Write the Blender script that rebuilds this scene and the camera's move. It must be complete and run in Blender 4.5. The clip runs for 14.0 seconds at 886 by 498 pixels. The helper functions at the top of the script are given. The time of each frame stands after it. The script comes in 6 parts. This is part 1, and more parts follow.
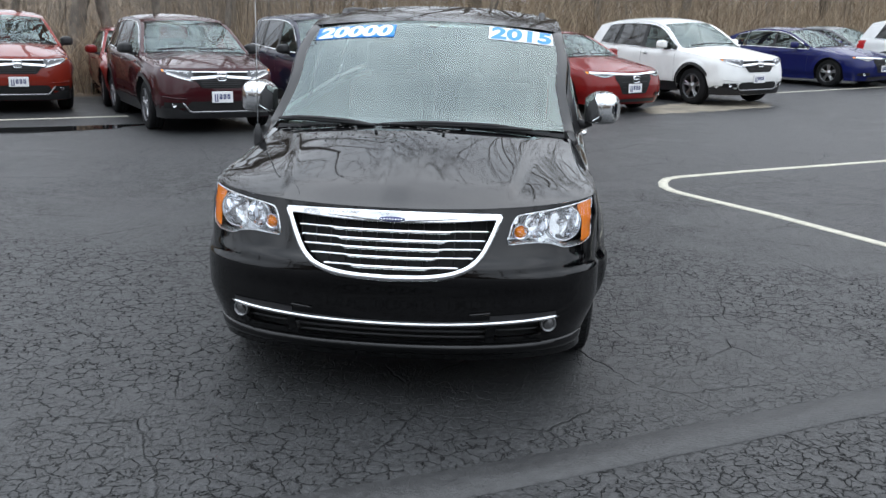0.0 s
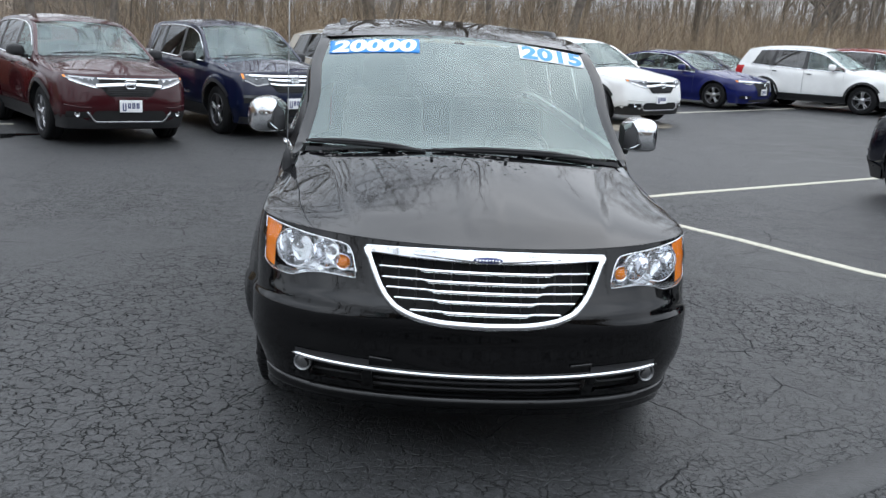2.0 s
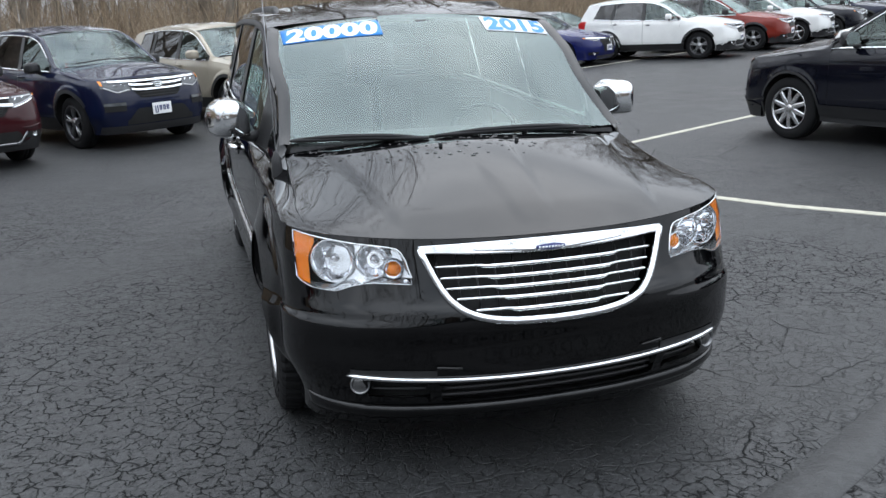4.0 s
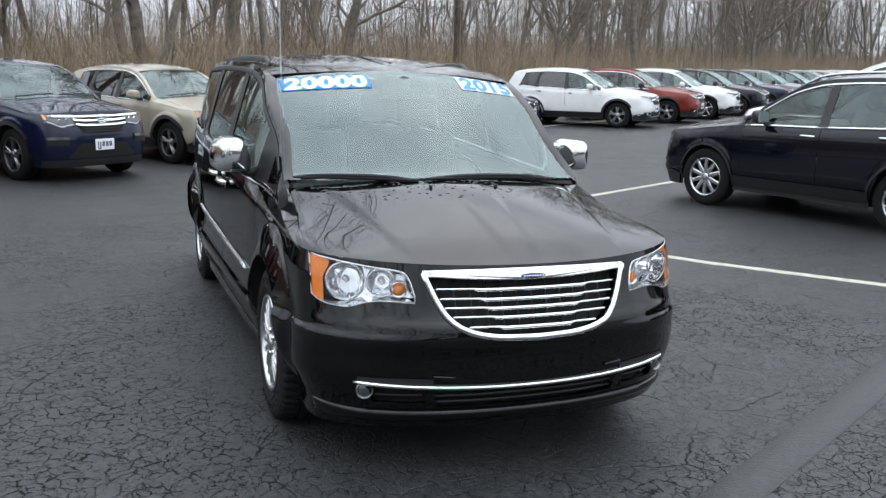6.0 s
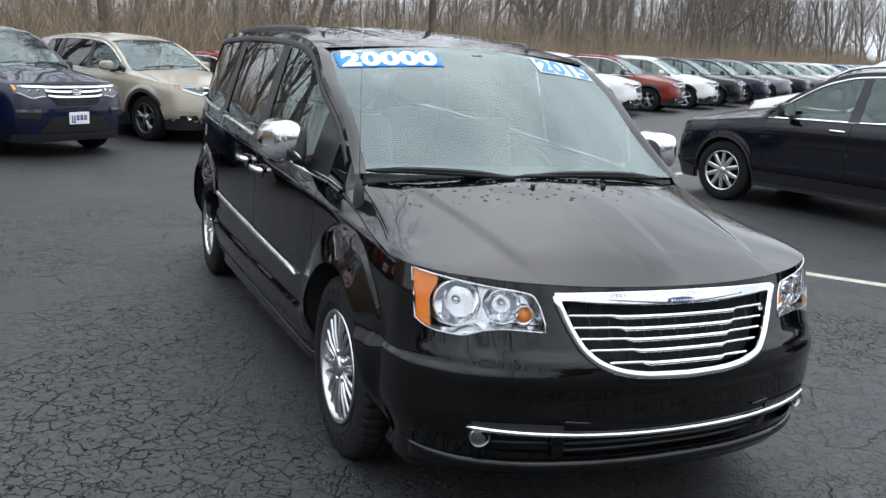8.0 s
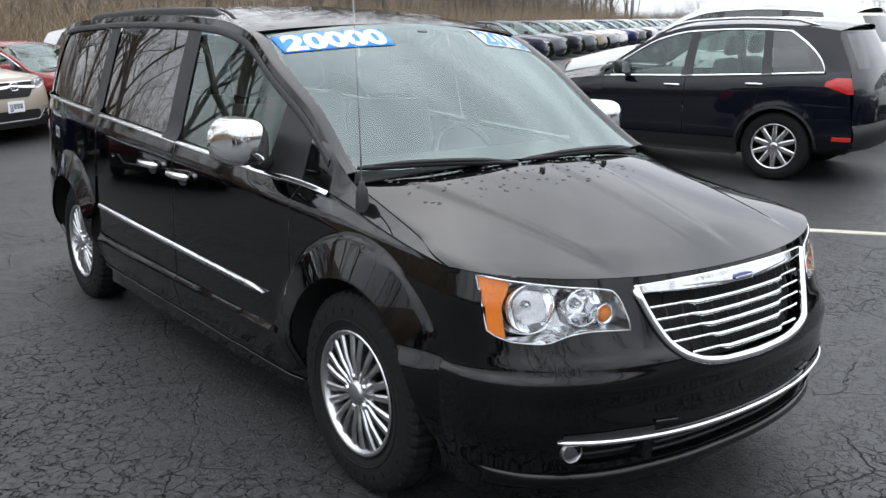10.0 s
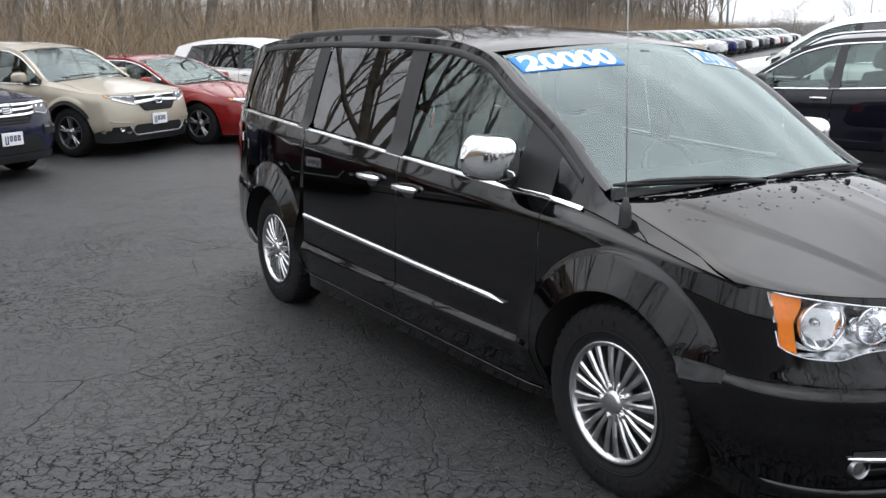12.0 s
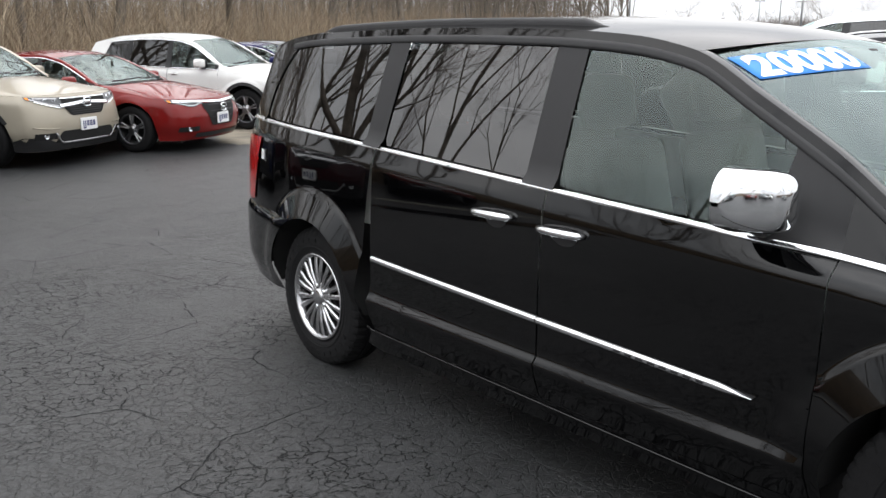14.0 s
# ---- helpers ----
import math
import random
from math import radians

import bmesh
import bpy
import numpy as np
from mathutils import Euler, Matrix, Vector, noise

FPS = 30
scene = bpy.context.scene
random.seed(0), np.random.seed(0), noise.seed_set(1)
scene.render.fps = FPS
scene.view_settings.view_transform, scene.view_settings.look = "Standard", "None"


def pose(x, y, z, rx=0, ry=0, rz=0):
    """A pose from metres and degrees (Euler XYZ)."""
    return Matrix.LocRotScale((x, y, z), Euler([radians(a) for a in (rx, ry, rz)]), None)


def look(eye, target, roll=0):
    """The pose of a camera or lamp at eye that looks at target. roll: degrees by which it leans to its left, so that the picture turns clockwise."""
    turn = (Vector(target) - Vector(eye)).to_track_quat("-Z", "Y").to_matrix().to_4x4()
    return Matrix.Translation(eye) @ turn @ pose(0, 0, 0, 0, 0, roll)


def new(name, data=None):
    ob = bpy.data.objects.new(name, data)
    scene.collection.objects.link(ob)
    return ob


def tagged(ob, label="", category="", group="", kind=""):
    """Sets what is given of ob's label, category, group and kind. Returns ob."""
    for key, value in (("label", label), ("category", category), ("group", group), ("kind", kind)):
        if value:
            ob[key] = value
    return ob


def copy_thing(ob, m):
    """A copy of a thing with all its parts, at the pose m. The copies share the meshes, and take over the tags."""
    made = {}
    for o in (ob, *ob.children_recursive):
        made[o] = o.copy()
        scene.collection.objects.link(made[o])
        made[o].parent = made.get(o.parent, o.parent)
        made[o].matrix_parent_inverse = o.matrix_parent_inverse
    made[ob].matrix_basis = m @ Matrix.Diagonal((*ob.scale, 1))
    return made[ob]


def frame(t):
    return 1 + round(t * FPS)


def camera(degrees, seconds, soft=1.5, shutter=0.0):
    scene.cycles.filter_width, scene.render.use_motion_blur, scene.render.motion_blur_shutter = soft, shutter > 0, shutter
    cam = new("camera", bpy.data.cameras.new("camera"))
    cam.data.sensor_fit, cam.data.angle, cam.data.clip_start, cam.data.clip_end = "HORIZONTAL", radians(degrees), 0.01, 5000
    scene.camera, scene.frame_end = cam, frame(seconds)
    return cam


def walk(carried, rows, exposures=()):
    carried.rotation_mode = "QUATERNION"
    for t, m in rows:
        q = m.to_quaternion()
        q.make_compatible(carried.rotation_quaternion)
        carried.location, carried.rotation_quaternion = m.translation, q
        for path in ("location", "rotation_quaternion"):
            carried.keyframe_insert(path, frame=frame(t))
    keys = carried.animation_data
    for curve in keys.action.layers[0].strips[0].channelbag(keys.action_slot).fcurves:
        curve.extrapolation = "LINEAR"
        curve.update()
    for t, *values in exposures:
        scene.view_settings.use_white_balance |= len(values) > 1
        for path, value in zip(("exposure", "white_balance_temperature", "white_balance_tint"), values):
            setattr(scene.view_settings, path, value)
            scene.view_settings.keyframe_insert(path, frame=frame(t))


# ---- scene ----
cam = camera(53.5, 14.0)
PATH = [
    (0, (0.459, -3.469, 1.596), (0.325, -1.534, 1.107), 1.7),
    (0.5, (0.183, -3.498, 1.613), (0.021, -1.562, 1.138), -0.4),
    (1, (-0.007, -3.376, 1.598), (-0.075, -1.431, 1.139), 1.9),
    (1.5, (-0.204, -3.194, 1.603), (-0.142, -1.241, 1.177), 1.1),
    (2, (-0.449, -3.056, 1.58), (-0.275, -1.115, 1.13), 3.7),
    (2.5, (-0.687, -2.904, 1.597), (-0.37, -0.975, 1.173), 3.0),
    (3, (-0.83, -2.692, 1.562), (-0.421, -0.788, 1.108), 1.0),
    (3.2, (-0.885, -2.611, 1.563), (-0.457, -0.719, 1.078), -0.8),
    (5.3, (-1.427, -2.886, 1.551), (-0.783, -1.046, 1.104), 0.9),
    (5.5, (-1.458, -2.924, 1.562), (-0.789, -1.084, 1.155), 1.3),
    (6, (-1.58, -3.034, 1.561), (-0.875, -1.199, 1.195), 1.8),
    (6.5, (-1.663, -3.068, 1.552), (-0.92, -1.255, 1.152), 2.2),
    (7, (-1.674, -2.873, 1.533), (-0.917, -1.077, 1.086), 2.5),
    (7.5, (-1.727, -2.57, 1.526), (-0.961, -0.774, 1.095), 2.7),
    (8, (-1.894, -2.217, 1.528), (-1.096, -0.428, 1.126), 3.6),
    (8.5, (-1.988, -1.908, 1.527), (-1.128, -0.151, 1.109), 0.6),
    (8.7, (-2.025, -1.786, 1.526), (-1.093, -0.058, 1.148), 0.7),
    (10.8, (-2.785, -1.449, 1.555), (-1.537, 0.034, 1.062), -0.4),
    (11, (-2.872, -1.431, 1.574), (-1.65, 0.083, 1.11), -0.1),
    (11.5, (-3.002, -1.37, 1.581), (-1.893, 0.241, 1.163), -0.1),
    (12, (-3.023, -1.218, 1.571), (-1.966, 0.425, 1.142), 0.1),
    (12.5, (-2.973, -0.874, 1.558), (-1.941, 0.782, 1.121), 0.9),
    (13, (-3.048, -0.491, 1.557), (-1.95, 1.138, 1.18), 3.5),
    (13.5, (-3.16, -0.11, 1.581), (-2.011, 1.479, 1.186), 2.4),
    (14, (-3.182, 0.268, 1.567), (-1.945, 1.779, 1.136), 0.4),
]
walk(cam, [(t, look(eye, target, roll)) for t, eye, target, roll in PATH], [(0, -0.04, 6250, 10), (8.5, -0.04, 6300, 10), (11, 0.03, 6620, 12), (12.5, 0.04, 6640, 12), (14, 0.06, 6800, 12)])

# ---- world, sun and exposure ----
world = bpy.data.worlds.new("overcast_sky")
scene.world = world
world.use_nodes = True
wn = world.node_tree.nodes
wl = world.node_tree.links
wbg = wn["Background"]
sky = wn.new("ShaderNodeTexSky")
sky.sky_type = "NISHITA"
sky.sun_disc = False
sky.sun_elevation = radians(50)
sky.sun_rotation = radians(34)
sky.air_density, sky.dust_density, sky.ozone_density = 1.0, 6.0, 1.0
# cloud cover: soft grey-white sheet over the clear sky
wtc = wn.new("ShaderNodeTexCoord")
wmap = wn.new("ShaderNodeMapping")
wmap.inputs["Scale"].default_value = (1.0, 1.0, 2.2)
wno = wn.new("ShaderNodeTexNoise")
wno.inputs["Scale"].default_value = 2.6
wno.inputs["Detail"].default_value = 5.0
wramp = wn.new("ShaderNodeValToRGB")
wramp.color_ramp.elements[0].position = 0.30
wramp.color_ramp.elements[0].color = (5.2, 5.7, 6.3, 1)
wramp.color_ramp.elements[1].position = 0.72
wramp.color_ramp.elements[1].color = (9.6, 10.0, 10.5, 1)
wmix = wn.new("ShaderNodeMixRGB")
wmix.inputs[0].default_value = 0.93
wl.new(wtc.outputs["Generated"], wmap.inputs["Vector"])
wl.new(wmap.outputs["Vector"], wno.inputs["Vector"])
wl.new(wno.outputs["Fac"], wramp.inputs["Fac"])
wl.new(sky.outputs["Color"], wmix.inputs[1])
# an overcast dome is about three times as bright overhead as at the horizon
wsep = wn.new("ShaderNodeSeparateXYZ")
wgrad = wn.new("ShaderNodeMapRange")
wgrad.inputs["From Min"].default_value, wgrad.inputs["From Max"].default_value = 0.0, 1.0
wgrad.inputs["To Min"].default_value, wgrad.inputs["To Max"].default_value = 1.05, 3.1
wmul = wn.new("ShaderNodeMixRGB")
wmul.blend_type = "MULTIPLY"
wmul.inputs[0].default_value = 1.0
wl.new(wtc.outputs["Generated"], wsep.inputs[0])
wl.new(wsep.outputs["Z"], wgrad.inputs["Value"])
wl.new(wramp.outputs["Color"], wmul.inputs[1])
wl.new(wgrad.outputs["Result"], wmul.inputs[2])
wl.new(wmul.outputs["Color"], wmix.inputs[2])
wl.new(wmix.outputs["Color"], wbg.inputs["Color"])
wbg.inputs["Strength"].default_value = 0.120
sun = new("sun", bpy.data.lights.new("sun", "SUN"))
sun.data.energy = 0.6
sun.data.angle = radians(150)
sun.data.color = (1.0, 0.97, 0.93)
sun.matrix_world = look((0, 0, 30), (-8.0, -12.0, 0))
scene.view_settings.exposure = 0.0


# ---- materials ----
def mat(name, base=(0.5, 0.5, 0.5), rough=0.5, metal=0.0, coat=0.0, spec=0.5, vary=0.0, scale=8.0, bump=0.0, bscale=40.0):
    m = bpy.data.materials.new(name)
    m.use_nodes = True
    nt = m.node_tree
    b = nt.nodes["Principled BSDF"]
    b.inputs["Base Color"].default_value = (*base, 1)
    b.inputs["Roughness"].default_value = rough
    b.inputs["Metallic"].default_value = metal
    b.inputs["Coat Weight"].default_value = coat
    b.inputs["Coat Roughness"].default_value = 0.03
    b.inputs["Coat IOR"].default_value = 1.42
    b.inputs["Specular IOR Level"].default_value = spec
    tc = nt.nodes.new("ShaderNodeTexCoord")
    if vary:
        n = nt.nodes.new("ShaderNodeTexNoise")
        n.inputs["Scale"].default_value = scale
        n.inputs["Detail"].default_value = 6
        r = nt.nodes.new("ShaderNodeValToRGB")
        r.color_ramp.elements[0].position, r.color_ramp.elements[1].position = 0.3, 0.7
        r.color_ramp.elements[0].color = (*[c * (1 - vary) for c in base], 1)
        r.color_ramp.elements[1].color = (*[min(1, c * (1 + vary)) for c in base], 1)
        nt.links.new(tc.outputs["Object"], n.inputs["Vector"])
        nt.links.new(n.outputs["Fac"], r.inputs["Fac"])
        nt.links.new(r.outputs["Color"], b.inputs["Base Color"])
        rr = nt.nodes.new("ShaderNodeMapRange")
        rr.inputs["To Min"].default_value, rr.inputs["To Max"].default_value = rough * 0.85, min(1, rough * 1.2)
        nt.links.new(n.outputs["Fac"], rr.inputs["Value"])
        nt.links.new(rr.outputs["Result"], b.inputs["Roughness"])
    if bump:
        n2 = nt.nodes.new("ShaderNodeTexNoise")
        n2.inputs["Scale"].default_value = bscale
        n2.inputs["Detail"].default_value = 5
        bp = nt.nodes.new("ShaderNodeBump")
        bp.inputs["Strength"].default_value = bump
        bp.inputs["Distance"].default_value = 0.01
        nt.links.new(tc.outputs["Object"], n2.inputs["Vector"])
        nt.links.new(n2.outputs["Fac"], bp.inputs["Height"])
        nt.links.new(bp.outputs["Normal"], b.inputs["Normal"])
    return m


def paint(name, base, flake=0.0):
    m = mat(name, base, 0.35, flake, 1.0, 0.06, vary=0.06, scale=3.0)
    return m


def glass_mat(name, tint, trans=1.0, sheen=(1, 1, 1)):
    m = bpy.data.materials.new(name)
    m.use_nodes = True
    nt = m.node_tree
    for n in list(nt.nodes):
        nt.nodes.remove(n)
    out = nt.nodes.new("ShaderNodeOutputMaterial")
    tr = nt.nodes.new("ShaderNodeBsdfTransparent")
    tr.inputs["Color"].default_value = (*tint, 1)
    gl = nt.nodes.new("ShaderNodeBsdfGlossy")
    gl.inputs["Roughness"].default_value = 0.005
    gl.inputs["Color"].default_value = (*sheen, 1)
    fr = nt.nodes.new("ShaderNodeFresnel")
    fr.inputs["IOR"].default_value = trans
    mx = nt.nodes.new("ShaderNodeMixShader")
    nt.links.new(fr.outputs["Fac"], mx.inputs["Fac"])
    nt.links.new(tr.outputs["BSDF"], mx.inputs[1])
    nt.links.new(gl.outputs["BSDF"], mx.inputs[2])
    nt.links.new(mx.outputs["Shader"], out.inputs["Surface"])
    return m


def asphalt_mat():
    m = bpy.data.materials.new("wet_asphalt")
    m.use_nodes = True
    nt = m.node_tree
    N, K = nt.nodes, nt.links
    b = N["Principled BSDF"]
    tc = N.new("ShaderNodeTexCoord")

    def noise_tex(scale, detail=5, rough=0.6):
        n = N.new("ShaderNodeTexNoise")
        n.inputs["Scale"].default_value, n.inputs["Detail"].default_value, n.inputs["Roughness"].default_value = scale, detail, rough
        K.new(tc.outputs["Object"], n.inputs["Vector"])
        return n

    def mr(src, a, bb, c, d):
        r = N.new("ShaderNodeMapRange")
        for k, v in zip(("From Min", "From Max", "To Min", "To Max"), (a, bb, c, d)):
            r.inputs[k].default_value = v
        K.new(src, r.inputs["Value"])
        return r.outputs["Result"]

    def mth(op, a, bb):
        q = N.new("ShaderNodeMath")
        q.operation = op
        for i, v in enumerate((a, bb)):
            if isinstance(v, (int, float)):
                q.inputs[i].default_value = v
            else:
                K.new(v, q.inputs[i])
        return q.outputs[0]

    big = noise_tex(0.33, 4).outputs["Fac"]
    mid = noise_tex(2.1, 5).outputs["Fac"]
    grit = noise_tex(95, 3, 0.8).outputs["Fac"]
    warp = noise_tex(5.0, 4)
    add = N.new("ShaderNodeVectorMath")
    add.operation = "MULTIPLY_ADD"
    add.inputs[1].default_value = (0.12, 0.12, 0.0)
    K.new(warp.outputs["Color"], add.inputs[0])
    K.new(tc.outputs["Object"], add.inputs[2])

    def cracks(scale, width):
        v = N.new("ShaderNodeTexVoronoi")
        v.feature = "DISTANCE_TO_EDGE"
        v.voronoi_dimensions = "2D"
        v.inputs["Scale"].default_value = scale
        K.new(add.outputs["Vector"], v.inputs["Vector"])
        return mr(v.outputs["Distance"], 0.0, width, 1.0, 0.0)

    small = N.new("ShaderNodeVectorMath")
    small.operation = "MULTIPLY_ADD"
    small.inputs[1].default_value = (0.055, 0.055, 0.0)
    K.new(noise_tex(22.0, 3).outputs["Color"], small.inputs[0])
    K.new(add.outputs["Vector"], small.inputs[2])

    def crazing(scale, width, lo, hi, bscale):
        v = N.new("ShaderNodeTexVoronoi")
        v.feature = "DISTANCE_TO_EDGE"
        v.voronoi_dimensions = "2D"
        v.inputs["Scale"].default_value = scale
        K.new(small.outputs["Vector"], v.inputs["Vector"])
        line = mr(v.outputs["Distance"], width * 0.35, width, 1.0, 0.0)
        return mth("MULTIPLY", line, mr(noise_tex(bscale, 4, 0.7).outputs["Fac"], lo, hi, 0.0, 1.0))

    area = mr(noise_tex(0.42, 3).outputs["Fac"], 0.38, 0.54, 0.35, 1.0)
    away = N.new("ShaderNodeVectorMath")
    away.operation = "DISTANCE"
    away.inputs[1].default_value = (-1.5, 0.5, 0.0)
    K.new(add.outputs["Vector"], away.inputs[0])
    area = mth("MULTIPLY", area, mr(away.outputs["Value"], 4.5, 9.5, 1.0, 0.22))
    fine = mth("MULTIPLY", mth("MAXIMUM", crazing(13.0, 0.062, 0.40, 0.50, 7.0), crazing(23.0, 0.080, 0.46, 0.57, 11.0)), area)
    coarse = mth("MULTIPLY", cracks(1.2, 0.009), mr(mid, 0.42, 0.55, 0.0, 1.0))
    crack = mth("MAXIMUM", fine, coarse)
    # aggregate: small stones lighter and darker than the binder
    stone = N.new("ShaderNodeTexVoronoi")
    stone.inputs["Scale"].default_value = 78
    K.new(tc.outputs["Object"], stone.inputs["Vector"])
    sep = N.new("ShaderNodeSeparateColor")
    K.new(stone.outputs["Color"], sep.inputs[0])
    tone = mth("ADD", mth("MULTIPLY", mth("ADD", mth("MULTIPLY", big, 0.6), mth("MULTIPLY", mid, 0.4)), 0.050), mth("MULTIPLY", mr(grit, 0.3, 0.7, 0.0, 1.0), 0.020))
    tone = mth("ADD", tone, mth("MULTIPLY", noise_tex(34, 3, 0.7).outputs["Fac"], 0.028))
    tone = mth("ADD", tone, -0.018)
    tone = mth("MULTIPLY", tone, mr(sep.outputs[0], 0.0, 1.0, 0.45, 1.65))
    # loose pale chips
    chip = N.new("ShaderNodeTexVoronoi")
    chip.inputs["Scale"].default_value = 26
    K.new(tc.outputs["Object"], chip.inputs["Vector"])
    chips = mth("MULTIPLY", mr(chip.outputs["Distance"], 0.0, 0.13, 1.0, 0.0), mr(noise_tex(9, 2).outputs["Fac"], 0.6, 0.66, 0.0, 1.0))
    tone = mth("ADD", tone, mth("MULTIPLY", chips, 0.035))
    # open pits between the stones
    pit = N.new("ShaderNodeTexVoronoi")
    pit.inputs["Scale"].default_value = 40
    K.new(tc.outputs["Object"], pit.inputs["Vector"])
    pits = mth("MULTIPLY", mr(pit.outputs["Distance"], 0.10, 0.24, 1.0, 0.0), mr(noise_tex(16, 3).outputs["Fac"], 0.50, 0.60, 0.0, 1.0))
    crack = mth("MAXIMUM", crack, mth("MULTIPLY", pits, 0.75))
    tone = mth("MAXIMUM", mth("MULTIPLY", tone, mth("SUBTRACT", 1.0, mth("MULTIPLY", crack, 0.62))), 0.002)
    tone = mth("MULTIPLY", tone, 0.80)
    col = N.new("ShaderNodeCombineColor")
    K.new(mth("MULTIPLY", tone, 0.97), col.inputs[0])
    K.new(tone, col.inputs[1])
    K.new(mth("MULTIPLY", tone, 1.03), col.inputs[2])
    K.new(col.outputs[0], b.inputs["Base Color"])
    rough = N.new("ShaderNodeMath")
    rough.operation = "ADD"
    wet = N.new("ShaderNodeMath")
    wet.operation = "MAXIMUM"
    K.new(mr(mth("ADD", mth("MULTIPLY", big, 0.6), mth("MULTIPLY", mid, 0.4)), 0.3, 0.7, 0.0, 1.0), rough.inputs[0])
    K.new(mr(rough.outputs[0], 0.0, 1.0, 0.24, 0.48), wet.inputs[0])
    K.new(crack, wet.inputs[1])
    K.new(wet.outputs[0], b.inputs["Roughness"])
    K.new(mr(crack, 0.0, 1.0, 0.52, 0.16), b.inputs["Specular IOR Level"])
    h = mth("SUBTRACT", mth("ADD", mth("MULTIPLY", grit, 0.6), mth("MULTIPLY", mid, 0.5)), mth("MULTIPLY", crack, 1.2))
    bp = N.new("ShaderNodeBump")
    bp.inputs["Strength"].default_value = 0.8
    bp.inputs["Distance"].default_value = 0.008
    K.new(h, bp.inputs["Height"])
    K.new(bp.outputs["Normal"], b.inputs["Normal"])
    return m


M_ASPHALT = asphalt_mat()
M_WATER = mat("puddle_water", (0.008, 0.008, 0.008), 0.02, 0.0, 0.0, 0.5)
M_DRYPATCH = mat("dry_patch", (0.20, 0.175, 0.135), 0.9, vary=0.35, scale=2.5, bump=0.4)
M_LINE = mat("worn_road_paint", (0.46, 0.44, 0.36), 0.6, vary=0.22, scale=14, bump=0.3)
M_BLACK = mat("black_car_paint", (0.0010, 0.0010, 0.0012), 0.30, 0.0, 1.0, 0.0, vary=0.10, scale=2.0)
M_BLACK.node_tree.nodes["Principled BSDF"].inputs["Coat IOR"].default_value = 1.48
M_CHROME = mat("chrome", (0.86, 0.87, 0.88), 0.06, 1.0, vary=0.03, scale=12)
M_ALLOY = mat("machined_alloy", (0.60, 0.60, 0.61), 0.24, 1.0, vary=0.08, scale=20)
M_ALLOY_DARK = mat("dark_alloy", (0.09, 0.09, 0.095), 0.35, 0.7, vary=0.10, scale=20)
M_ALLOY_FACE = mat("bright_cut_alloy", (0.42, 0.42, 0.43), 0.28, 1.0, vary=0.10, scale=20)
M_TYRE = mat("tyre_rubber", (0.007, 0.007, 0.0075), 0.8, spec=0.25, vary=0.2, scale=18, bump=0.25, bscale=60)
M_TRIM = mat("black_plastic_trim", (0.013, 0.013, 0.014), 0.5, vary=0.15, scale=15)
M_GLOSSTRIM = mat("gloss_black_trim", (0.010, 0.010, 0.011), 0.3, vary=0.1, scale=10)
# near-black: shade of deep openings put into the colour; also black plastic parts
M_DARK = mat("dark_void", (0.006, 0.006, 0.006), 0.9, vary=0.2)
M_GLASS = glass_mat("windscreen_glass", (0.80, 0.92, 0.87), 1.95, (0.86, 1.0, 0.99))
M_SIDEGLASS = glass_mat("side_glass", (0.70, 0.80, 0.76), 1.80, (0.88, 1.0, 0.96))
M_PRIVACY = glass_mat("privacy_glass", (0.06, 0.065, 0.07), 1.86)
M_LENS = glass_mat("clear_lens", (0.96, 0.97, 0.98), 1.35)
M_AMBER = mat("amber_lens", (0.90, 0.25, 0.010), 0.15, 0.0, 0.35, vary=0.12, scale=25, bump=0.3, bscale=60)
M_RED = mat("red_lens", (0.50, 0.02, 0.018), 0.12, 0.0, 0.8, vary=0.12, scale=30)
M_REFLECTOR = mat("lamp_reflector", (0.93, 0.94, 0.96), 0.07, 1.0, vary=0.04, scale=30)
M_LAMPGLASS = mat("lamp_lens_plastic", (0.075, 0.08, 0.085), 0.10, 0.3, 0.45, vary=0.35, scale=16)
M_HOUSING = mat("lamp_housing", (0.80, 0.81, 0.82), 0.12, 0.85, vary=0.10, scale=14, bump=0.12, bscale=18)
M_FOG = mat("fog_glass", (0.10, 0.10, 0.10), 0.08, 0.5, 0.8, vary=0.1, scale=30)
M_SEAT = mat("grey_leather", (0.15, 0.155, 0.15), 0.55, vary=0.12, scale=9, bump=0.15)
M_DASH = mat("dark_dashboard", (0.055, 0.058, 0.06), 0.6, vary=0.15, scale=9)
M_LINER = mat("pale_headliner", (0.55, 0.57, 0.54), 0.8, vary=0.05, scale=9)
M_PLATE = mat("white_plate", (0.80, 0.80, 0.80), 0.35, vary=0.04, scale=5)
M_NAVY = mat("navy_print", (0.02, 0.03, 0.13), 0.45, vary=0.08, scale=20)
M_STICK_BLUE = mat("sticker_blue", (0.01, 0.21, 0.66), 0.4, vary=0.05, scale=5)
M_STICK_WHITE = mat("sticker_white", (0.85, 0.86, 0.87), 0.4, vary=0.03, scale=5)
M_BARK = mat("bare_bark", (0.15, 0.128, 0.105), 0.9, vary=0.4, scale=4, bump=0.8, bscale=14)
M_TWIG = mat("dry_twigs", (0.20, 0.165, 0.135), 0.9, vary=0.3, scale=3)


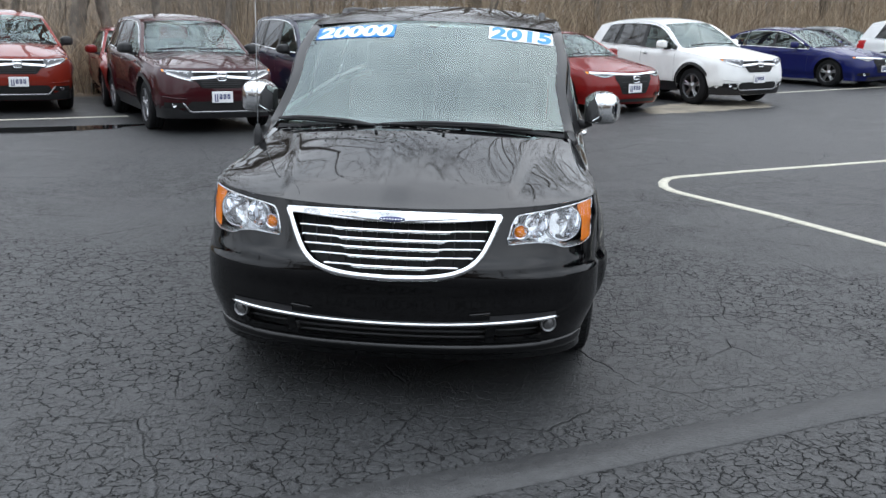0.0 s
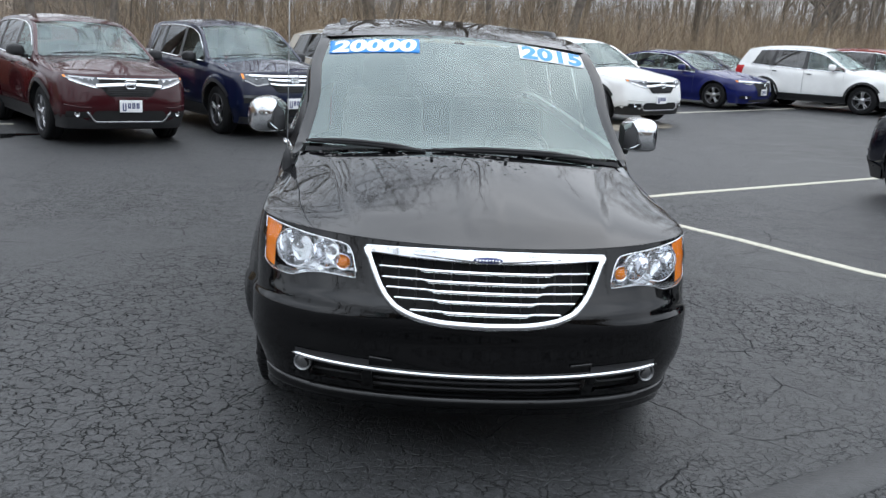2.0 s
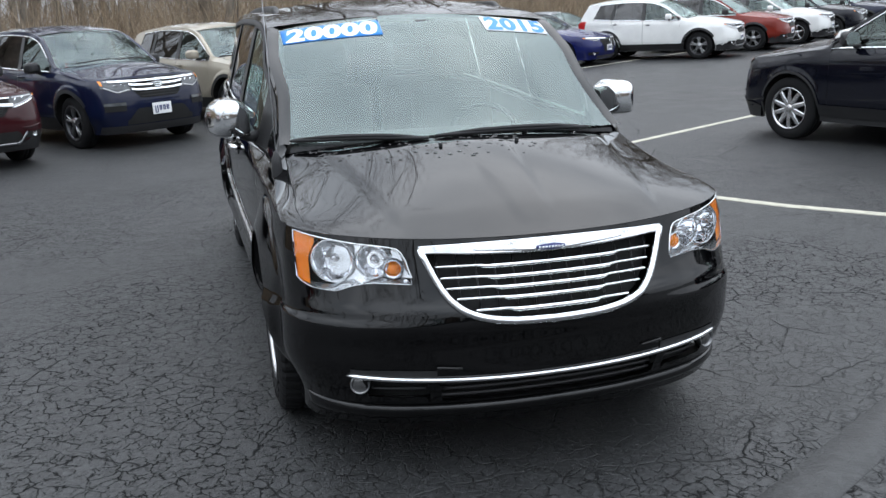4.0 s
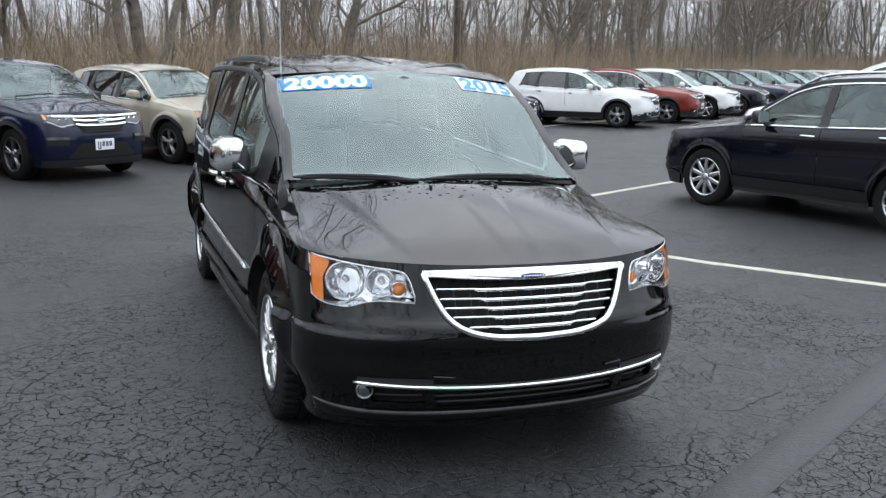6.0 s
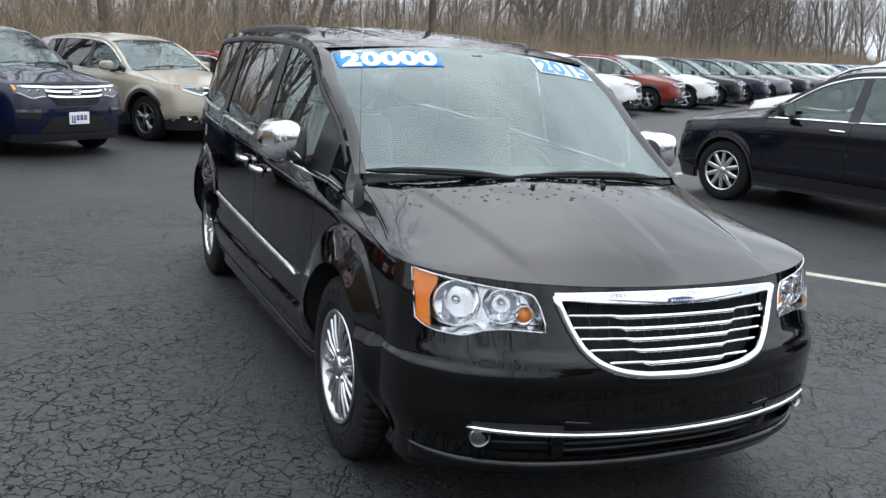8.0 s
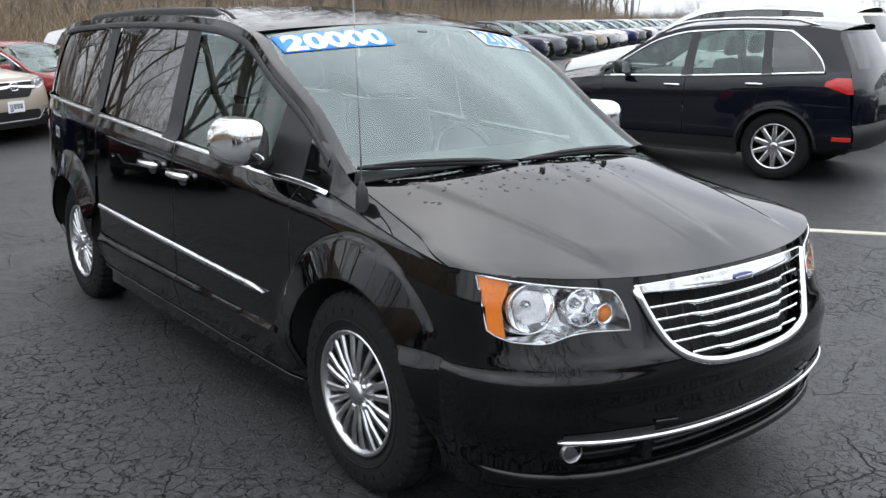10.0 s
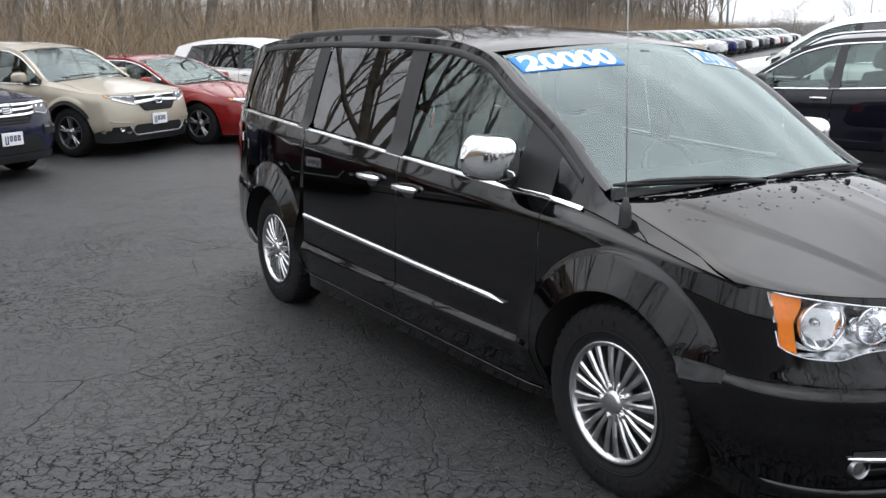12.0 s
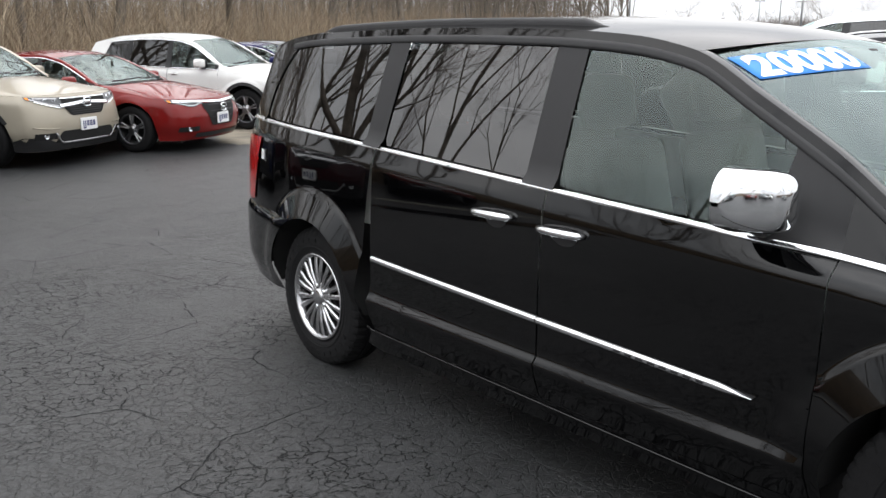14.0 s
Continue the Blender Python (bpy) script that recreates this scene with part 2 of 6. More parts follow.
def stem_mat(name, a, b, c):
    """Dry stems whose colour differs from stem to stem."""
    m = mat(name, a, 0.9)
    nt = m.node_tree
    g = nt.nodes.new("ShaderNodeNewGeometry")
    r = nt.nodes.new("ShaderNodeValToRGB")
    r.color_ramp.elements[0].color, r.color_ramp.elements[1].color = (*a, 1), (*c, 1)
    e = r.color_ramp.elements.new(0.5)
    e.color = (*b, 1)
    nt.links.new(g.outputs["Random Per Island"], r.inputs["Fac"])
    nt.links.new(r.outputs["Color"], nt.nodes["Principled BSDF"].inputs["Base Color"])
    return m


M_REED = stem_mat("dry_brush", (0.13, 0.095, 0.065), (0.30, 0.225, 0.15), (0.46, 0.37, 0.255))
M_SAPLING = stem_mat("sapling_bark", (0.085, 0.072, 0.06), (0.16, 0.135, 0.11), (0.25, 0.21, 0.165))
# distance haze is mixed into these paler, greyer stem colours
M_HAZE = stem_mat("hazed_far_wood", (0.20, 0.19, 0.185), (0.27, 0.25, 0.235), (0.33, 0.31, 0.29))
M_LITTER = mat("leaf_litter", (0.155, 0.118, 0.082), 0.95, vary=0.45, scale=1.6, bump=0.9, bscale=9)
M_SEALED = mat("sealed_strip", (0.034, 0.0345, 0.035), 0.5, spec=0.45, vary=0.35, scale=22, bump=0.7, bscale=70)
M_METAL = mat("galvanised_steel", (0.42, 0.43, 0.44), 0.5, 0.6, vary=0.12, scale=6)
M_SHED = mat("pale_blue_cladding", (0.50, 0.57, 0.64), 0.5, vary=0.08, scale=2)
M_POLEWOOD = mat("weathered_pole", (0.10, 0.085, 0.07), 0.9, vary=0.3, scale=5, bump=0.5)
P_MAROON = paint("maroon_paint", (0.034, 0.004, 0.006), 0.1)
P_RED = paint("red_paint", (0.17, 0.008, 0.007), 0.05)
P_ORANGE = paint("copper_red_paint", (0.17, 0.017, 0.009), 0.05)
P_NAVY = paint("navy_paint", (0.004, 0.007, 0.026), 0.0)
P_TAN = paint("champagne_paint", (0.39, 0.35, 0.28), 0.2)
P_WHITE = paint("white_paint", (0.78, 0.78, 0.76))
P_BLUE = paint("bright_blue_paint", (0.006, 0.010, 0.085), 0.05)
P_GREY = paint("grey_paint", (0.16, 0.17, 0.18), 0.4)
P_SILVER = paint("silver_paint", (0.42, 0.43, 0.45), 0.5)
P_ROGUE = paint("midnight_paint", (0.0022, 0.0028, 0.007), 0.0)


# ---- mesh helpers ----
def thing(name, m=None, label="", category="", group="", kind=""):
    e = new(name)
    e.empty_display_size = 0.2
    if m is not None:
        e.matrix_world = m
    return tagged(e, label, category, group, kind)


def part(name, bm, material, parent=None, label="", smooth=True):
    me = bpy.data.meshes.new(name)
    if smooth:
        for f in bm.faces:
            f.smooth = True
    bm.to_mesh(me)
    bm.free()
    for q in (material if isinstance(material, (list, tuple)) else [material]):
        me.materials.append(q)
    ob = new(name, me)
    if parent is not None:
        ob.parent = parent
    if label:
        ob["label"] = label
    return ob


def patch(f, nu, nv, bm=None, flip=False, mi=0):
    """A surface f(u, v) over the unit square."""
    bm = bm or bmesh.new()
    vs = [[bm.verts.new(f(i / nu, j / nv)) for j in range(nv + 1)] for i in range(nu + 1)]
    for i in range(nu):
        for j in range(nv):
            q = [vs[i][j], vs[i + 1][j], vs[i + 1][j + 1], vs[i][j + 1]]
            fc = bm.faces.new(q[::-1] if flip else q)
            fc.material_index = mi
    return bm


def thicken(bm, t):
    """Gives an open sheet a thickness t, against its normals."""
    bm.normal_update()
    bmesh.ops.solidify(bm, geom=bm.faces[:], thickness=t)
    return bm


def box(bm, lo, hi, bevel=0.0, m=None, mi=0):
    c = [(a + b) / 2 for a, b in zip(lo, hi)]
    s = [abs(b - a) for a, b in zip(lo, hi)]
    mm = Matrix.Translation(c) @ Matrix.Diagonal((*s, 1))
    r = bmesh.ops.create_cube(bm, size=1, matrix=(m @ mm) if m is not None else mm)
    vs = r["verts"]
    if mi:
        for f in {f for v in vs for f in v.link_faces}:
            f.material_index = mi
    if bevel:
        es = list({e for v in vs for e in v.link_edges})
        bmesh.ops.bevel(bm, geom=es, offset=bevel, segments=2, affect="EDGES", profile=0.5)
    return bm


def lathe(bm, prof, n=32, m=None, mi=0):
    """Turns a profile of (along, radius) round the x axis."""
    m = m or Matrix()
    rings = []
    for k in range(n):
        a = 2 * math.pi * k / n
        rings.append([bm.verts.new(m @ Vector((p, r * math.cos(a), r * math.sin(a)))) for p, r in prof])
    for k in range(n):
        A, B = rings[k], rings[(k + 1) % n]
        for i in range(len(prof) - 1):
            f = bm.faces.new((A[i], A[i + 1], B[i + 1], B[i]))
            f.material_index = mi
    return bm


def tube(bm, pts, radii, n=8, cap=True, mi=0):
    """A tube along pts; one radius or one for each point."""
    pts = [Vector(p) for p in pts]
    if isinstance(radii, (int, float)):
        radii = [radii] * len(pts)
    rings = []
    up = Vector((0, 0, 1))
    for i, p in enumerate(pts):
        d = (pts[min(i + 1, len(pts) - 1)] - pts[max(i - 1, 0)]).normalized()
        s = d.cross(up)
        if s.length < 0.05:
            s = d.cross(Vector((1, 0, 0)))
        s.normalize()
        q = s.cross(d)
        rings.append([bm.verts.new(p + radii[i] * (math.cos(2 * math.pi * k / n) * s + math.sin(2 * math.pi * k / n) * q)) for k in range(n)])
    for A, B in zip(rings, rings[1:]):
        for k in range(n):
            bm.faces.new((A[k], A[(k + 1) % n], B[(k + 1) % n], B[k])).material_index = mi
    if cap:
        bm.faces.new(rings[0][::-1]).material_index = mi
        bm.faces.new(rings[-1]).material_index = mi
    return bm


def spline(nodes):
    """A smooth function through nodes (a, b): monotone cubic."""
    xs, ys = [float(a) for a, b in nodes], [float(b) for a, b in nodes]
    n = len(xs)
    d = [(ys[i + 1] - ys[i]) / (xs[i + 1] - xs[i]) for i in range(n - 1)]
    g = [d[0]] + [0 if d[i - 1] * d[i] <= 0 else 2 * d[i - 1] * d[i] / (d[i - 1] + d[i]) for i in range(1, n - 1)] + [d[-1]]

    def f(x):
        x = min(max(x, xs[0]), xs[-1])
        i = 0
        while i < n - 2 and x > xs[i + 1]:
            i += 1
        h = xs[i + 1] - xs[i]
        t = (x - xs[i]) / h
        return ((2 * t ** 3 - 3 * t * t + 1) * ys[i] + (t ** 3 - 2 * t * t + t) * h * g[i]
                + (-2 * t ** 3 + 3 * t * t) * ys[i + 1] + (t ** 3 - t * t) * h * g[i + 1])
    return f


def lerp(a, b, t):
    return a + (b - a) * t


def smooth01(t):
    t = min(max(t, 0), 1)
    return t * t * (3 - 2 * t)


# ---- the lot ----
def gz(x, y):
    """Height of the lot: level round the van, then rising."""
    u = 0.894 * x + 0.447 * y - 2.2
    z = 0.030 * 0.5 * (u + math.sqrt(u * u + 1.0))
    return z if z < 5 else 5 + 8 * (1 - math.exp(-(z - 5) / 8))


def on_lot(x, y, turn):
    """A pose on the lot at x, y, turned, and leaning with the slope."""
    e = 0.6
    nx, ny = -(gz(x + e, y) - gz(x - e, y)) / (2 * e), -(gz(x, y + e) - gz(x, y - e)) / (2 * e)
    tilt = Vector((0, 0, 1)).rotation_difference(Vector((nx, ny, 1)).normalized()).to_matrix().to_4x4()
    return Matrix.Translation((x, y, gz(x, y))) @ tilt @ pose(0, 0, 0, 0, 0, turn)


def ground_sheet():
    bm = bmesh.new()
    ax = [-900, -500, -250, -120, -70, -45, -30, -20, -15, -12, -10, -8, -6.5, -5, -4, -3, -2, -1, 0, 1, 1.5, 2, 2.5, 3, 3.5, 4, 5, 6, 7, 8, 9, 10, 12, 14, 16, 18,
          21, 25, 30, 36, 45, 60, 80, 120, 200, 400, 900]
    ay = [-900, -400, -150, -70, -40, -20, -12, -8, -5, -3, -1.5, 0, 1, 2, 3, 4, 5, 6, 7, 8, 9, 10, 11, 12, 14, 16, 18, 20, 23, 26, 30, 35, 42, 50, 65, 90, 140, 250, 500, 900]
    vs = [[bm.verts.new((x, y, gz(x, y))) for y in ay] for x in ax]
    for i in range(len(ax) - 1):
        for j in range(len(ay) - 1):
            bm.faces.new((vs[i][j], vs[i + 1][j], vs[i + 1][j + 1], vs[i][j + 1]))
    ob = part("ground", bm, M_ASPHALT)
    return tagged(ob, "dark wet cracked asphalt of a sloping car lot", "asphalt", kind="structure")


ground_sheet()


def painted_line(name, pts, width, label, material=None, kindword="road marking"):
    """A strip of road paint laid on the lot along pts."""
    bm = bmesh.new()
    P = []
    for (x0, y0), (x1, y1) in zip(pts, pts[1:]):
        n = max(1, int(math.hypot(x1 - x0, y1 - y0) / 0.35))
        P += [(lerp(x0, x1, k / n), lerp(y0, y1, k / n)) for k in range(n)]
    P.append(pts[-1])
    rows = []
    for i, (x, y) in enumerate(P):
        a, b = P[max(i - 1, 0)], P[min(i + 1, len(P) - 1)]
        d = Vector((b[0] - a[0], b[1] - a[1], 0)).normalized()
        s = Vector((-d.y, d.x, 0)) * width / 2
        wob = 0.006 * noise.noise(Vector((x * 6, y * 6, 0)))
        rows.append([bm.verts.new((x + k * s.x * (1 + wob * 8), y + k * s.y * (1 + wob * 8), gz(x + k * s.x, y + k * s.y) + h)) for k, h in ((-1, 0.001), (-0.96, 0.006), (0.96, 0.006), (1, 0.001))])
    for A, B in zip(rows, rows[1:]):
        for k in range(3):
            bm.faces.new((A[k], B[k], B[k + 1], A[k + 1]))
    ob = part(name, bm, material or M_LINE)
    return tagged(ob, label, kindword, kind="structure")


# ---- cars: one shape class for all of them ----
class Shape:
    """The skin of a car that faces -y, with its nose at y = 0 and z = 0 on the ground."""

    def __init__(self, s):
        self.s = s
        self.plan = spline(s["plan"])
        self.T = spline(s["shoulder"])
        self.G = spline(s["roofline"])
        self.nose = spline(s["nose"])
        self.tail = spline(s["tail"])
        self.crease = spline(s.get("fender_crease", [(0, 2), (1, 2)]))

    def W(self, y, z):
        s = self.s
        w, t = self.plan(y), self.T(y)
        q = z - t
        low = s["sill"]
        off = -0.05 * smooth01((low + 0.16 - z) / 0.22) - s.get("tuck", 0.012) * ((z - 0.62) / 0.4) ** 2 * (z < t)
        r = s.get("shoulder_r", 0.13)
        if q > -r:
            k = min((q + r) / r, 1)
            off -= s.get("roundness", 0.05) * (k if "shoulder_r" in s else k * k)
        if q > 0:
            off -= s["lean"] * q + 0.06 * q * q
            off -= s.get("tuck", 0.012) * ((t - 0.62) / 0.4) ** 2
        for yc in (s["yf"], s["yr"]):
            d = math.hypot(y - yc, z - s["R"])
            a = s["arch"]
            if z > s["R"] - 0.12 and d < a + s.get("flare_w", 0.10) + 0.03:
                k = (d - a) / s.get("flare_w", 0.10)
                up = smooth01((z - s["R"] + 0.10) / 0.30)
                if yc == s["yf"]:
                    up *= smooth01((y - s["seam_y"] - s.get("flare_fade", (0.02, 0.20))[0]) / s.get("flare_fade", (0.02, 0.20))[1])
                off += up * s.get("flare", 0.02) * lerp(1.0, s.get("flare_out", 0.45), min(max(k, 0), 1)) * smooth01((1.0 - k) / s.get("flare_edge", 0.2) + 0.5)
        # pressed lines along the doors
        for zc, amp, wd in s.get("creases", ()):
            off += amp * math.exp(-((z - zc - 0.02 * (y - 2.0)) / wd) ** 2) * smooth01((y - s["yf"] - 0.3) / 0.3) * smooth01((s["yr"] + 0.3 - y) / 0.5)
        if "fender_crease" in s and y < 1.75:
            off -= 0.80 * max(0.0, min(z, t) - self.crease(y)) * smooth01((1.75 - y) / 0.35)
        if "bumper_ledge" in s and y < s["yf"]:
            zl, amp = s["bumper_ledge"]
            off += amp * smooth01((zl - z) / 0.022 + 0.5)
        if "ledge" in s:
            # the doors swell out below a pressed ledge
            zl, amp = s["ledge"]
            k = smooth01((y - s["yf"] - 0.42) / 0.06) * smooth01((s["yr"] - 0.42 - y) / 0.06)
            off += amp * smooth01((zl + 0.0175 * (y - 2.0) - z) / 0.028) * k
        return w + off

    def lip(self, y):
        s = self.s
        return s.get("hood_lip", 0.05) * min(max((y - s["seam_y"]) / (s["hood_yr"] - s["seam_y"]), 0), 1) ** 0.85

    def hood_edge(self, y):
        s = self.s
        t = min(max((y - s["seam_y"]) / (s["hood_yr"] - s["seam_y"]), 0), 1)
        ze = self.T(y) + self.lip(y)
        return Vector((lerp(self.W(s["seam_y"], self.T(s["seam_y"])), s["hood_x"], 1 - (1 - t) ** 2), y, ze))

    def arch_y(self, yc, z, side):
        """y of the wheel arch's edge at height z."""
        r, dz = self.s["arch"], z - self.s["R"]
        return yc + side * math.sqrt(max(r * r - dz * dz, 0.0)) if dz > 0 else yc + side * r

    def front(self, k, z, upper):
        """A point of the nose: k from -1 to 1 across, at height z."""
        s = self.s
        ye = s["seam_y"]
        xe = self.W(ye, z)
        n = lerp(s["square"][0], s["square"][1], smooth01((z - 0.45) / (s["hood"][1] - 0.45)))
        a = abs(k)
        y0 = self.nose(z)
        if "bumper_ledge" in s:
            zl, amp = s["bumper_ledge"]
            y0 -= 0.4 * amp * smooth01((zl - z) / 0.022 + 0.5) * smooth01((a - 0.45) / 0.3)
        return Vector((k * xe, y0 + (ye - y0) * (1 - (1 - min(a, 1) ** n) ** (1 / n)), z))

    def front_top(self, k):
        s = self.s
        ze = self.T(s["seam_y"])
        return lerp(s["hood"][1], ze, abs(k) ** 2.4)

    def at_x(self, x, z):
        """The nose at a given x and height."""
        upper = z > self.s["seam_z"]
        lo, hi = 0.0, 1.0
        for _ in range(18):
            m = (lo + hi) / 2
            if self.front(m, z, upper).x < abs(x):
                lo = m
            else:
                hi = m
        p = self.front(lo, z, upper)
        return Vector((x, p.y, z))


def kk(u):
    """Spreads a parameter so that the corners get more rows."""
    a = 2 * u - 1
    return math.copysign(1 - (1 - abs(a)) ** 1.35, a)


def side_panel(S, sg, lower, upper, n, m):
    """A ruled panel on the side between two curves in (y, z)."""
    def f(u, v):
        a, b = lower(u), upper(u)
        y, z = lerp(a[0], b[0], v), lerp(a[1], b[1], v)
        return (sg * S.W(y, z), y, z)
    return patch(f, n, m, flip=(sg < 0))


def polyline(pts):
    """A curve in two dimensions through pts, by length."""
    ds = [0]
    for a, b in zip(pts, pts[1:]):
        ds.append(ds[-1] + math.hypot(b[0] - a[0], b[1] - a[1]))

    def f(u):
        d = u * ds[-1]
        for i in range(len(pts) - 1):
            if d <= ds[i + 1] + 1e-9:
                t = (d - ds[i]) / max(ds[i + 1] - ds[i], 1e-9)
                return (lerp(pts[i][0], pts[i + 1][0], t), lerp(pts[i][1], pts[i + 1][1], t))
        return pts[-1]
    return f


def arch_points(S, yc, z0, z1, n=18):
    """Points over a wheel arch from the front edge at z0 to the rear edge at z1."""
    r, R = S.s["arch"], S.s["R"]
    a0, a1 = math.pi - math.asin((z0 - R) / r), math.asin((z1 - R) / r)
    return [(yc + r * math.cos(lerp(a0, a1, k / n)), R + r * math.sin(lerp(a0, a1, k / n))) for k in range(n + 1)]


def open_up(bm, holes):
    """Cuts the openings for lamps, grille and intakes: tests of (x, z)."""
    gone = []
    for f in bm.faces:
        c = f.calc_center_median()
        if any(h(abs(c.x), c.z) for h in holes):
            gone.append(f)
    if gone:
        bmesh.ops.delete(bm, geom=gone, context="FACES")
    return bm


def strip_on_side(S, sg, curve, hw, lift, n, bm=None, mi=0):
    """A raised moulding that follows the side along curve(u) -> (y, z)."""
    bm = bm or bmesh.new()

    def f(u, v):
        y, z = curve(u)
        k = (2 * v - 1)
        h = hw(u) if callable(hw) else hw
        zz = z + k * h
        return (sg * (S.W(y, zz) + lift * (1 - abs(k) ** 5) + 0.003), y, zz)
    return patch(f, n, 6, bm, flip=(sg > 0), mi=mi)


def body_panels(S, car, P, trim, liner, fine=1, doors_label=""):
    """The painted skin: nose, hood, fenders, doors, quarters, roof, tail."""
    s = S.s
    sz, top = s["seam_z"], S.front_top
    N = lambda k: max(3, int(k * fine))
    fr = s.get("front_res", (36, 14, 8))
    bm = patch(lambda u, v: S.front(kk(u), lerp(s["chin"], sz, v), False), fr[0], fr[1])
    part("front_bumper", open_up(bm, s.get("holes", ())), P, car)
    bm = patch(lambda u, v: S.front(kk(u), lerp(sz, top(kk(u)), v), True), fr[0], fr[2])
    part("nose_panel", open_up(bm, s.get("holes", ())), P, car)
    # hood
    (hy, hz), (cy, cz) = s["hood"], s["cowl"]
    def hood(u, v):
        a = kk(u)
        ye = lerp(s["seam_y"], s["hood_yr"], v)
        e = S.hood_edge(ye)
        xe, ze = e.x - 0.004, e.z
        p = S.front(a, top(a), True)
        yc = lerp(hy, cy, v)
        fa = (p.y - hy) / max(s["seam_y"] - hy, 1e-6)
        y = yc + (ye - yc) * lerp(fa, a * a, smooth01(v * 1.2))
        zc = hz + (cz - hz) * (1 - (1 - v) ** s.get("hood_pow", 1.5))
        fz = lerp(1 - abs(a) ** 2.4, 1 - abs(a) ** 2.0, v)
        x = a * lerp(abs(p.x / a) if abs(a) > 1e-6 else xe, xe, smooth01(v * 3))
        z = ze + (zc - ze) * fz
        ax = abs(x)
        for xf, xr, amp, wd in s.get("hood_ridges", ()):
            xc = lerp(xf, xr, v)
            z += amp * smooth01(v * 4.5) * smooth01((1 - v) * 5) / (1 + math.exp(max(-40, min(40, (ax - xc) / wd))))
        return (x, y, z + 0.002)
    S.hood = hood
    part("hood", patch(hood, s.get("hood_res", N(44)), N(22)), P, car)
    # cowl below the windscreen
    def cowl(u, v):
        a = 2 * u - 1
        h = hood(u, 1.0)
        g = screen(a, 0.0)
        return Vector(h).lerp(g, v) + Vector((0, 0, -0.035 * math.sin(v * math.pi) - 0.012))

    def screen(a, t):
        y = lerp(s["ya"], s["yh"], t)
        z = S.G(y)
        xe = S.W(y, z) - lerp(s.get("apillar", 0.05), s.get("apillar", 0.05) + 0.01, t)
        f = 1 - a * a
        return Vector((a * xe, y - lerp(s["bulge"][0], s["bulge"][1], t) * f, z + lerp(s.get("bulge_z", 0.03), 0.045, t) * f))
    S.screen = screen
    part("cowl", patch(cowl, N(24), 4), trim, car)
    ws = part("windscreen", patch(lambda u, v: screen(2 * u - 1, v), N(24), N(14)), M_GLASS, car)
    ws.visible_shadow = False
    # roof
    def roof(u, v):
        a = 2 * u - 1
        y = lerp(s["yh"], s["yd"], v)
        z = S.G(y)
        xe = S.W(y, z)
        f = lerp(1 - a * a, 1 - abs(a) ** 2.4, smooth01(v * 5))
        b = lerp(s["bulge"][1], -s.get("bulge_rear", 0.10), smooth01(v))
        return (a * xe, y - b * (1 - a * a), z + lerp(0.045, s["crown"], smooth01(v * 3)) * f)
    part("roof", patch(roof, N(24), N(24)), P, car)
    for sg in (-1, 1):
        # A pillar
        def apil(u, v):
            y = lerp(s["ya"], s["yh"], u)
            z = S.G(y)
            q = screen(1.0, u)
            return (sg * lerp(S.W(y, z), q.x, v), y, z + 0.006 * math.sin(v * math.pi))
        part("a_pillar", patch(apil, N(14), 2, flip=(sg < 0)), P, car)
        # fender
        A = arch_points(S, s["yf"], sz, s["sill"] if s["sill"] > s["R"] - s["arch"] + 0.02 else s["R"])
        low = polyline([(s["seam_y"], sz)] + A + [(s["door"][0], s["sill"])])
        fy = s["seam_y"]

        def up(u):
            y = lerp(fy, s["door"][0], u)
            return (y, S.T(y))

        def corner(u, v):
            z = lerp(s["chin"] + 0.02, sz, v)
            y = lerp(s["seam_y"], S.arch_y(s["yf"], z, -1), u)
            return (sg * S.W(y, z), y, z)
        part("bumper_corner", patch(corner, N(8), N(12), flip=(sg < 0)), P, car)
        part("fender", side_panel(S, sg, low, up, N(48), s.get("side_rows", N(12))), P, car)
        # the fender's rounded top, up to the hood's edge and the pillar's foot
        def ftop(u, v):
            y = lerp(s["seam_y"], s["door"][0], u)
            x0, z0 = S.W(y, S.T(y)), S.T(y)
            if y < s["hood_yr"]:
                e = S.hood_edge(y)
            else:
                t = smooth01((y - s["hood_yr"]) / (s["ya"] + 0.02 - s["hood_yr"]))
                yy = max(y, s["ya"])
                g = Vector((S.W(yy, S.G(yy)) - s.get("apillar", 0.05) * (1 - smooth01((y - s["ya"]) / 0.06)), yy, S.G(yy)))
                e = S.hood_edge(s["hood_yr"]).lerp(g, t)
            return (sg * lerp(x0, e.x, v), y, z0 + (e.z - z0) * (v if "fender_crease" in s else math.sin(v * math.pi / 2) ** 0.9))
        part("fender_top", patch(ftop, N(26), N(6), flip=(sg < 0)), P, car)
        # doors
        d = s["door"]
        for nm, y0, y1, slant in (("front_door", d[0], d[1], 0), (s.get("rear_door_name", "rear_door"), d[1], d[2], s.get("slant", 0.0))):
            g = 0.004
            ob = part(nm, side_panel(S, sg, lambda u: (lerp(y0 + g, min(y1, S.arch_y(s["yr"], s["sill"] + 0.05, -1) if slant else y1) - g, u), s["sill"]), lambda u: (lerp(y0 + g, y1 - g, u), S.T(lerp(y0, y1, u))), N(18), s.get("side_rows", N(16))), P, car, doors_label)
        # quarter
        B = arch_points(S, s["yr"], s["R"] + 0.01, s["R"] + 0.01)
        y2 = d[2]
        back = s["L"] - s["tail_round"]
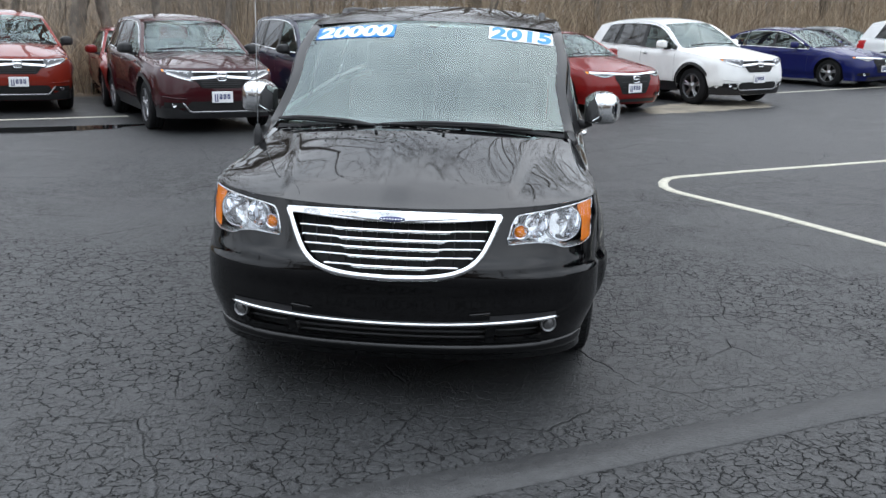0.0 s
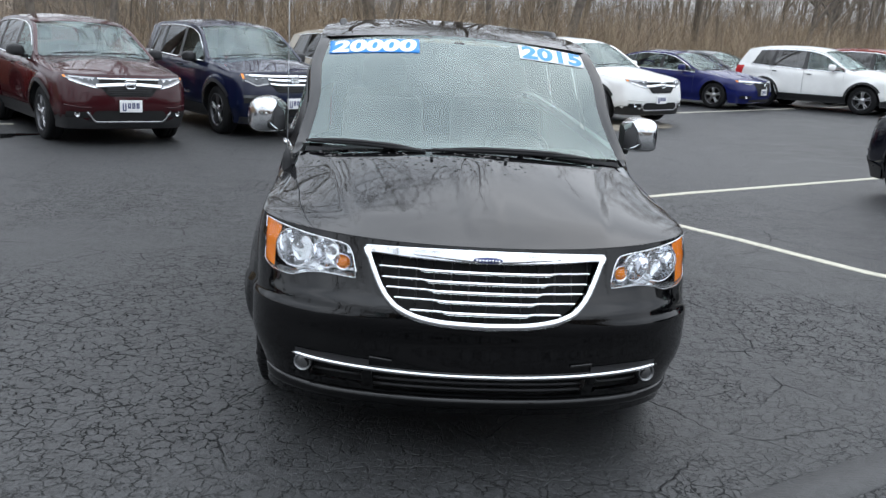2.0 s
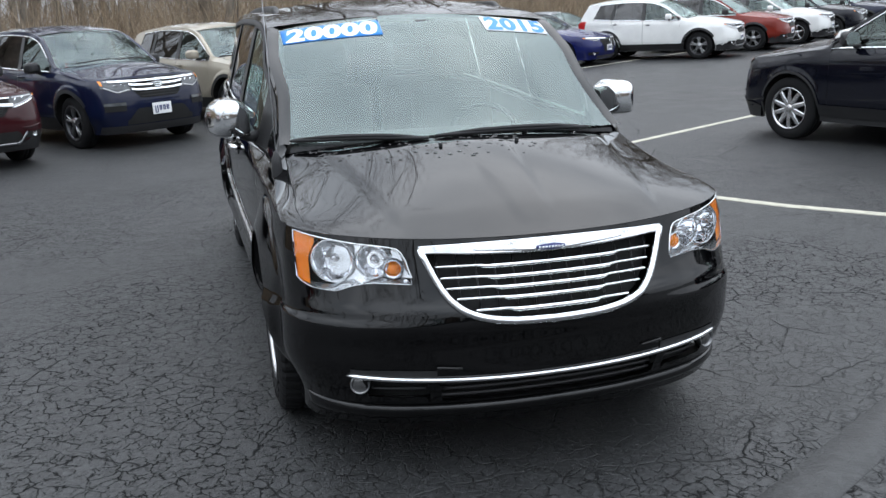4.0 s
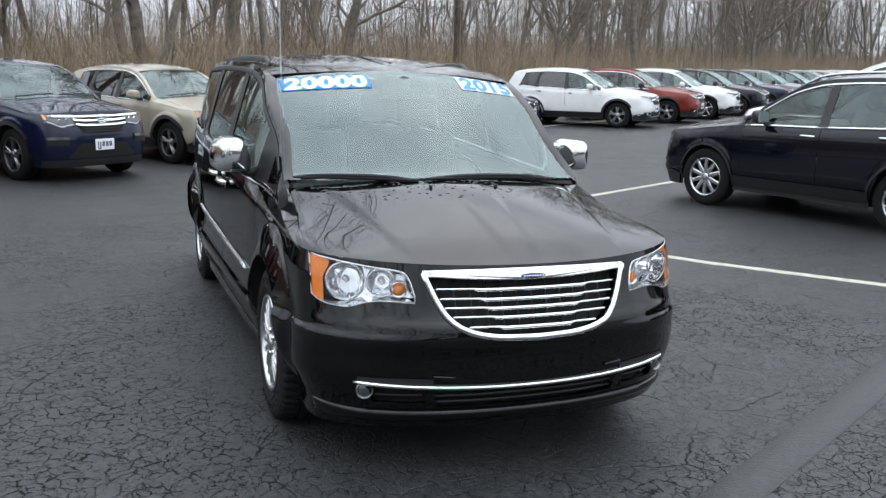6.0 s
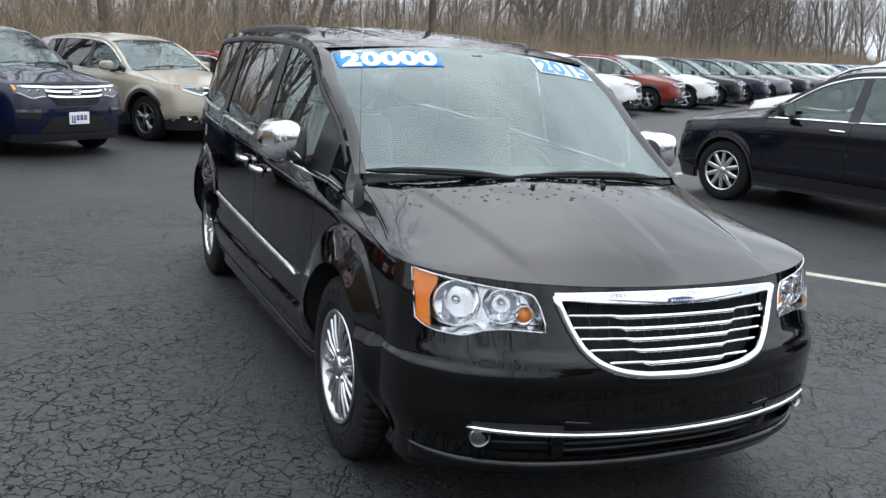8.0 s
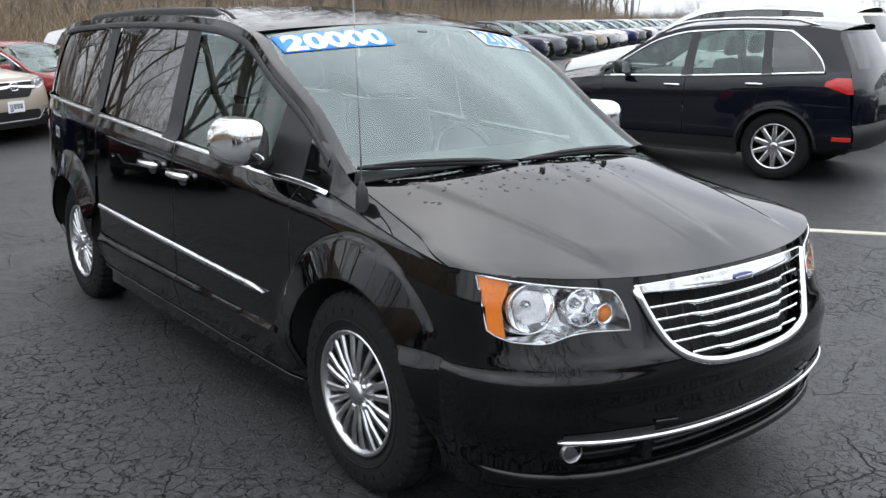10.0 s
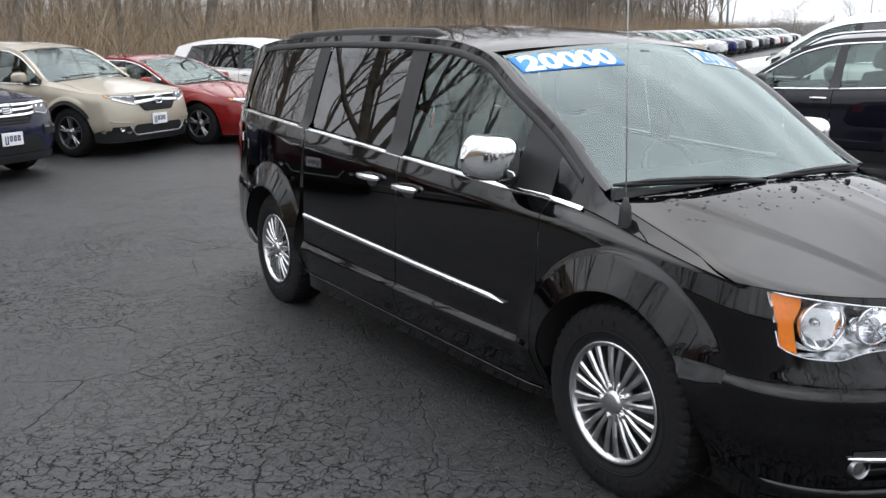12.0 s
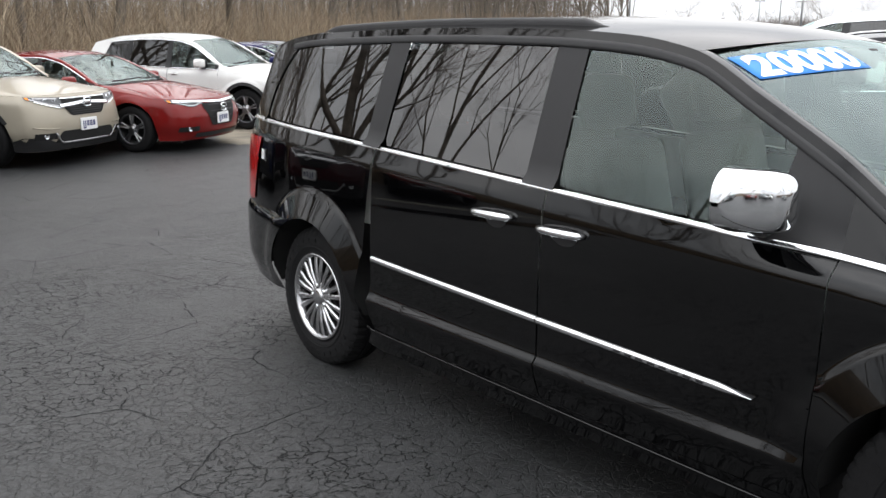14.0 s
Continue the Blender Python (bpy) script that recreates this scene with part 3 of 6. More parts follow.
        if s.get("slant", 0.0):
            B = [b for b in B if b[0] > S.arch_y(s["yr"], s["sill"] + 0.05, -1) - 0.01]
            low = polyline([(B[0][0], s["sill"])] + B + [(S.arch_y(s["yr"], s["R"], 1), s["sill"]), (back, s["sill"] + 0.06)])
        else:
            low = polyline([(y2, s["sill"])] + B + [(S.arch_y(s["yr"], s["R"], 1), s["sill"]), (back, s["sill"] + 0.06)])
        part("quarter_panel", side_panel(S, sg, low, lambda u: (lerp(y2, S.tail(S.T(back)), u), S.T(lerp(y2, back, u))), N(48), s.get("side_rows", N(14))), P, car)
        # rocker
        part("rocker", side_panel(S, sg, lambda u: (lerp(s["yf"] + s["arch"], s["yr"] - s["arch"], u), s["sill"] - 0.09), lambda u: (lerp(s["yf"] + s["arch"], s["yr"] - s["arch"], u), s["sill"] - 0.003), N(12), 3), s.get("rocker_mat", P), car)
        # roof rail strip above the windows
        y0, y1 = s["panes"][0][0], s["yd"]
        hd = s.get("header", 0.05)
        part("roof_side", patch(lambda u, v: (lambda y, z: (sg * S.W(y, z), y, z))(lerp(s["ya"], y1, u), S.G(lerp(s["ya"], y1, u)) - hd * (1 - v) * smooth01((u) * 14)), N(40), 3, flip=(sg < 0)), P, car)
        # black frame round the windows
        if s.get("frame"):
            part("window_frame", strip_on_side(S, sg, lambda u: (lerp(s["ya"] + 0.12, s["panes"][-1][3] + 0.05, u), S.G(lerp(s["ya"] + 0.12, s["panes"][-1][3] + 0.05, u)) - hd + 0.010), 0.016, 0.004, N(40)), M_TRIM, car)
        # panes and pillars
        prev = None
        for i, (yb0, yb1, yt0, yt1, gm) in enumerate(s["panes"]):
            bow = s.get("rear_bow", 1.0) if i == len(s["panes"]) - 1 else 1.0
            def pane(u, v, inset=0.0, yb0=yb0, yb1=yb1, yt0=yt0, yt1=yt1, bow=bow):
                yb, yt = lerp(yb0, yb1, u), lerp(yt0, yt1, u)
                zb, zt = S.T(yb) + 0.012, max(S.G(yt) - hd, S.T(yb) + 0.014)
                y, z = lerp(lerp(yb0, yt0, v), lerp(yb1, yt1, v ** bow), u), lerp(zb, zt, v)
                return (sg * (S.W(y, z) - 0.006 - inset), y, z)
            ob = part("side_window", patch(pane, N(16), N(10), flip=(sg < 0)), gm, car)
            ob.visible_shadow = False
            if prev:
                def pil(u, v, pv=prev):
                    yb, yt = lerp(pv[1], yb0, u), lerp(pv[3], yt0, u)
                    y, z = lerp(yb, yt, v), lerp(S.T(yb), S.G(yt) - hd, v)
                    return (sg * S.W(y, z), y, z)
                part("window_pillar", patch(pil, 4, N(8), flip=(sg < 0)), s.get("pillar_mat", M_GLOSSTRIM), car)
            else:
                # black corner ahead of the first pane
                def tri(u, v):
                    y0, y1 = s["door"][0] - 0.12, yb0
                    yb = lerp(y0, y1, u)
                    yt = lerp(max(s["ya"], y0), yt0, u)
                    zb, zt = S.T(yb), max(S.G(yt) - hd, S.T(yb) + 0.002)
                    y, z = lerp(yb, yt, v), lerp(zb, zt, v)
                    return (sg * S.W(y, z), y, z)
                part("mirror_corner", patch(tri, 6, 5, flip=(sg < 0)), M_TRIM, car)
            prev = (yb0, yb1, yt0, yt1)

        def dpil(u, v, pv=prev):
            zt = S.G(s["yd"]) - hd
            zb = S.T(back)
            a = (lerp(pv[1], pv[3], v ** s.get("rear_bow", 1.0)), lerp(S.T(pv[1]), S.G(pv[3]) - hd, v))
            zz = lerp(zb, S.G(s["yd"]), v)
            b = (S.tail(zz), zz)
            y, z = lerp(a[0], b[0], u), lerp(a[1], b[1], u)
            return (sg * S.W(y, z), y, z)
        part("d_pillar", patch(dpil, N(8), N(10), flip=(sg < 0)), P, car)
    # tail: rear glass above the shoulder, tailgate and bumper below
    def rear(u, z):
        a = 2 * u - 1
        y = S.tail(z)
        return Vector((-a * S.W(y, z), y + s["tail_round"] * (1 - abs(a) ** 3.2), z))
    zt, zg = S.G(s["yd"]), S.T(s["L"] - s["tail_round"])
    part("tailgate", patch(lambda u, v: rear(u, lerp(0.62, zg + 0.02, v)), N(24), N(8)), P, car)
    part("rear_bumper", patch(lambda u, v: rear(u, lerp(s["sill"] + 0.02, 0.62, v)) + Vector((0, 0.035 * math.sin(v * math.pi), 0)), N(24), N(8)), s.get("bumper_mat", P), car)
    rg = part("rear_window", patch(lambda u, v: rear(lerp(0.07, 0.93, u), lerp(zg + 0.02, zt - 0.03, v)), N(16), N(8)), M_PRIVACY, car)
    rg.visible_shadow = False
    bm = patch(lambda u, v: rear(lerp(0, 0.07, u), lerp(zg + 0.02, zt, v)), 3, 8)
    patch(lambda u, v: rear(lerp(0.93, 1, u), lerp(zg + 0.02, zt, v)), 3, 8, bm)
    patch(lambda u, v: rear(u, lerp(zt - 0.03, zt, v)), 16, 2, bm)
    part("rear_frame", bm, P, car)
    # floor pan, wheel housings and cabin lining
    bm = bmesh.new()
    w = S.plan(2.0) - 0.12
    box(bm, (-w + 0.16, 0.35, s["sill"] - 0.04), (w - 0.16, s["L"] - 0.25, s["sill"] + 0.08))
    box(bm, (-w + 0.05, s["yf"] + s["arch"], s["sill"] - 0.08), (w - 0.05, s["yr"] - s["arch"], s["sill"] + 0.06))
    box(bm, (-w + 0.1, s["door"][0] - 0.15, s["sill"]), (w - 0.1, s["door"][0] - 0.1, S.T(s["door"][0]) - 0.06))
    box(bm, (-w + 0.16, 0.5, 0.35), (w - 0.16, s["yf"] + 0.3, 0.75))
    for yc in (s["yf"], s["yr"]):
        for sg in (-1, 1):
            patch(lambda u, v: (sg * lerp(w - 0.30, S.W(yc + s["arch"] * math.cos(math.pi * v), s["R"] + s["arch"] * math.sin(math.pi * v)) - 0.014, u), yc + (s["arch"] + 0.012) * math.cos(math.pi * v), s["R"] + (s["arch"] + 0.012) * math.sin(math.pi * v)), 2, 14, bm)
            patch(lambda u, v: (sg * (w - 0.30), lerp(yc - s["arch"], yc + s["arch"], u), lerp(s["sill"] - 0.02, s["R"] + s["arch"], v)), 2, 2, bm)
    part("underbody", bm, M_DARK, car)
    # inner lining of doors and roof, so that the cabin reads as one
    for sg in (-1, 1):
        bm = bmesh.new()
        patch(lambda u, v: (sg * (S.W(lerp(d[0] + 0.1, s["L"] - 0.4, u), lerp(0.80, S.T(lerp(d[0] + 0.1, s["L"] - 0.4, u)) - 0.01, v)) - 0.05), lerp(d[0] + 0.1, s["L"] - 0.4, u), lerp(0.80, S.T(lerp(d[0] + 0.1, s["L"] - 0.4, u)) - 0.01, v)), 10, 3, bm)
        part("door_lining", bm, liner[0], car)
    bm = patch(lambda u, v: Vector(roof(lerp(0.03, 0.97, u), lerp(0.02, 0.97, v))) + Vector((0, 0, -0.03)), 10, 10)
    part("headliner", bm, liner[1], car)


def seats(S, car, m, rows, wheel=True):
    """Seats with headrests, dashboard and steering wheel inside the cabin."""
    s = S.s
    for y in rows:
        for x in (-0.38, 0.38):
            bm = bmesh.new()
            f = min(1.0, (S.G(y + 0.45) - 0.10 - 0.60) / 0.92)
            box(bm, (x - 0.25, y - 0.30, 0.45), (x + 0.25, y + 0.25, 0.68), 0.06)
            box(bm, (x - 0.25, -0.09, 0.0), (x + 0.25, 0.09, 0.66 * f), 0.06, pose(0, y + 0.25, 0.60, -14))
            box(bm, (x - 0.14, -0.06, 0.70 * f), (x + 0.14, 0.06, 0.92 * f), 0.05, pose(0, y + 0.25, 0.60, -14))
            part("seat", bm, m, car)
    yd = s["door"][0]
    bm = patch(lambda u, v: (lerp(-1, 1, u) * (S.W(yd, S.T(yd)) - 0.15), lerp(s["ya"] + 0.10 - 0.16 * (1 - (2 * u - 1) ** 2), yd + 0.42, v), S.T(yd) - 0.01 + 0.05 * math.sin(v * 2.6) - 0.25 * max(0, v - 0.8)), 16, 8)
    part("dashboard", bm, M_DASH, car)
    if wheel:
        bm = bmesh.new()
        tm = pose(0.38, yd + 0.50, 0.98, 0, 0, 90) @ pose(0, 0, 0, 0, 28, 0)
        ring = [tm @ Vector((0, 0.19 * math.cos(a), 0.19 * math.sin(a))) for a in [2 * math.pi * k / 28 for k in range(29)]]
        tube(bm, ring, 0.016, 6)
        for a in (0.2, math.pi - 0.2, -math.pi / 2):
            tube(bm, [tm @ Vector((0, 0, 0)), tm @ Vector((0, 0.185 * math.cos(a), 0.185 * math.sin(a)))], 0.02, 6)
        part("steering_wheel", bm, M_DASH, car)


def wheel(car, x, y, R, rim, spokes, metal, width=0.225, twin=False, n=40, dark=None, sag=0.0):
    """One wheel: tyre, rim, spokes, hub cap, nuts and brake disc. x: its outer face."""
    sg = -1 if x < 0 else 1
    w = thing("wheel")
    w.parent = car
    w.matrix_basis = pose(x, y, R - sag, 0, 0, 0 if sg > 0 else 180)
    hw = width
    bm = bmesh.new()
    lathe(bm, [(-hw, rim - 0.01), (-hw, R - 0.06), (-hw + 0.02, R - 0.012), (-hw + 0.05, R), (-hw + 0.075, R + 0.001), (-hw + 0.078, R - 0.008), (-hw + 0.088, R - 0.008), (-hw + 0.091, R + 0.001),
               (-hw + 0.125, R + 0.001), (-hw + 0.128, R - 0.008), (-hw + 0.138, R - 0.008), (-hw + 0.141, R + 0.001),
               (-0.05, R), (-0.020, R - 0.005), (-0.008, R - 0.018), (0.001, R - 0.045), (0.005, R - 0.080), (0.002, rim + 0.028), (-0.006, rim + 0.012), (-0.008, rim - 0.004)], n)
    if n > 40:
        # cut sipes across the shoulder of the tread
        for v in bm.verts:
            rr = math.hypot(v.co.y, v.co.z)
            k = round(math.atan2(v.co.z, v.co.y) / (2 * math.pi) * n) % n
            if k % 3 == 0 and rr > R - 0.030 and v.co.x > -0.06:
                v.co.y, v.co.z = v.co.y * (1 - 0.007 / rr), v.co.z * (1 - 0.007 / rr)
    part("tyre", bm, M_TYRE, w, smooth=n <= 40)
    if n > 40:
        # raised band and marks moulded into the sidewall
        bm = lathe(bmesh.new(), [(0.001, rim + 0.034), (0.0065, rim + 0.036), (0.0065, rim + 0.040), (0.002, rim + 0.042)], n)
        part("sidewall_band", bm, M_TYRE, w)
        bm = bmesh.new()
        for k in range(26):
            if k % 13 in (8, 9, 10, 11, 12):
                continue
            box(bm, (0.002, -0.008, rim + 0.062), (0.0072, 0.008, rim + 0.082), 0, Matrix.Rotation(2 * math.pi * k / 30, 4, "X"))
        part("sidewall_lettering", bm, M_TYRE, w, smooth=False)["kind"] = "stuff"
    bm = bmesh.new()
    lathe(bm, [(-0.008, rim + 0.002), (0.0, rim + 0.004), (0.003, rim - 0.004), (-0.004, rim - 0.014), (-0.02, rim - 0.02), (-0.12, rim - 0.035), (-hw + 0.01, rim - 0.02)], n)
    part("rim", bm, dark or metal, w)
    bm = bmesh.new()
    k = spokes
    for i in range(k):
        offs = (-0.138, 0.138) if twin else (0.0,)
        for o in offs:
            a = 2 * math.pi * i / k + o
            m = Matrix.Rotation(a, 4, "X")
            r0, r1 = 0.045, rim - 0.008
            wi, wo = (0.0085, 0.0155) if twin else (0.032, 0.022)
            vs = []
            for r, hwid, xf, xb in ((r0, wi, -0.012, -0.05), (lerp(r0, r1, 0.5), lerp(wi, wo, 0.5), -0.006, -0.045), (r1, wo, -0.012, -0.05)):
                vs.append([bm.verts.new(m @ Vector(p)) for p in ((xb, -hwid, r), (xf - 0.006, -hwid, r), (xf, -hwid * 0.5, r), (xf, hwid * 0.5, r), (xf - 0.006, hwid, r), (xb, hwid, r))])
            for A, B in zip(vs, vs[1:]):
                for q in range(5):
                    bm.faces.new((A[q], A[q + 1], B[q + 1], B[q]))
    part("spokes", bm, metal, w, smooth=False)
    bm = bmesh.new()
    lathe(bm, [(-0.05, 0.085), (-0.02, 0.083), (-0.012, 0.07), (-0.014, 0.045), (-0.002, 0.040), (0.001, 0.034), (0.002, 0.0)], 24)
    part("hub_cap", bm, metal, w)
    if n < 40:
        bm = lathe(bmesh.new(), [(-0.13, rim - 0.03), (-0.13, 0.0)], 16)
        part("brake_disc", bm, M_DARK, w)
        return w
    for i in range(5):
        bm = bmesh.new()
        a = 2 * math.pi * (i + 0.5) / 5
        lathe(bm, [(-0.03, 0.012), (-0.006, 0.012), (-0.004, 0.007), (-0.012, 0.0)], 6, Matrix.Translation((0, 0.058 * math.cos(a), 0.058 * math.sin(a))))
        part("wheel_nut", bm, M_CHROME, w)
    bm = bmesh.new()
    lathe(bm, [(-0.09, 0.0), (-0.09, 0.145), (-0.10, 0.148), (-0.115, 0.145), (-0.115, 0.0)], 28)
    lathe(bm, [(-0.14, rim - 0.03), (-0.14, 0.0)], 20)
    part("brake_disc", bm, M_ALLOY_DARK, w)
    return w


def on_nose(S, x0, x1, z0, z1, lift=0.006, nu=14, nv=6, bm=None, mi=0):
    """A sheet that follows the nose, a little proud of it. z0, z1: numbers or functions of x."""
    f0 = z0 if callable(z0) else (lambda x: z0)
    f1 = z1 if callable(z1) else (lambda x: z1)

    def f(u, v):
        x = lerp(x0, x1, u)
        p = S.at_x(x, lerp(f0(x), f1(x), v))
        e = 0.01
        q = S.at_x(x + e, p.z)
        d = Vector((q.x - p.x, q.y - p.y, 0)).normalized()
        return p + Vector((d.y, -d.x, 0)) * lift
    return patch(f, nu, nv, bm, mi=mi)


def mirror(S, car, sg, m_shell, m_base, big=1.0, reach=0.012):
    """A door mirror: shell with a facing rim, glass, foot."""
    s = S.s
    y, z = s["mirror"][0], s["mirror"][1]
    x0 = S.W(y, S.T(y))
    ob = thing("door_mirror")
    ob.parent = car
    L, D, H = (0.200, 0.195, 0.099) if m_shell is M_CHROME else (0.235 * big, 0.150 * big, 0.091 * big)
    cx = x0 + reach + L * 0.5

    def outline(t, up):
        """Height of the shell's rim above or below its middle; t from the inner to the outer end."""
        a = max(0.0, t)
        b = max(0.0, -t)
        if up:
            return H * (1 - 0.999 * a ** 2.4) ** (1 / 2.2) * (1 - 0.50 * b ** 2.6)
        return -H * 0.80 * (1 - 0.999 * a ** 3.0) ** (1 / 3) * (1 - 0.05 * b)

    def shell(u, v, grow=0.0):
        t = 2 * u - 1
        b = math.pi * v
        lo, hi = outline(t, False), outline(t, True)
        c = -math.cos(b)
        z1 = lerp(lo, hi, 0.5 + 0.5 * math.copysign(abs(c) ** 0.62, c))
        dd = D * abs(math.sin(b)) ** 0.31 * (1 - 0.85 * max(0, t) ** 3) * (1 - 0.45 * max(0, -t) ** 3)
        return (sg * (cx + L * 0.5 * t), y + 0.05 - dd - grow, z + z1)
    bm = patch(shell, 30, 24, flip=(sg < 0))
    sh = part("mirror_shell", bm, m_shell, ob)
    bm = patch(lambda u, v: Vector((sg * (cx - L * 0.5), 0, 0)) + Vector((0, *shell(0, v)[1:])).lerp(Vector((0, y + 0.05, z)), u), 2, 16, flip=(sg > 0))
    part("inner_end", bm, m_base, ob)
    # seam between the cap and the lower shell
    pts = [Vector(shell(k / 24 * 0.985, 0.235)) + Vector((0, -0.001, 0)) for k in range(25)]
    part("shell_seam", tube(bmesh.new(), pts, 0.0016, 5), m_base, sh)
    bm = bmesh.new()
    patch(lambda u, v: (sg * (cx + L * 0.5 * (2 * u - 1) * 0.97), y + 0.046, z + lerp(outline(2 * u - 1, False), outline(2 * u - 1, True), v) * 0.94), 14, 6, bm)
    part("mirror_glass", bm, M_CHROME, ob)
    # dark base under the shell, with a neck to the door
    bm = patch(lambda u, v: (lambda t, a: (sg * (cx + L * 0.5 * t), y + 0.012 + 0.050 * math.cos(a) * (1 - 0.6 * max(0, t) ** 2), z + outline(t, False) + 0.006 + 0.014 * math.sin(a) * (1 - 0.7 * max(0, t))))(lerp(-1, 0.75, u), 2 * math.pi * v), 14, 14, flip=(sg < 0))
    tube(bm, [(sg * (x0 - 0.03), y + 0.01, z - H * 0.92), (sg * (x0 + 0.02), y + 0.008, z - H * 0.90), (sg * (cx - L * 0.3), y + 0.01, z - H * 0.80)], [0.034, 0.024, 0.020], 10)
    part("mirror_foot", bm, m_base, ob)
    return ob


def door_handle(S, car, sg, y, z, m, length=0.20, fat=1.0):
    bm = bmesh.new()
    x = S.W(y, z)
    pts = [(sg * (S.W(y + t * length, z + 0.01 * t) + 0.006 + 0.034 * math.sin(math.pi * (t + 0.5)) ** 0.5), y + t * length, z + 0.004 * math.cos(t * 3)) for t in [-0.5 + k / 10 for k in range(11)]]
    tube(bm, pts, [0.009 * fat] + [0.013 * fat] * 9 + [0.009 * fat], 8)
    h = part("door_handle", bm, m, car)
    bm = bmesh.new()
    patch(lambda u, v: (lambda r, a: (sg * (S.W(y, z) + 0.003), y - 0.015 + r * 0.060 * math.cos(a), z - 0.014 + r * 0.034 * math.sin(a)))(u, 2 * math.pi * v), 3, 20, bm, flip=(sg < 0))
    part("handle_cup", bm, M_TRIM, h)


def plate(S, car, z, w=0.30, h=0.16):
    """A white dealer plate on the nose; its print is plain bars."""
    bm = bmesh.new()
    p = S.at_x(0, z)
    box(bm, (-w / 2, p.y - 0.022, z - h / 2), (w / 2, p.y - 0.008, z + h / 2), 0.006)
    pl = part("dealer_plate", bm, M_PLATE, car, "white dealer plate with navy print", smooth=False)
    bm = bmesh.new()
    for k, (a, b) in enumerate(((-0.115, -0.065), (-0.045, -0.005), (0.012, 0.052), (0.068, 0.108))):
        lo = -0.062 if k == 0 else -0.028
        box(bm, (a, p.y - 0.0245, z + lo), (a + 0.016, p.y - 0.0215, z + 0.04))
        box(bm, (b - 0.016, p.y - 0.0245, z + lo), (b, p.y - 0.0215, z + 0.04))
        box(bm, (a, p.y - 0.0245, z + lo), (b, p.y - 0.0215, z + lo + 0.014))
        if k:
            box(bm, (a, p.y - 0.0245, z + 0.026), (b, p.y - 0.0215, z + 0.04))
    part("plate_print", bm, M_NAVY, pl, smooth=False)


# ---- the black minivan ----
VAN = dict(
    L=5.13, sill=0.30, R=0.352, arch=0.412, yf=0.955, yr=4.04, chin=0.20, seam_y=0.48, seam_z=0.655, tail_round=0.11,
    plan=[(0.2, 0.80), (0.48, 0.884), (0.7, 0.894), (0.95, 0.892), (1.3, 0.900), (1.6, 0.914), (2.5, 0.938), (3.5, 0.954), (4.1, 0.948), (4.45, 0.926), (4.7, 0.885), (4.9, 0.832), (5.1, 0.75)],
    shoulder=[(0.3, 0.872), (0.48, 0.896), (0.85, 0.950), (1.22, 1.019), (1.45, 1.041), (2.5, 1.106), (3.55, 1.166), (4.5, 1.212), (5.1, 1.235)],
    roofline=[(1.0, 1.03), (1.17, 1.105), (1.5, 1.325), (1.75, 1.475), (1.98, 1.590), (2.25, 1.640), (2.7, 1.668), (3.4, 1.680), (4.2, 1.668), (4.6, 1.630), (4.85, 1.56), (5.0, 1.46)],
    nose=[(0.15, 0.13), (0.22, 0.075), (0.30, 0.03), (0.40, 0.005), (0.50, 0.002), (0.58, -0.012), (0.625, -0.008), (0.67, 0.016), (0.76, 0.050), (0.87, 0.085), (1.0, 0.12)],
    tail=[(0.2, 4.95), (0.6, 4.98), (0.75, 4.96), (1.0, 4.93), (1.3, 4.84), (1.55, 4.74), (1.7, 4.69)],
    square=(2.25, 2.05), hood=(0.085, 0.862), hood_pow=1.3, front_res=(150, 44, 26), hood_x=0.785, hood_yr=1.12, cowl=(0.96, 1.115), ya=1.14, yh=1.965, yd=4.74,
    bulge=(0.21, 0.11), crown=0.065, lean=0.25, roundness=0.016, door=(1.40, 2.46, 3.52), slant=1.0, rear_door_name="sliding_door", mirror=(1.61, 1.172),
    fender_crease=[(0.3, 0.885), (0.507, 0.900), (0.84, 0.922), (1.165, 0.954), (1.5, 0.984), (1.8, 1.0)], hood_ridges=((0.06, 0.11, 0.004, 0.006), (0.47, 0.64, 0.008, 0.007)), ledge=(0.464, 0.022), flare=0.050, flare_w=0.14, flare_fade=(-0.03, 0.10), flare_edge=0.14, flare_out=0.15, frame=True, bumper_ledge=(0.600, 0.014), shoulder_r=0.085, rear_bow=2.0, side_rows=44, hood_res=150, header=0.055,
    panes=[(1.62, 2.42, 1.58, 2.41, M_SIDEGLASS), (2.575, 3.47, 2.555, 3.42, M_PRIVACY), (3.60, 4.64, 3.56, 4.40, M_PRIVACY)],
    pillar_mat=M_TRIM,
)


# outlines on the nose, as functions of x
grille_low = spline([(0, 0.589), (0.15, 0.594), (0.24, 0.606), (0.32, 0.634), (0.370, 0.675), (0.398, 0.720), (0.425, 0.780), (0.449, 0.838), (0.46, 0.845)])
grille_top = lambda x: 0.848 - 0.006 * (x / 0.45) ** 2
lamp_low = spline([(0.48, 0.724), (0.60, 0.729), (0.66, 0.722), (0.735, 0.700), (0.79, 0.703), (0.825, 0.716), (0.848, 0.740)])
lamp_top = spline([(0.48, 0.728), (0.492, 0.79), (0.52, 0.838), (0.66, 0.858), (0.80, 0.880), (0.848, 0.890)])
trim_line = lambda x: 0.386 + 0.022 * (abs(x) / 0.71) ** 2
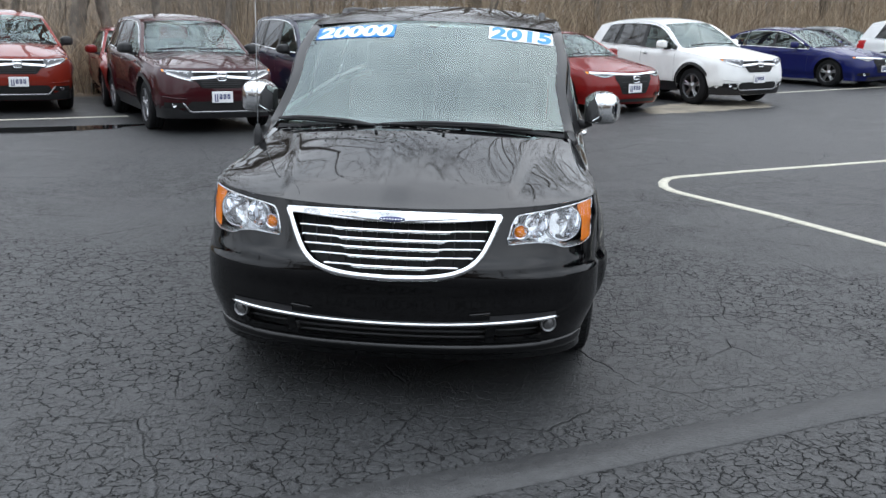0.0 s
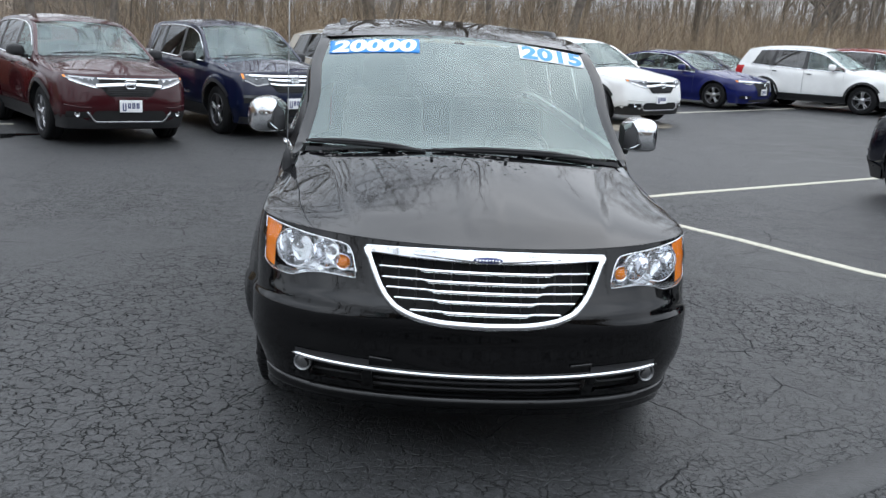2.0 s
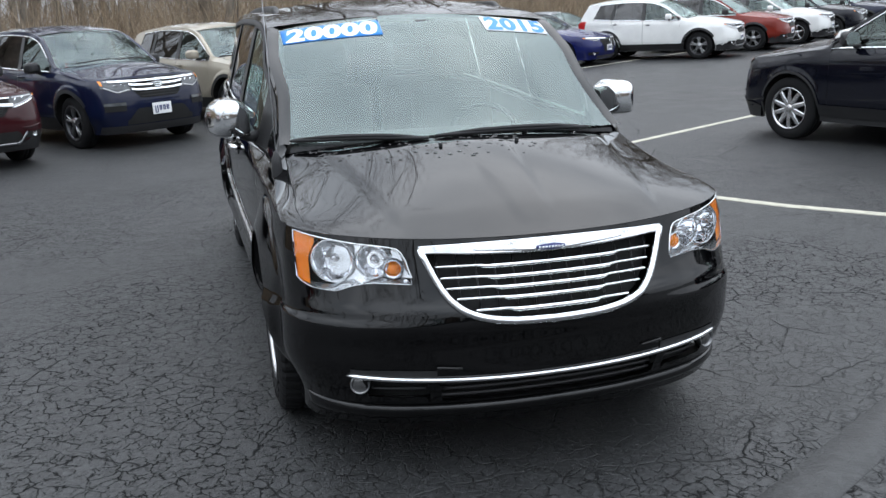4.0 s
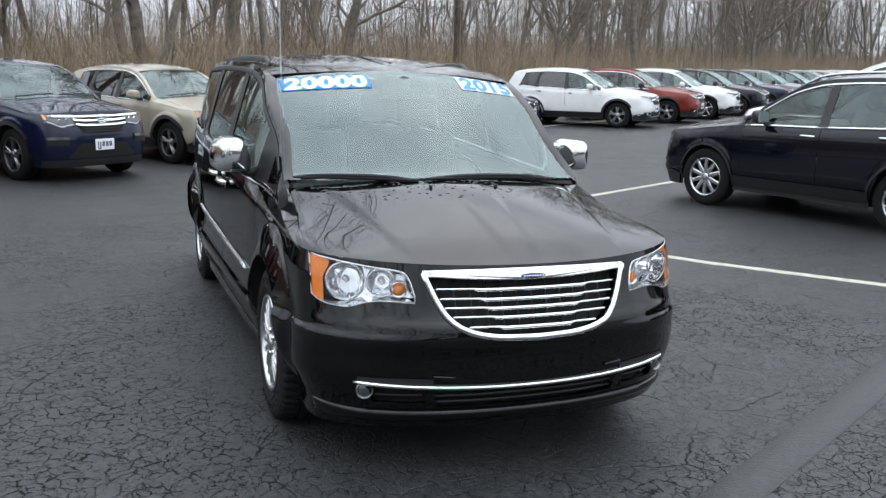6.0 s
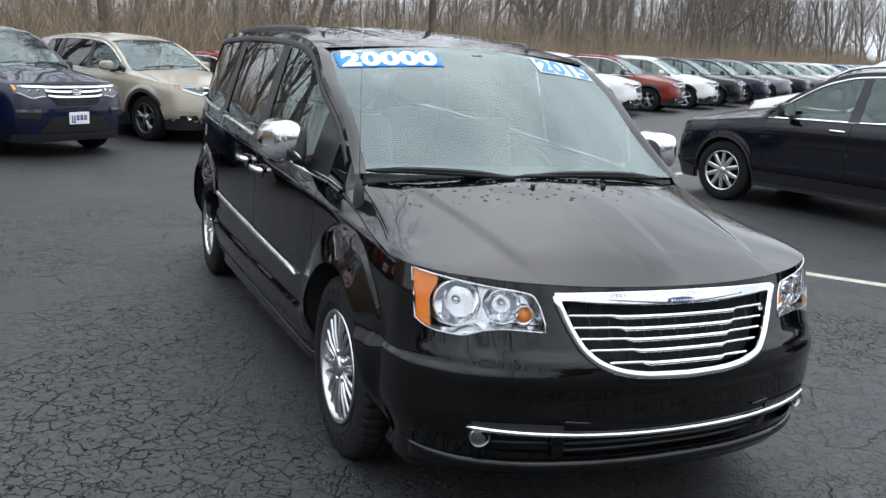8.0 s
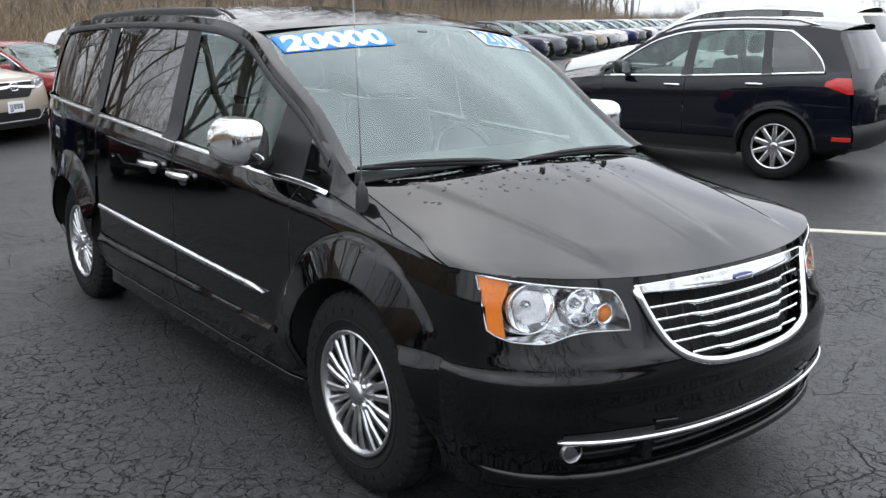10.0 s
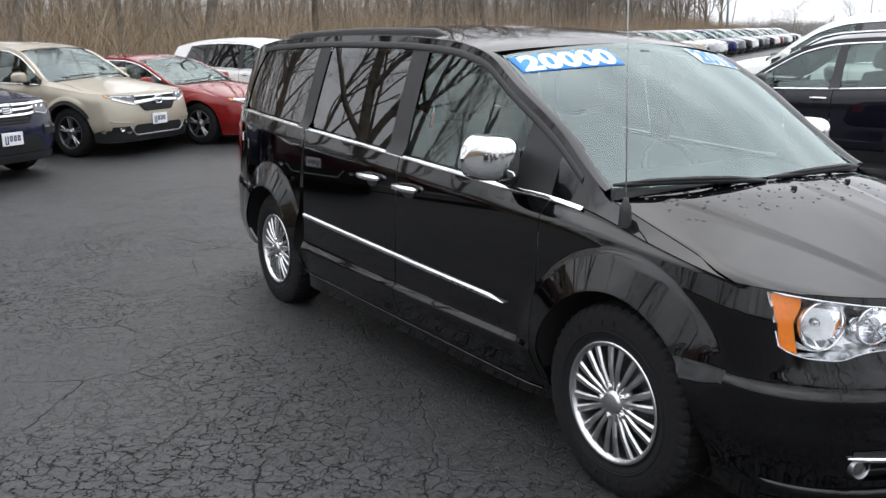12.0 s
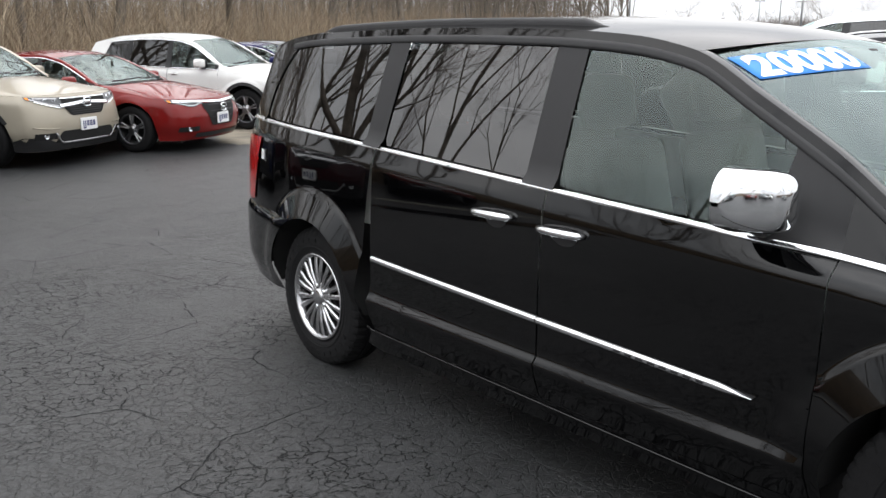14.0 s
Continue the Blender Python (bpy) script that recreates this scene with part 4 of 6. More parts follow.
VAN["holes"] = (
    lambda x, z: x < 0.449 and grille_low(x) < z < grille_top(x),
    lambda x, z: 0.484 < x < 0.842 and lamp_low(x) + 0.002 < z < lamp_top(x) - 0.002,
    lambda x, z: x < 0.405 and 0.300 < z < trim_line(x) - 0.012,
    lambda x, z: 0.445 < x < 0.645 and 0.318 + 0.05 * (x - 0.44) < z < trim_line(x) - 0.012,
)


def nose_tube(S, pts, r, lift, squash=1.0, n=8, bm=None):
    """A bar along (x, z) points on the nose."""
    bm = bm or bmesh.new()
    P = [S.at_x(x, z) + Vector((0, -lift, 0)) for x, z in pts]
    return tube(bm, P, r, n)


def headlamp(S, car, sg):
    """A headlamp unit: housing, two fluted bowls with chrome rings, amber corner, amber bulb, clear cover."""
    bm = bmesh.new()
    rng = lambda a, b: (min(sg * a, sg * b), max(sg * a, sg * b))
    A = lambda f: (lambda x: f(abs(x)))
    x0, x1 = rng(0.482, 0.842)
    lamp = part("headlight", on_nose(S, x0, x1, A(lambda x: lamp_low(x) + 0.002), A(lambda x: lamp_top(x) - 0.002), -0.075, 30, 10), M_HOUSING, car, "clear halogen headlight with amber corner")
    # rim of the housing
    bm = bmesh.new()
    outline = [(sg * lerp(0.484, 0.841, k / 30), lamp_low(lerp(0.484, 0.841, k / 30))) for k in range(31)]
    outline += [(sg * lerp(0.841, 0.484, k / 30), lamp_top(lerp(0.841, 0.484, k / 30))) for k in range(31)]
    nose_tube(S, outline + outline[:1], 0.0026, 0.001, bm=bm)
    part("lamp_rim", bm, M_HOUSING, lamp)
    # wall from the cover back to the housing
    def wall(u, v):
        k = u * (len(outline) - 1)
        i = min(int(k), len(outline) - 2)
        a, b = outline[i], outline[i + 1]
        t = k - i
        p = S.at_x(lerp(a[0], b[0], t), lerp(a[1], b[1], t))
        return p + Vector((0, 0.085 * v, 0))
    part("lamp_wall", patch(wall, 90, 2), M_HOUSING, lamp)
    for cx, cz, r in ((0.722, 0.790, 0.074), (0.598, 0.793, 0.056)):
        p = S.at_x(sg * cx, cz)
        face = pose(p.x, p.y + (0.046 if cx > 0.7 else 0.026), p.z) @ Matrix.Rotation(radians(-90 + sg * 20), 4, "Z")
        bm = bmesh.new()
        # a deep bowl pressed into upright flutes, stepped towards the rim
        prof = [(-0.070 + 0.066 * (k / 26) ** 2.0, max(0.012, r * 0.97 * k / 26)) for k in range(27)]
        lathe(bm, prof, 96, face)
        for v in bm.verts:
            q = face.inverted() @ v.co
            rr = math.hypot(q.y, q.z) / r
            v.co = face @ Vector((q.x + 0.0045 * (abs(math.sin(q.y * 17.0 / r * 0.32)) - 0.5) * smooth01((rr - 0.2) * 4) * smooth01((0.99 - rr) * 12) + 0.004 * smooth01((abs(q.z) / r - 0.55) * 20), q.y, q.z))
        bowl = part("lamp_bowl", bm, M_REFLECTOR, lamp)
        bm = bmesh.new()
        lathe(bm, [(-0.004, r * 0.95), (0.006, r * 0.97), (0.008, r * 1.02), (0.0, r * 1.06), (-0.04, r * 1.09)], 40, face)
        part("lamp_ring", bm, M_CHROME, bowl)
        bm = bmesh.new()
        lathe(bm, [(-0.07, 0.014), (-0.030, 0.014), (-0.022, 0.010), (-0.020, 0.0)], 14, face)
        part("bulb_cap", bm, M_ALLOY, bowl)
    p = S.at_x(sg * 0.535, 0.768)
    bm = bmesh.new()
    face = pose(p.x, p.y + 0.022, p.z) @ Matrix.Rotation(radians(-90 + sg * 14), 4, "Z")
    lathe(bm, [(-0.03, 0.020), (-0.006, 0.019), (0.002, 0.013), (0.004, 0.0)], 24, face)
    part("turn_bulb", bm, M_AMBER, lamp)
    bm = bmesh.new()
    lathe(bm, [(-0.03, 0.033), (-0.002, 0.034), (0.002, 0.031), (-0.010, 0.024), (-0.022, 0.018)], 24, face)
    part("bulb_ring", bm, M_CHROME, lamp)
    def amber(u, v):
        x = lerp(0.800 - 0.024 * smooth01((v - 0.5) / 0.45), 0.8405, u)
        z = lerp(lamp_low(x) + 0.004, lamp_top(x) - 0.004, v)
        q = S.at_x(sg * x, z)
        return q + Vector((0, lerp(0.022, 0.006, u), 0))
    part("amber_corner", patch(amber, 10, 14, flip=(sg < 0)), M_AMBER, lamp, "amber side reflector")
    x0, x1 = rng(0.482, 0.842)
    c = part("lamp_cover", on_nose(S, x0, x1, A(lamp_low), A(lamp_top), 0.004, 36, 12), M_LENS, lamp)
    c.visible_shadow = False
    return lamp


def van_front(S, car):
    for sg in (-1, 1):
        headlamp(S, car, sg)
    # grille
    # near-black backing sheet: its colour stands for the shade behind the bars
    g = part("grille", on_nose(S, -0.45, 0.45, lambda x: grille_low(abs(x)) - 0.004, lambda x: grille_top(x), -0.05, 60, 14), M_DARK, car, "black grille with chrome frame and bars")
    out = [(x, grille_low(abs(x))) for x in [lerp(-0.449, 0.449, k / 60) for k in range(61)]]
    bm = bmesh.new()
    P = [S.at_x(x, z) + Vector((0, -0.004, 0)) for x, z in out]
    tube(bm, P, [0.013 + 0.003 * (1 - abs(2 * k / 60 - 1)) for k in range(61)], 10)
    part("grille_frame", bm, M_CHROME, g)
    part("grille_header", thicken(on_nose(S, -0.449, 0.449, lambda x: grille_top(x) - 0.020 - 0.020 * max(0, 1 - (x / 0.40) ** 2), lambda x: grille_top(x) + 0.006, 0.010, 60, 8), 0.012), M_CHROME, g)
    # winged emblem: raised wings and an oval, without lettering
    for sg in (-1, 1):
        a, b = sorted((sg * 0.05, sg * 0.27))
        part("emblem_wing", thicken(on_nose(S, a, b, lambda x: 0.812 + 0.05 * max(0, abs(x) - 0.05) + 0.006 * (abs(x) - 0.05) / 0.22, lambda x: 0.836 - 0.004 * abs(x), 0.017, 20, 3), 0.006), M_CHROME, g)
    bm = bmesh.new()
    p = S.at_x(0, 0.822)
    lathe(bm, [(-0.02, 1.0), (0.0, 1.0), (0.005, 0.85), (0.006, 0.0)], 28, pose(0, p.y - 0.014, 0.822, -18) @ Matrix.Rotation(radians(-90), 4, "Z") @ Matrix.Diagonal((1, 0.056, 0.011, 1)))
    e = part("emblem_oval", bm, M_NAVY, g, "blue oval emblem")
    bm = bmesh.new()
    for k in range(8):
        box(bm, (-0.046 + k * 0.0118, p.y - 0.0225, 0.8185), (-0.039 + k * 0.0118, p.y - 0.0205, 0.8255))
    part("emblem_print", bm, M_CHROME, e)
    for k, z in enumerate((0.775, 0.738, 0.704, 0.670, 0.634)):
        w = 0.41
        while grille_low(w) > z - 0.012:
            w -= 0.004
        w -= 0.006
        mid = 0.245 - 0.022 * k
        n = 48
        bm = bmesh.new()
        P, R = [], []
        for i in range(n + 1):
            x = lerp(-w, w, i / n)
            step = smooth01((mid - abs(x)) / 0.03 + 0.5)
            P.append(S.at_x(x, z) + Vector((0, lerp(0.008, -0.002, step), -0.003 * step)))
            R.append(lerp(0.0050, 0.0088, step) * (0.6 if i in (0, n) else 1))
        tube(bm, P, R, 8)
        part("grille_bar", bm, M_CHROME, g)
    bm = bmesh.new()
    for k in range(13):
        x = lerp(-0.39, 0.39, k / 12)
        lo, hi = grille_low(abs(x)) + 0.01, grille_top(x) - 0.03
        tube(bm, [S.at_x(x, lo) + Vector((0, 0.03, 0)), S.at_x(x, hi) + Vector((0, 0.03, 0))], 0.003, 5)
    part("grille_ribs", bm, M_GLOSSTRIM, g)
    # lower bumper: chrome trim line, intakes, fog lamps, splitter
    P = [(lerp(-0.715, 0.715, k / 60)) for k in range(61)]
    bm = nose_tube(S, [(x, trim_line(x)) for x in P], [0.003] + [0.0085] * 59 + [0.003], 0.006)
    part("bumper_trim", bm, M_CHROME, car, "chrome line across the bumper")
    # set-back sheets, here and at the sides, coloured near-black as intake shade
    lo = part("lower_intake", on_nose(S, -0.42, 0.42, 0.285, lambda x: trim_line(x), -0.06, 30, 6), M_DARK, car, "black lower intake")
    for z in (0.318, 0.345):
        part("intake_bar", nose_tube(S, [(lerp(-0.40, 0.40, k / 30), z) for k in range(31)], 0.006, -0.03), M_TRIM, lo)
    for sg in (-1, 1):
        a, b = sorted((sg * 0.435, sg * 0.66))
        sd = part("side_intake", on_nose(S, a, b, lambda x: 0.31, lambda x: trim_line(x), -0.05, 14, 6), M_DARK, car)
        part("intake_bar", nose_tube(S, [(sg * lerp(0.45, 0.63, k / 10), 0.352) for k in range(11)], 0.005, -0.025), M_TRIM, sd)
        p = S.at_x(sg * 0.672, 0.375)
        face = pose(p.x, p.y - 0.004, p.z) @ Matrix.Rotation(radians(-90 + sg * 14), 4, "Z")
        bm = bmesh.new()
        lathe(bm, [(-0.02, 0.034), (0.003, 0.034), (0.006, 0.032), (0.003, 0.029), (-0.004, 0.027)], 28, face)
        fog = part("fog_lamp", bm, M_ALLOY_FACE, car, "round fog lamp with chrome ring")
        bm = bmesh.new()
        lathe(bm, [(-0.004, 0.028), (0.001, 0.020), (0.003, 0.0)], 24, face)
        part("fog_lens", bm, M_FOG, fog)
        # small ledge above the trim line and a wedge beside the intake
        a, b = sorted((sg * 0.335, sg * 0.42))
        part("bumper_ledge", thicken(on_nose(S, a, b, lambda x: trim_line(x) + 0.040, lambda x: trim_line(x) + 0.050 - 0.05 * abs(abs(x) - 0.42), 0.010, 8, 2), 0.01), M_BLACK, car)
        # no real hollow: a flat sheet, coloured dark for the recess's shade
        a, b = sorted((sg * 0.42, sg * 0.70))
        part("trim_recess", on_nose(S, a, b, lambda x: trim_line(x) + 0.004, lambda x: trim_line(x) + 0.034 - 0.06 * max(0, abs(x) - 0.55), 0.003, 12, 2), M_TRIM, car)
    part("splitter", thicken(patch(lambda u, v: S.front(kk(u) * 0.985, lerp(0.232, 0.292, v), False) + Vector((0, -0.022 * math.sin(v * math.pi) - 0.004, 0)), 60, 6), 0.006), M_BLACK, car)
    part("chin_panel", patch(lambda u, v: S.front(kk(u), lerp(0.19, 0.21, v), False) + Vector((0, lerp(0.25, 0.0, v), 0)), 30, 2), M_TRIM, car)


def on_screen(S, x, t, lift):
    """A point of the windscreen at x and t up the pillar, lifted off the glass."""
    lo, hi = -1.0, 1.0
    for _ in range(24):
        m = (lo + hi) / 2
        if S.screen(m, t).x < x:
            lo = m
        else:
            hi = m
    p = S.screen(lo, t)
    a, b = S.screen(lo, t + 0.02), S.screen(min(lo + 0.02, 1.02), t)
    n = (b - p).cross(a - p).normalized()
    return p + n * lift


def sticker(S, car, x0, x1, t0, t1, back, front, words, slant, tilt=0.0):
    """A printed number stuck to the windscreen."""
    top = lambda x, v: lerp(t0, t1, v) + tilt * (x - (x0 + x1) / 2)
    bm = patch(lambda u, v: on_screen(S, lerp(x0, x1, u), top(lerp(x0, x1, u), v), 0.003), 14, 5)
    st = part("window_sticker", thicken(bm, 0.0008), back, car, "windscreen sticker with a printed number")
    cu = bpy.data.curves.new("digits", "FONT")
    cu.body = words
    cu.offset = 0.042
    cu.shear = slant
    cu.space_character = 1.02
    tmp = bpy.data.objects.new("digits", cu)
    scene.collection.objects.link(tmp)
    bpy.context.view_layer.update()
    me = tmp.evaluated_get(bpy.context.evaluated_depsgraph_get()).to_mesh()
    bm = bmesh.new()
    bm.from_mesh(me)
    bpy.data.objects.remove(tmp)
    xs = [v.co.x for v in bm.verts]
    ys = [v.co.y for v in bm.verts]
    a, b, c, d = min(xs), max(xs), min(ys), max(ys)
    mx, my = 0.03, 0.04
    for v in bm.verts:
        u, w = lerp(mx, 1 - mx, (v.co.x - a) / (b - a)), lerp(my, 1 - my, (v.co.y - c) / (d - c))
        x = lerp(x0, x1, u)
        v.co = on_screen(S, x, top(x, w), 0.0052)
    bm.verts.ensure_lookup_table()
    seen, islands = set(), []
    for v in bm.verts:
        if v in seen:
            continue
        stack, isl = [v], []
        seen.add(v)
        while stack:
            q = stack.pop()
            isl.append(q)
            for e in q.link_edges:
                o = e.other_vert(q)
                if o not in seen:
                    seen.add(o)
                    stack.append(o)
        islands.append(isl)
    for isl in islands:
        one = bmesh.new()
        m = {v: one.verts.new(v.co) for v in isl}
        for f in {f for v in isl for f in v.link_faces}:
            one.faces.new([m[v] for v in f.verts])
        part("digit", one, front, st, smooth=False)
    bm.free()


def wiper(S, car, xp, x0, x1, t0, t1):
    """A wiper: pivot, arm and blade along the foot of the glass."""
    w = thing("wiper")
    w.parent = car
    p = on_screen(S, xp, 0.0, 0.0) + Vector((0, -0.01, -0.035))
    bm = bmesh.new()
    lathe(bm, [(-0.02, 0.022), (0.012, 0.020), (0.018, 0.010), (0.019, 0.0)], 16, Matrix.Translation(p) @ Matrix.Rotation(radians(-90), 4, "Y") @ Matrix.Rotation(math.pi, 4, "Y"))
    part("wiper_pivot", bm, M_TRIM, w)
    mid = on_screen(S, lerp(x0, x1, 0.5), lerp(t0, t1, 0.5), 0.022)
    bm = tube(bmesh.new(), [p, p.lerp(mid, 0.35) + Vector((0, 0, 0.012)), mid], [0.011, 0.009, 0.006], 6)
    part("wiper_arm", bm, M_TRIM, w)
    pts = [on_screen(S, lerp(x0, x1, k / 8), lerp(t0, t1, k / 8), 0.011 + 0.007 * math.sin(math.pi * k / 8)) for k in range(9)]
    part("wiper_blade", tube(bmesh.new(), pts, [0.006] + [0.012] * 7 + [0.006], 6), M_TRIM, w)
    spine = [on_screen(S, lerp(x0, x1, k / 8), lerp(t0, t1, k / 8), 0.018 + 0.012 * math.sin(math.pi * k / 8)) for k in range(1, 8)]
    part("wiper_spine", tube(bmesh.new(), spine, [0.004] + [0.009] * 5 + [0.004], 6), M_TRIM, w)


def black_minivan():
    car = thing("minivan", pose(0, 0, 0), "black minivan with chrome trim, wet, parked on asphalt", "minivan")
    S = Shape(VAN)
    s = VAN
    body_panels(S, car, M_BLACK, M_TRIM, (M_LINER, M_LINER), 1.6)
    for x, y in ((-0.908, s["yf"]), (0.908, s["yf"]), (-0.928, s["yr"]), (0.928, s["yr"])):
        wheel(car, x, y, s["R"] + 0.009, 0.223, 10, M_ALLOY, twin=True, n=150, sag=0.009)
    seats(S, car, M_SEAT, (2.2, 3.1))
    van_front(S, car)
    for sg in (-1, 1):
        mirror(S, car, sg, M_CHROME, M_TRIM, 1.0, 0.012)
        door_handle(S, car, sg, 2.36, 0.957, M_CHROME, 0.215, 1.25)
        door_handle(S, car, sg, 2.71, 0.973, M_CHROME, 0.215, 1.25)
        part("belt_moulding", strip_on_side(S, sg, lambda u: (lerp(1.22, 4.84, u), S.T(lerp(1.22, 4.84, u)) - 0.004), 0.0105, 0.012, 80), M_CHROME, car, "chrome strip below the windows")
        for a, b in ((0.0, 0.456), (0.459, 1.0)):
            part("door_moulding", strip_on_side(S, sg, lambda u: (lerp(1.578, 3.495, lerp(a, b, u)), lerp(0.578, 0.657, lerp(a, b, u))), lambda u: 0.0135 * (min(1, u * 7 + 0.12) if a == 0 else 1), 0.014, 36), M_CHROME, car, "chrome body-side moulding")
        bm = bmesh.new()
        for k in range(8):
            y0 = 1.74 + 0.046 * k
            strip_on_side(S, sg, lambda u: (lerp(y0, y0 + 0.026, u), lerp(0.578, 0.657, (lerp(y0, y0 + 0.026, u) - 1.578) / 1.917)), 0.007, 0.0165, 2, bm)
        part("moulding_print", bm, M_TRIM, car, "row of small raised marks")
        part("sill_line", strip_on_side(S, sg, lambda u: (lerp(1.40, 3.60, u), lerp(0.250, 0.302, u)), 0.005, 0.004, 30), M_BLACK, car)
        # tail lamp and rear bumper corner
        part("tail_light", patch(lambda u, v: (lambda z: (lambda y: (sg * (S.W(y, z) + 0.008), y, z))(lerp(S.tail(z) - lerp(0.16, 0.24, v), S.tail(z) + 0.01, u)))(lerp(0.76, 1.12, v)), 8, 8, flip=(sg < 0)), M_RED, car, "tall red tail light")

        def rb(u, v):
            z = lerp(0.30, 0.735, v)
            y = lerp(S.arch_y(s["yr"], z, 1) + 0.004, S.tail(z) + 0.012, u)
            return (sg * (S.W(y, z) + 0.016 * smooth01(u * 5) * smooth01((1 - v) * 12) + 0.002), y, z)
        part("bumper_end", patch(rb, 12, 14, flip=(sg < 0)), M_BLACK, car)
        # roof rail
        rail = thing("roof_rail")
        rail.parent = car
        def rail_at(u, v):
            y = lerp(2.42, 4.34, u)
            x = S.W(y, S.G(y)) - 0.098
            b = 2 * math.pi * v
            end = smooth01(u / 0.07) * smooth01((1 - u) / 0.10)
            front = 1 + 0.25 * smooth01((0.10 - u) / 0.10)
            wd, ht = 0.021 * lerp(0.5, 1, end) * front, 0.030 * lerp(0.15, 1, end) * front
            c, q = math.cos(b), math.sin(b)
            return (sg * (x + wd * math.copysign(abs(c) ** 0.6, c)), y, S.G(y) + 0.012 + ht * max(q, -0.2) ** 1 if q > 0 else S.G(y) + 0.008)
        part("rail_bar", patch(rail_at, 50, 16, flip=(sg > 0)), M_TRIM, rail)
    sticker(S, car, -0.690, -0.215, 0.785, 0.928, M_STICK_BLUE, M_STICK_WHITE, "20000", 0.12)
    sticker(S, car, 0.325, 0.700, 0.800, 0.955, M_STICK_WHITE, M_STICK_BLUE, "2015", 0.04)
    wiper(S, car, -0.26, -0.77, -0.20, 0.018, -0.040)
    wiper(S, car, 0.26, -0.17, 0.58, -0.024, -0.022)
    # whip antenna on the fender
    bm = lathe(bmesh.new(), [(-0.055, 0.024), (-0.01, 0.022), (0.02, 0.020), (0.035, 0.012), (0.05, 0.008), (0.052, 0.0)], 14, pose(-0.828, 1.005, 1.035) @ Matrix.Rotation(radians(-90), 4, "Y"))
    ant = part("antenna_base", bm, M_TRIM, car)
    part("antenna_whip", tube(bmesh.new(), [(-0.828, 1.005, 1.08), (-0.832, 1.02, 1.48), (-0.838, 1.04, 1.96)], [0.0026, 0.002, 0.0014], 6), M_METAL, ant)
    # washer nozzles and the mirror inside
    for x in (-0.18, 0.15):
        bm = bmesh.new()
        z = 1.10 - 0.10 * (x / 0.8) ** 2
        box(bm, (x - 0.007, 0.785, z - 0.01), (x + 0.007, 0.805, z + 0.009), 0.004)
        part("washer_nozzle", bm, M_TRIM, car)
    bm = bmesh.new()
    box(bm, (-0.12, 1.83, 1.47), (0.12, 1.86, 1.54), 0.02)
    box(bm, (-0.035, 1.76, 1.53), (0.035, 1.84, 1.60), 0.012)
    part("cabin_mirror", bm, M_DASH, car)
    # dealer mark behind the rear wheel
    p = (4.64, 1.005)
    bm = patch(lambda u, v: (lambda y, z: (-(S.W(y, z) + 0.012), y, z))(lerp(p[0], p[0] - 0.045, u), lerp(p[1], p[1] + 0.055, v)), 2, 2)
    part("dealer_mark", bm, M_PLATE, car)
    return car, S


VAN_OB, VS = black_minivan()


# ---- parked cars ----
def spec_suv(**k):
    s = dict(
        L=4.58, sill=0.33, R=0.36, arch=0.42, yf=0.90, yr=3.56, chin=0.22, seam_y=0.475, seam_z=0.66, tail_round=0.12,
        plan=[(0.2, 0.80), (0.475, 0.872), (0.95, 0.915), (1.8, 0.92), (3.3, 0.92), (3.9, 0.90), (4.3, 0.85), (4.6, 0.76)],
        shoulder=[(0.3, 0.90), (0.475, 0.925), (1.0, 1.0), (1.45, 1.045), (2.5, 1.075), (4.5, 1.17)],
        roofline=[(1.1, 1.02), (1.35, 1.10), (1.7, 1.33), (2.05, 1.52), (2.4, 1.60), (3.0, 1.625), (3.6, 1.60), (4.1, 1.53), (4.35, 1.46)],
        nose=[(0.15, 0.16), (0.25, 0.06), (0.4, 0.02), (0.55, 0.0), (0.7, 0.01), (0.85, 0.05), (0.97, 0.12), (1.1, 0.2)],
        tail=[(0.2, 4.40), (0.6, 4.46), (0.9, 4.45), (1.15, 4.38), (1.4, 4.24), (1.6, 4.12)],
        square=(3.3, 2.7), hood=(0.10, 0.93), hood_x=0.72, hood_yr=1.28, cowl=(1.10, 1.13), ya=1.35, yh=2.10, yd=4.18,
        bulge=(0.20, 0.10), crown=0.06, lean=0.36, door=(1.42, 2.48, 3.42), slant=1.0, mirror=(1.72, 1.15),
        panes=[(1.50, 2.42, 1.52, 2.45, M_SIDEGLASS), (2.54, 3.35, 2.54, 3.30, M_PRIVACY), (3.46, 3.98, 3.38, 3.80, M_PRIVACY)],
        flare=0.03, header=0.06,
    )
    s.update(k)
    return s


PILOT = dict(
    bars=(0.092, 0.158),
    R=0.375, arch=0.43, roofline=[(1.1, 1.06), (1.35, 1.14), (1.7, 1.40), (2.0, 1.58), (2.4, 1.66), (3.0, 1.69), (3.6, 1.68), (4.1, 1.62), (4.35, 1.54)],
    shoulder=[(0.3, 0.95), (0.55, 0.98), (1.0, 1.05), (1.45, 1.09), (2.5, 1.12), (4.5, 1.20)], hood=(0.08, 1.0), cowl=(1.08, 1.18), lean=0.30,
    square=(3.2, 2.8))


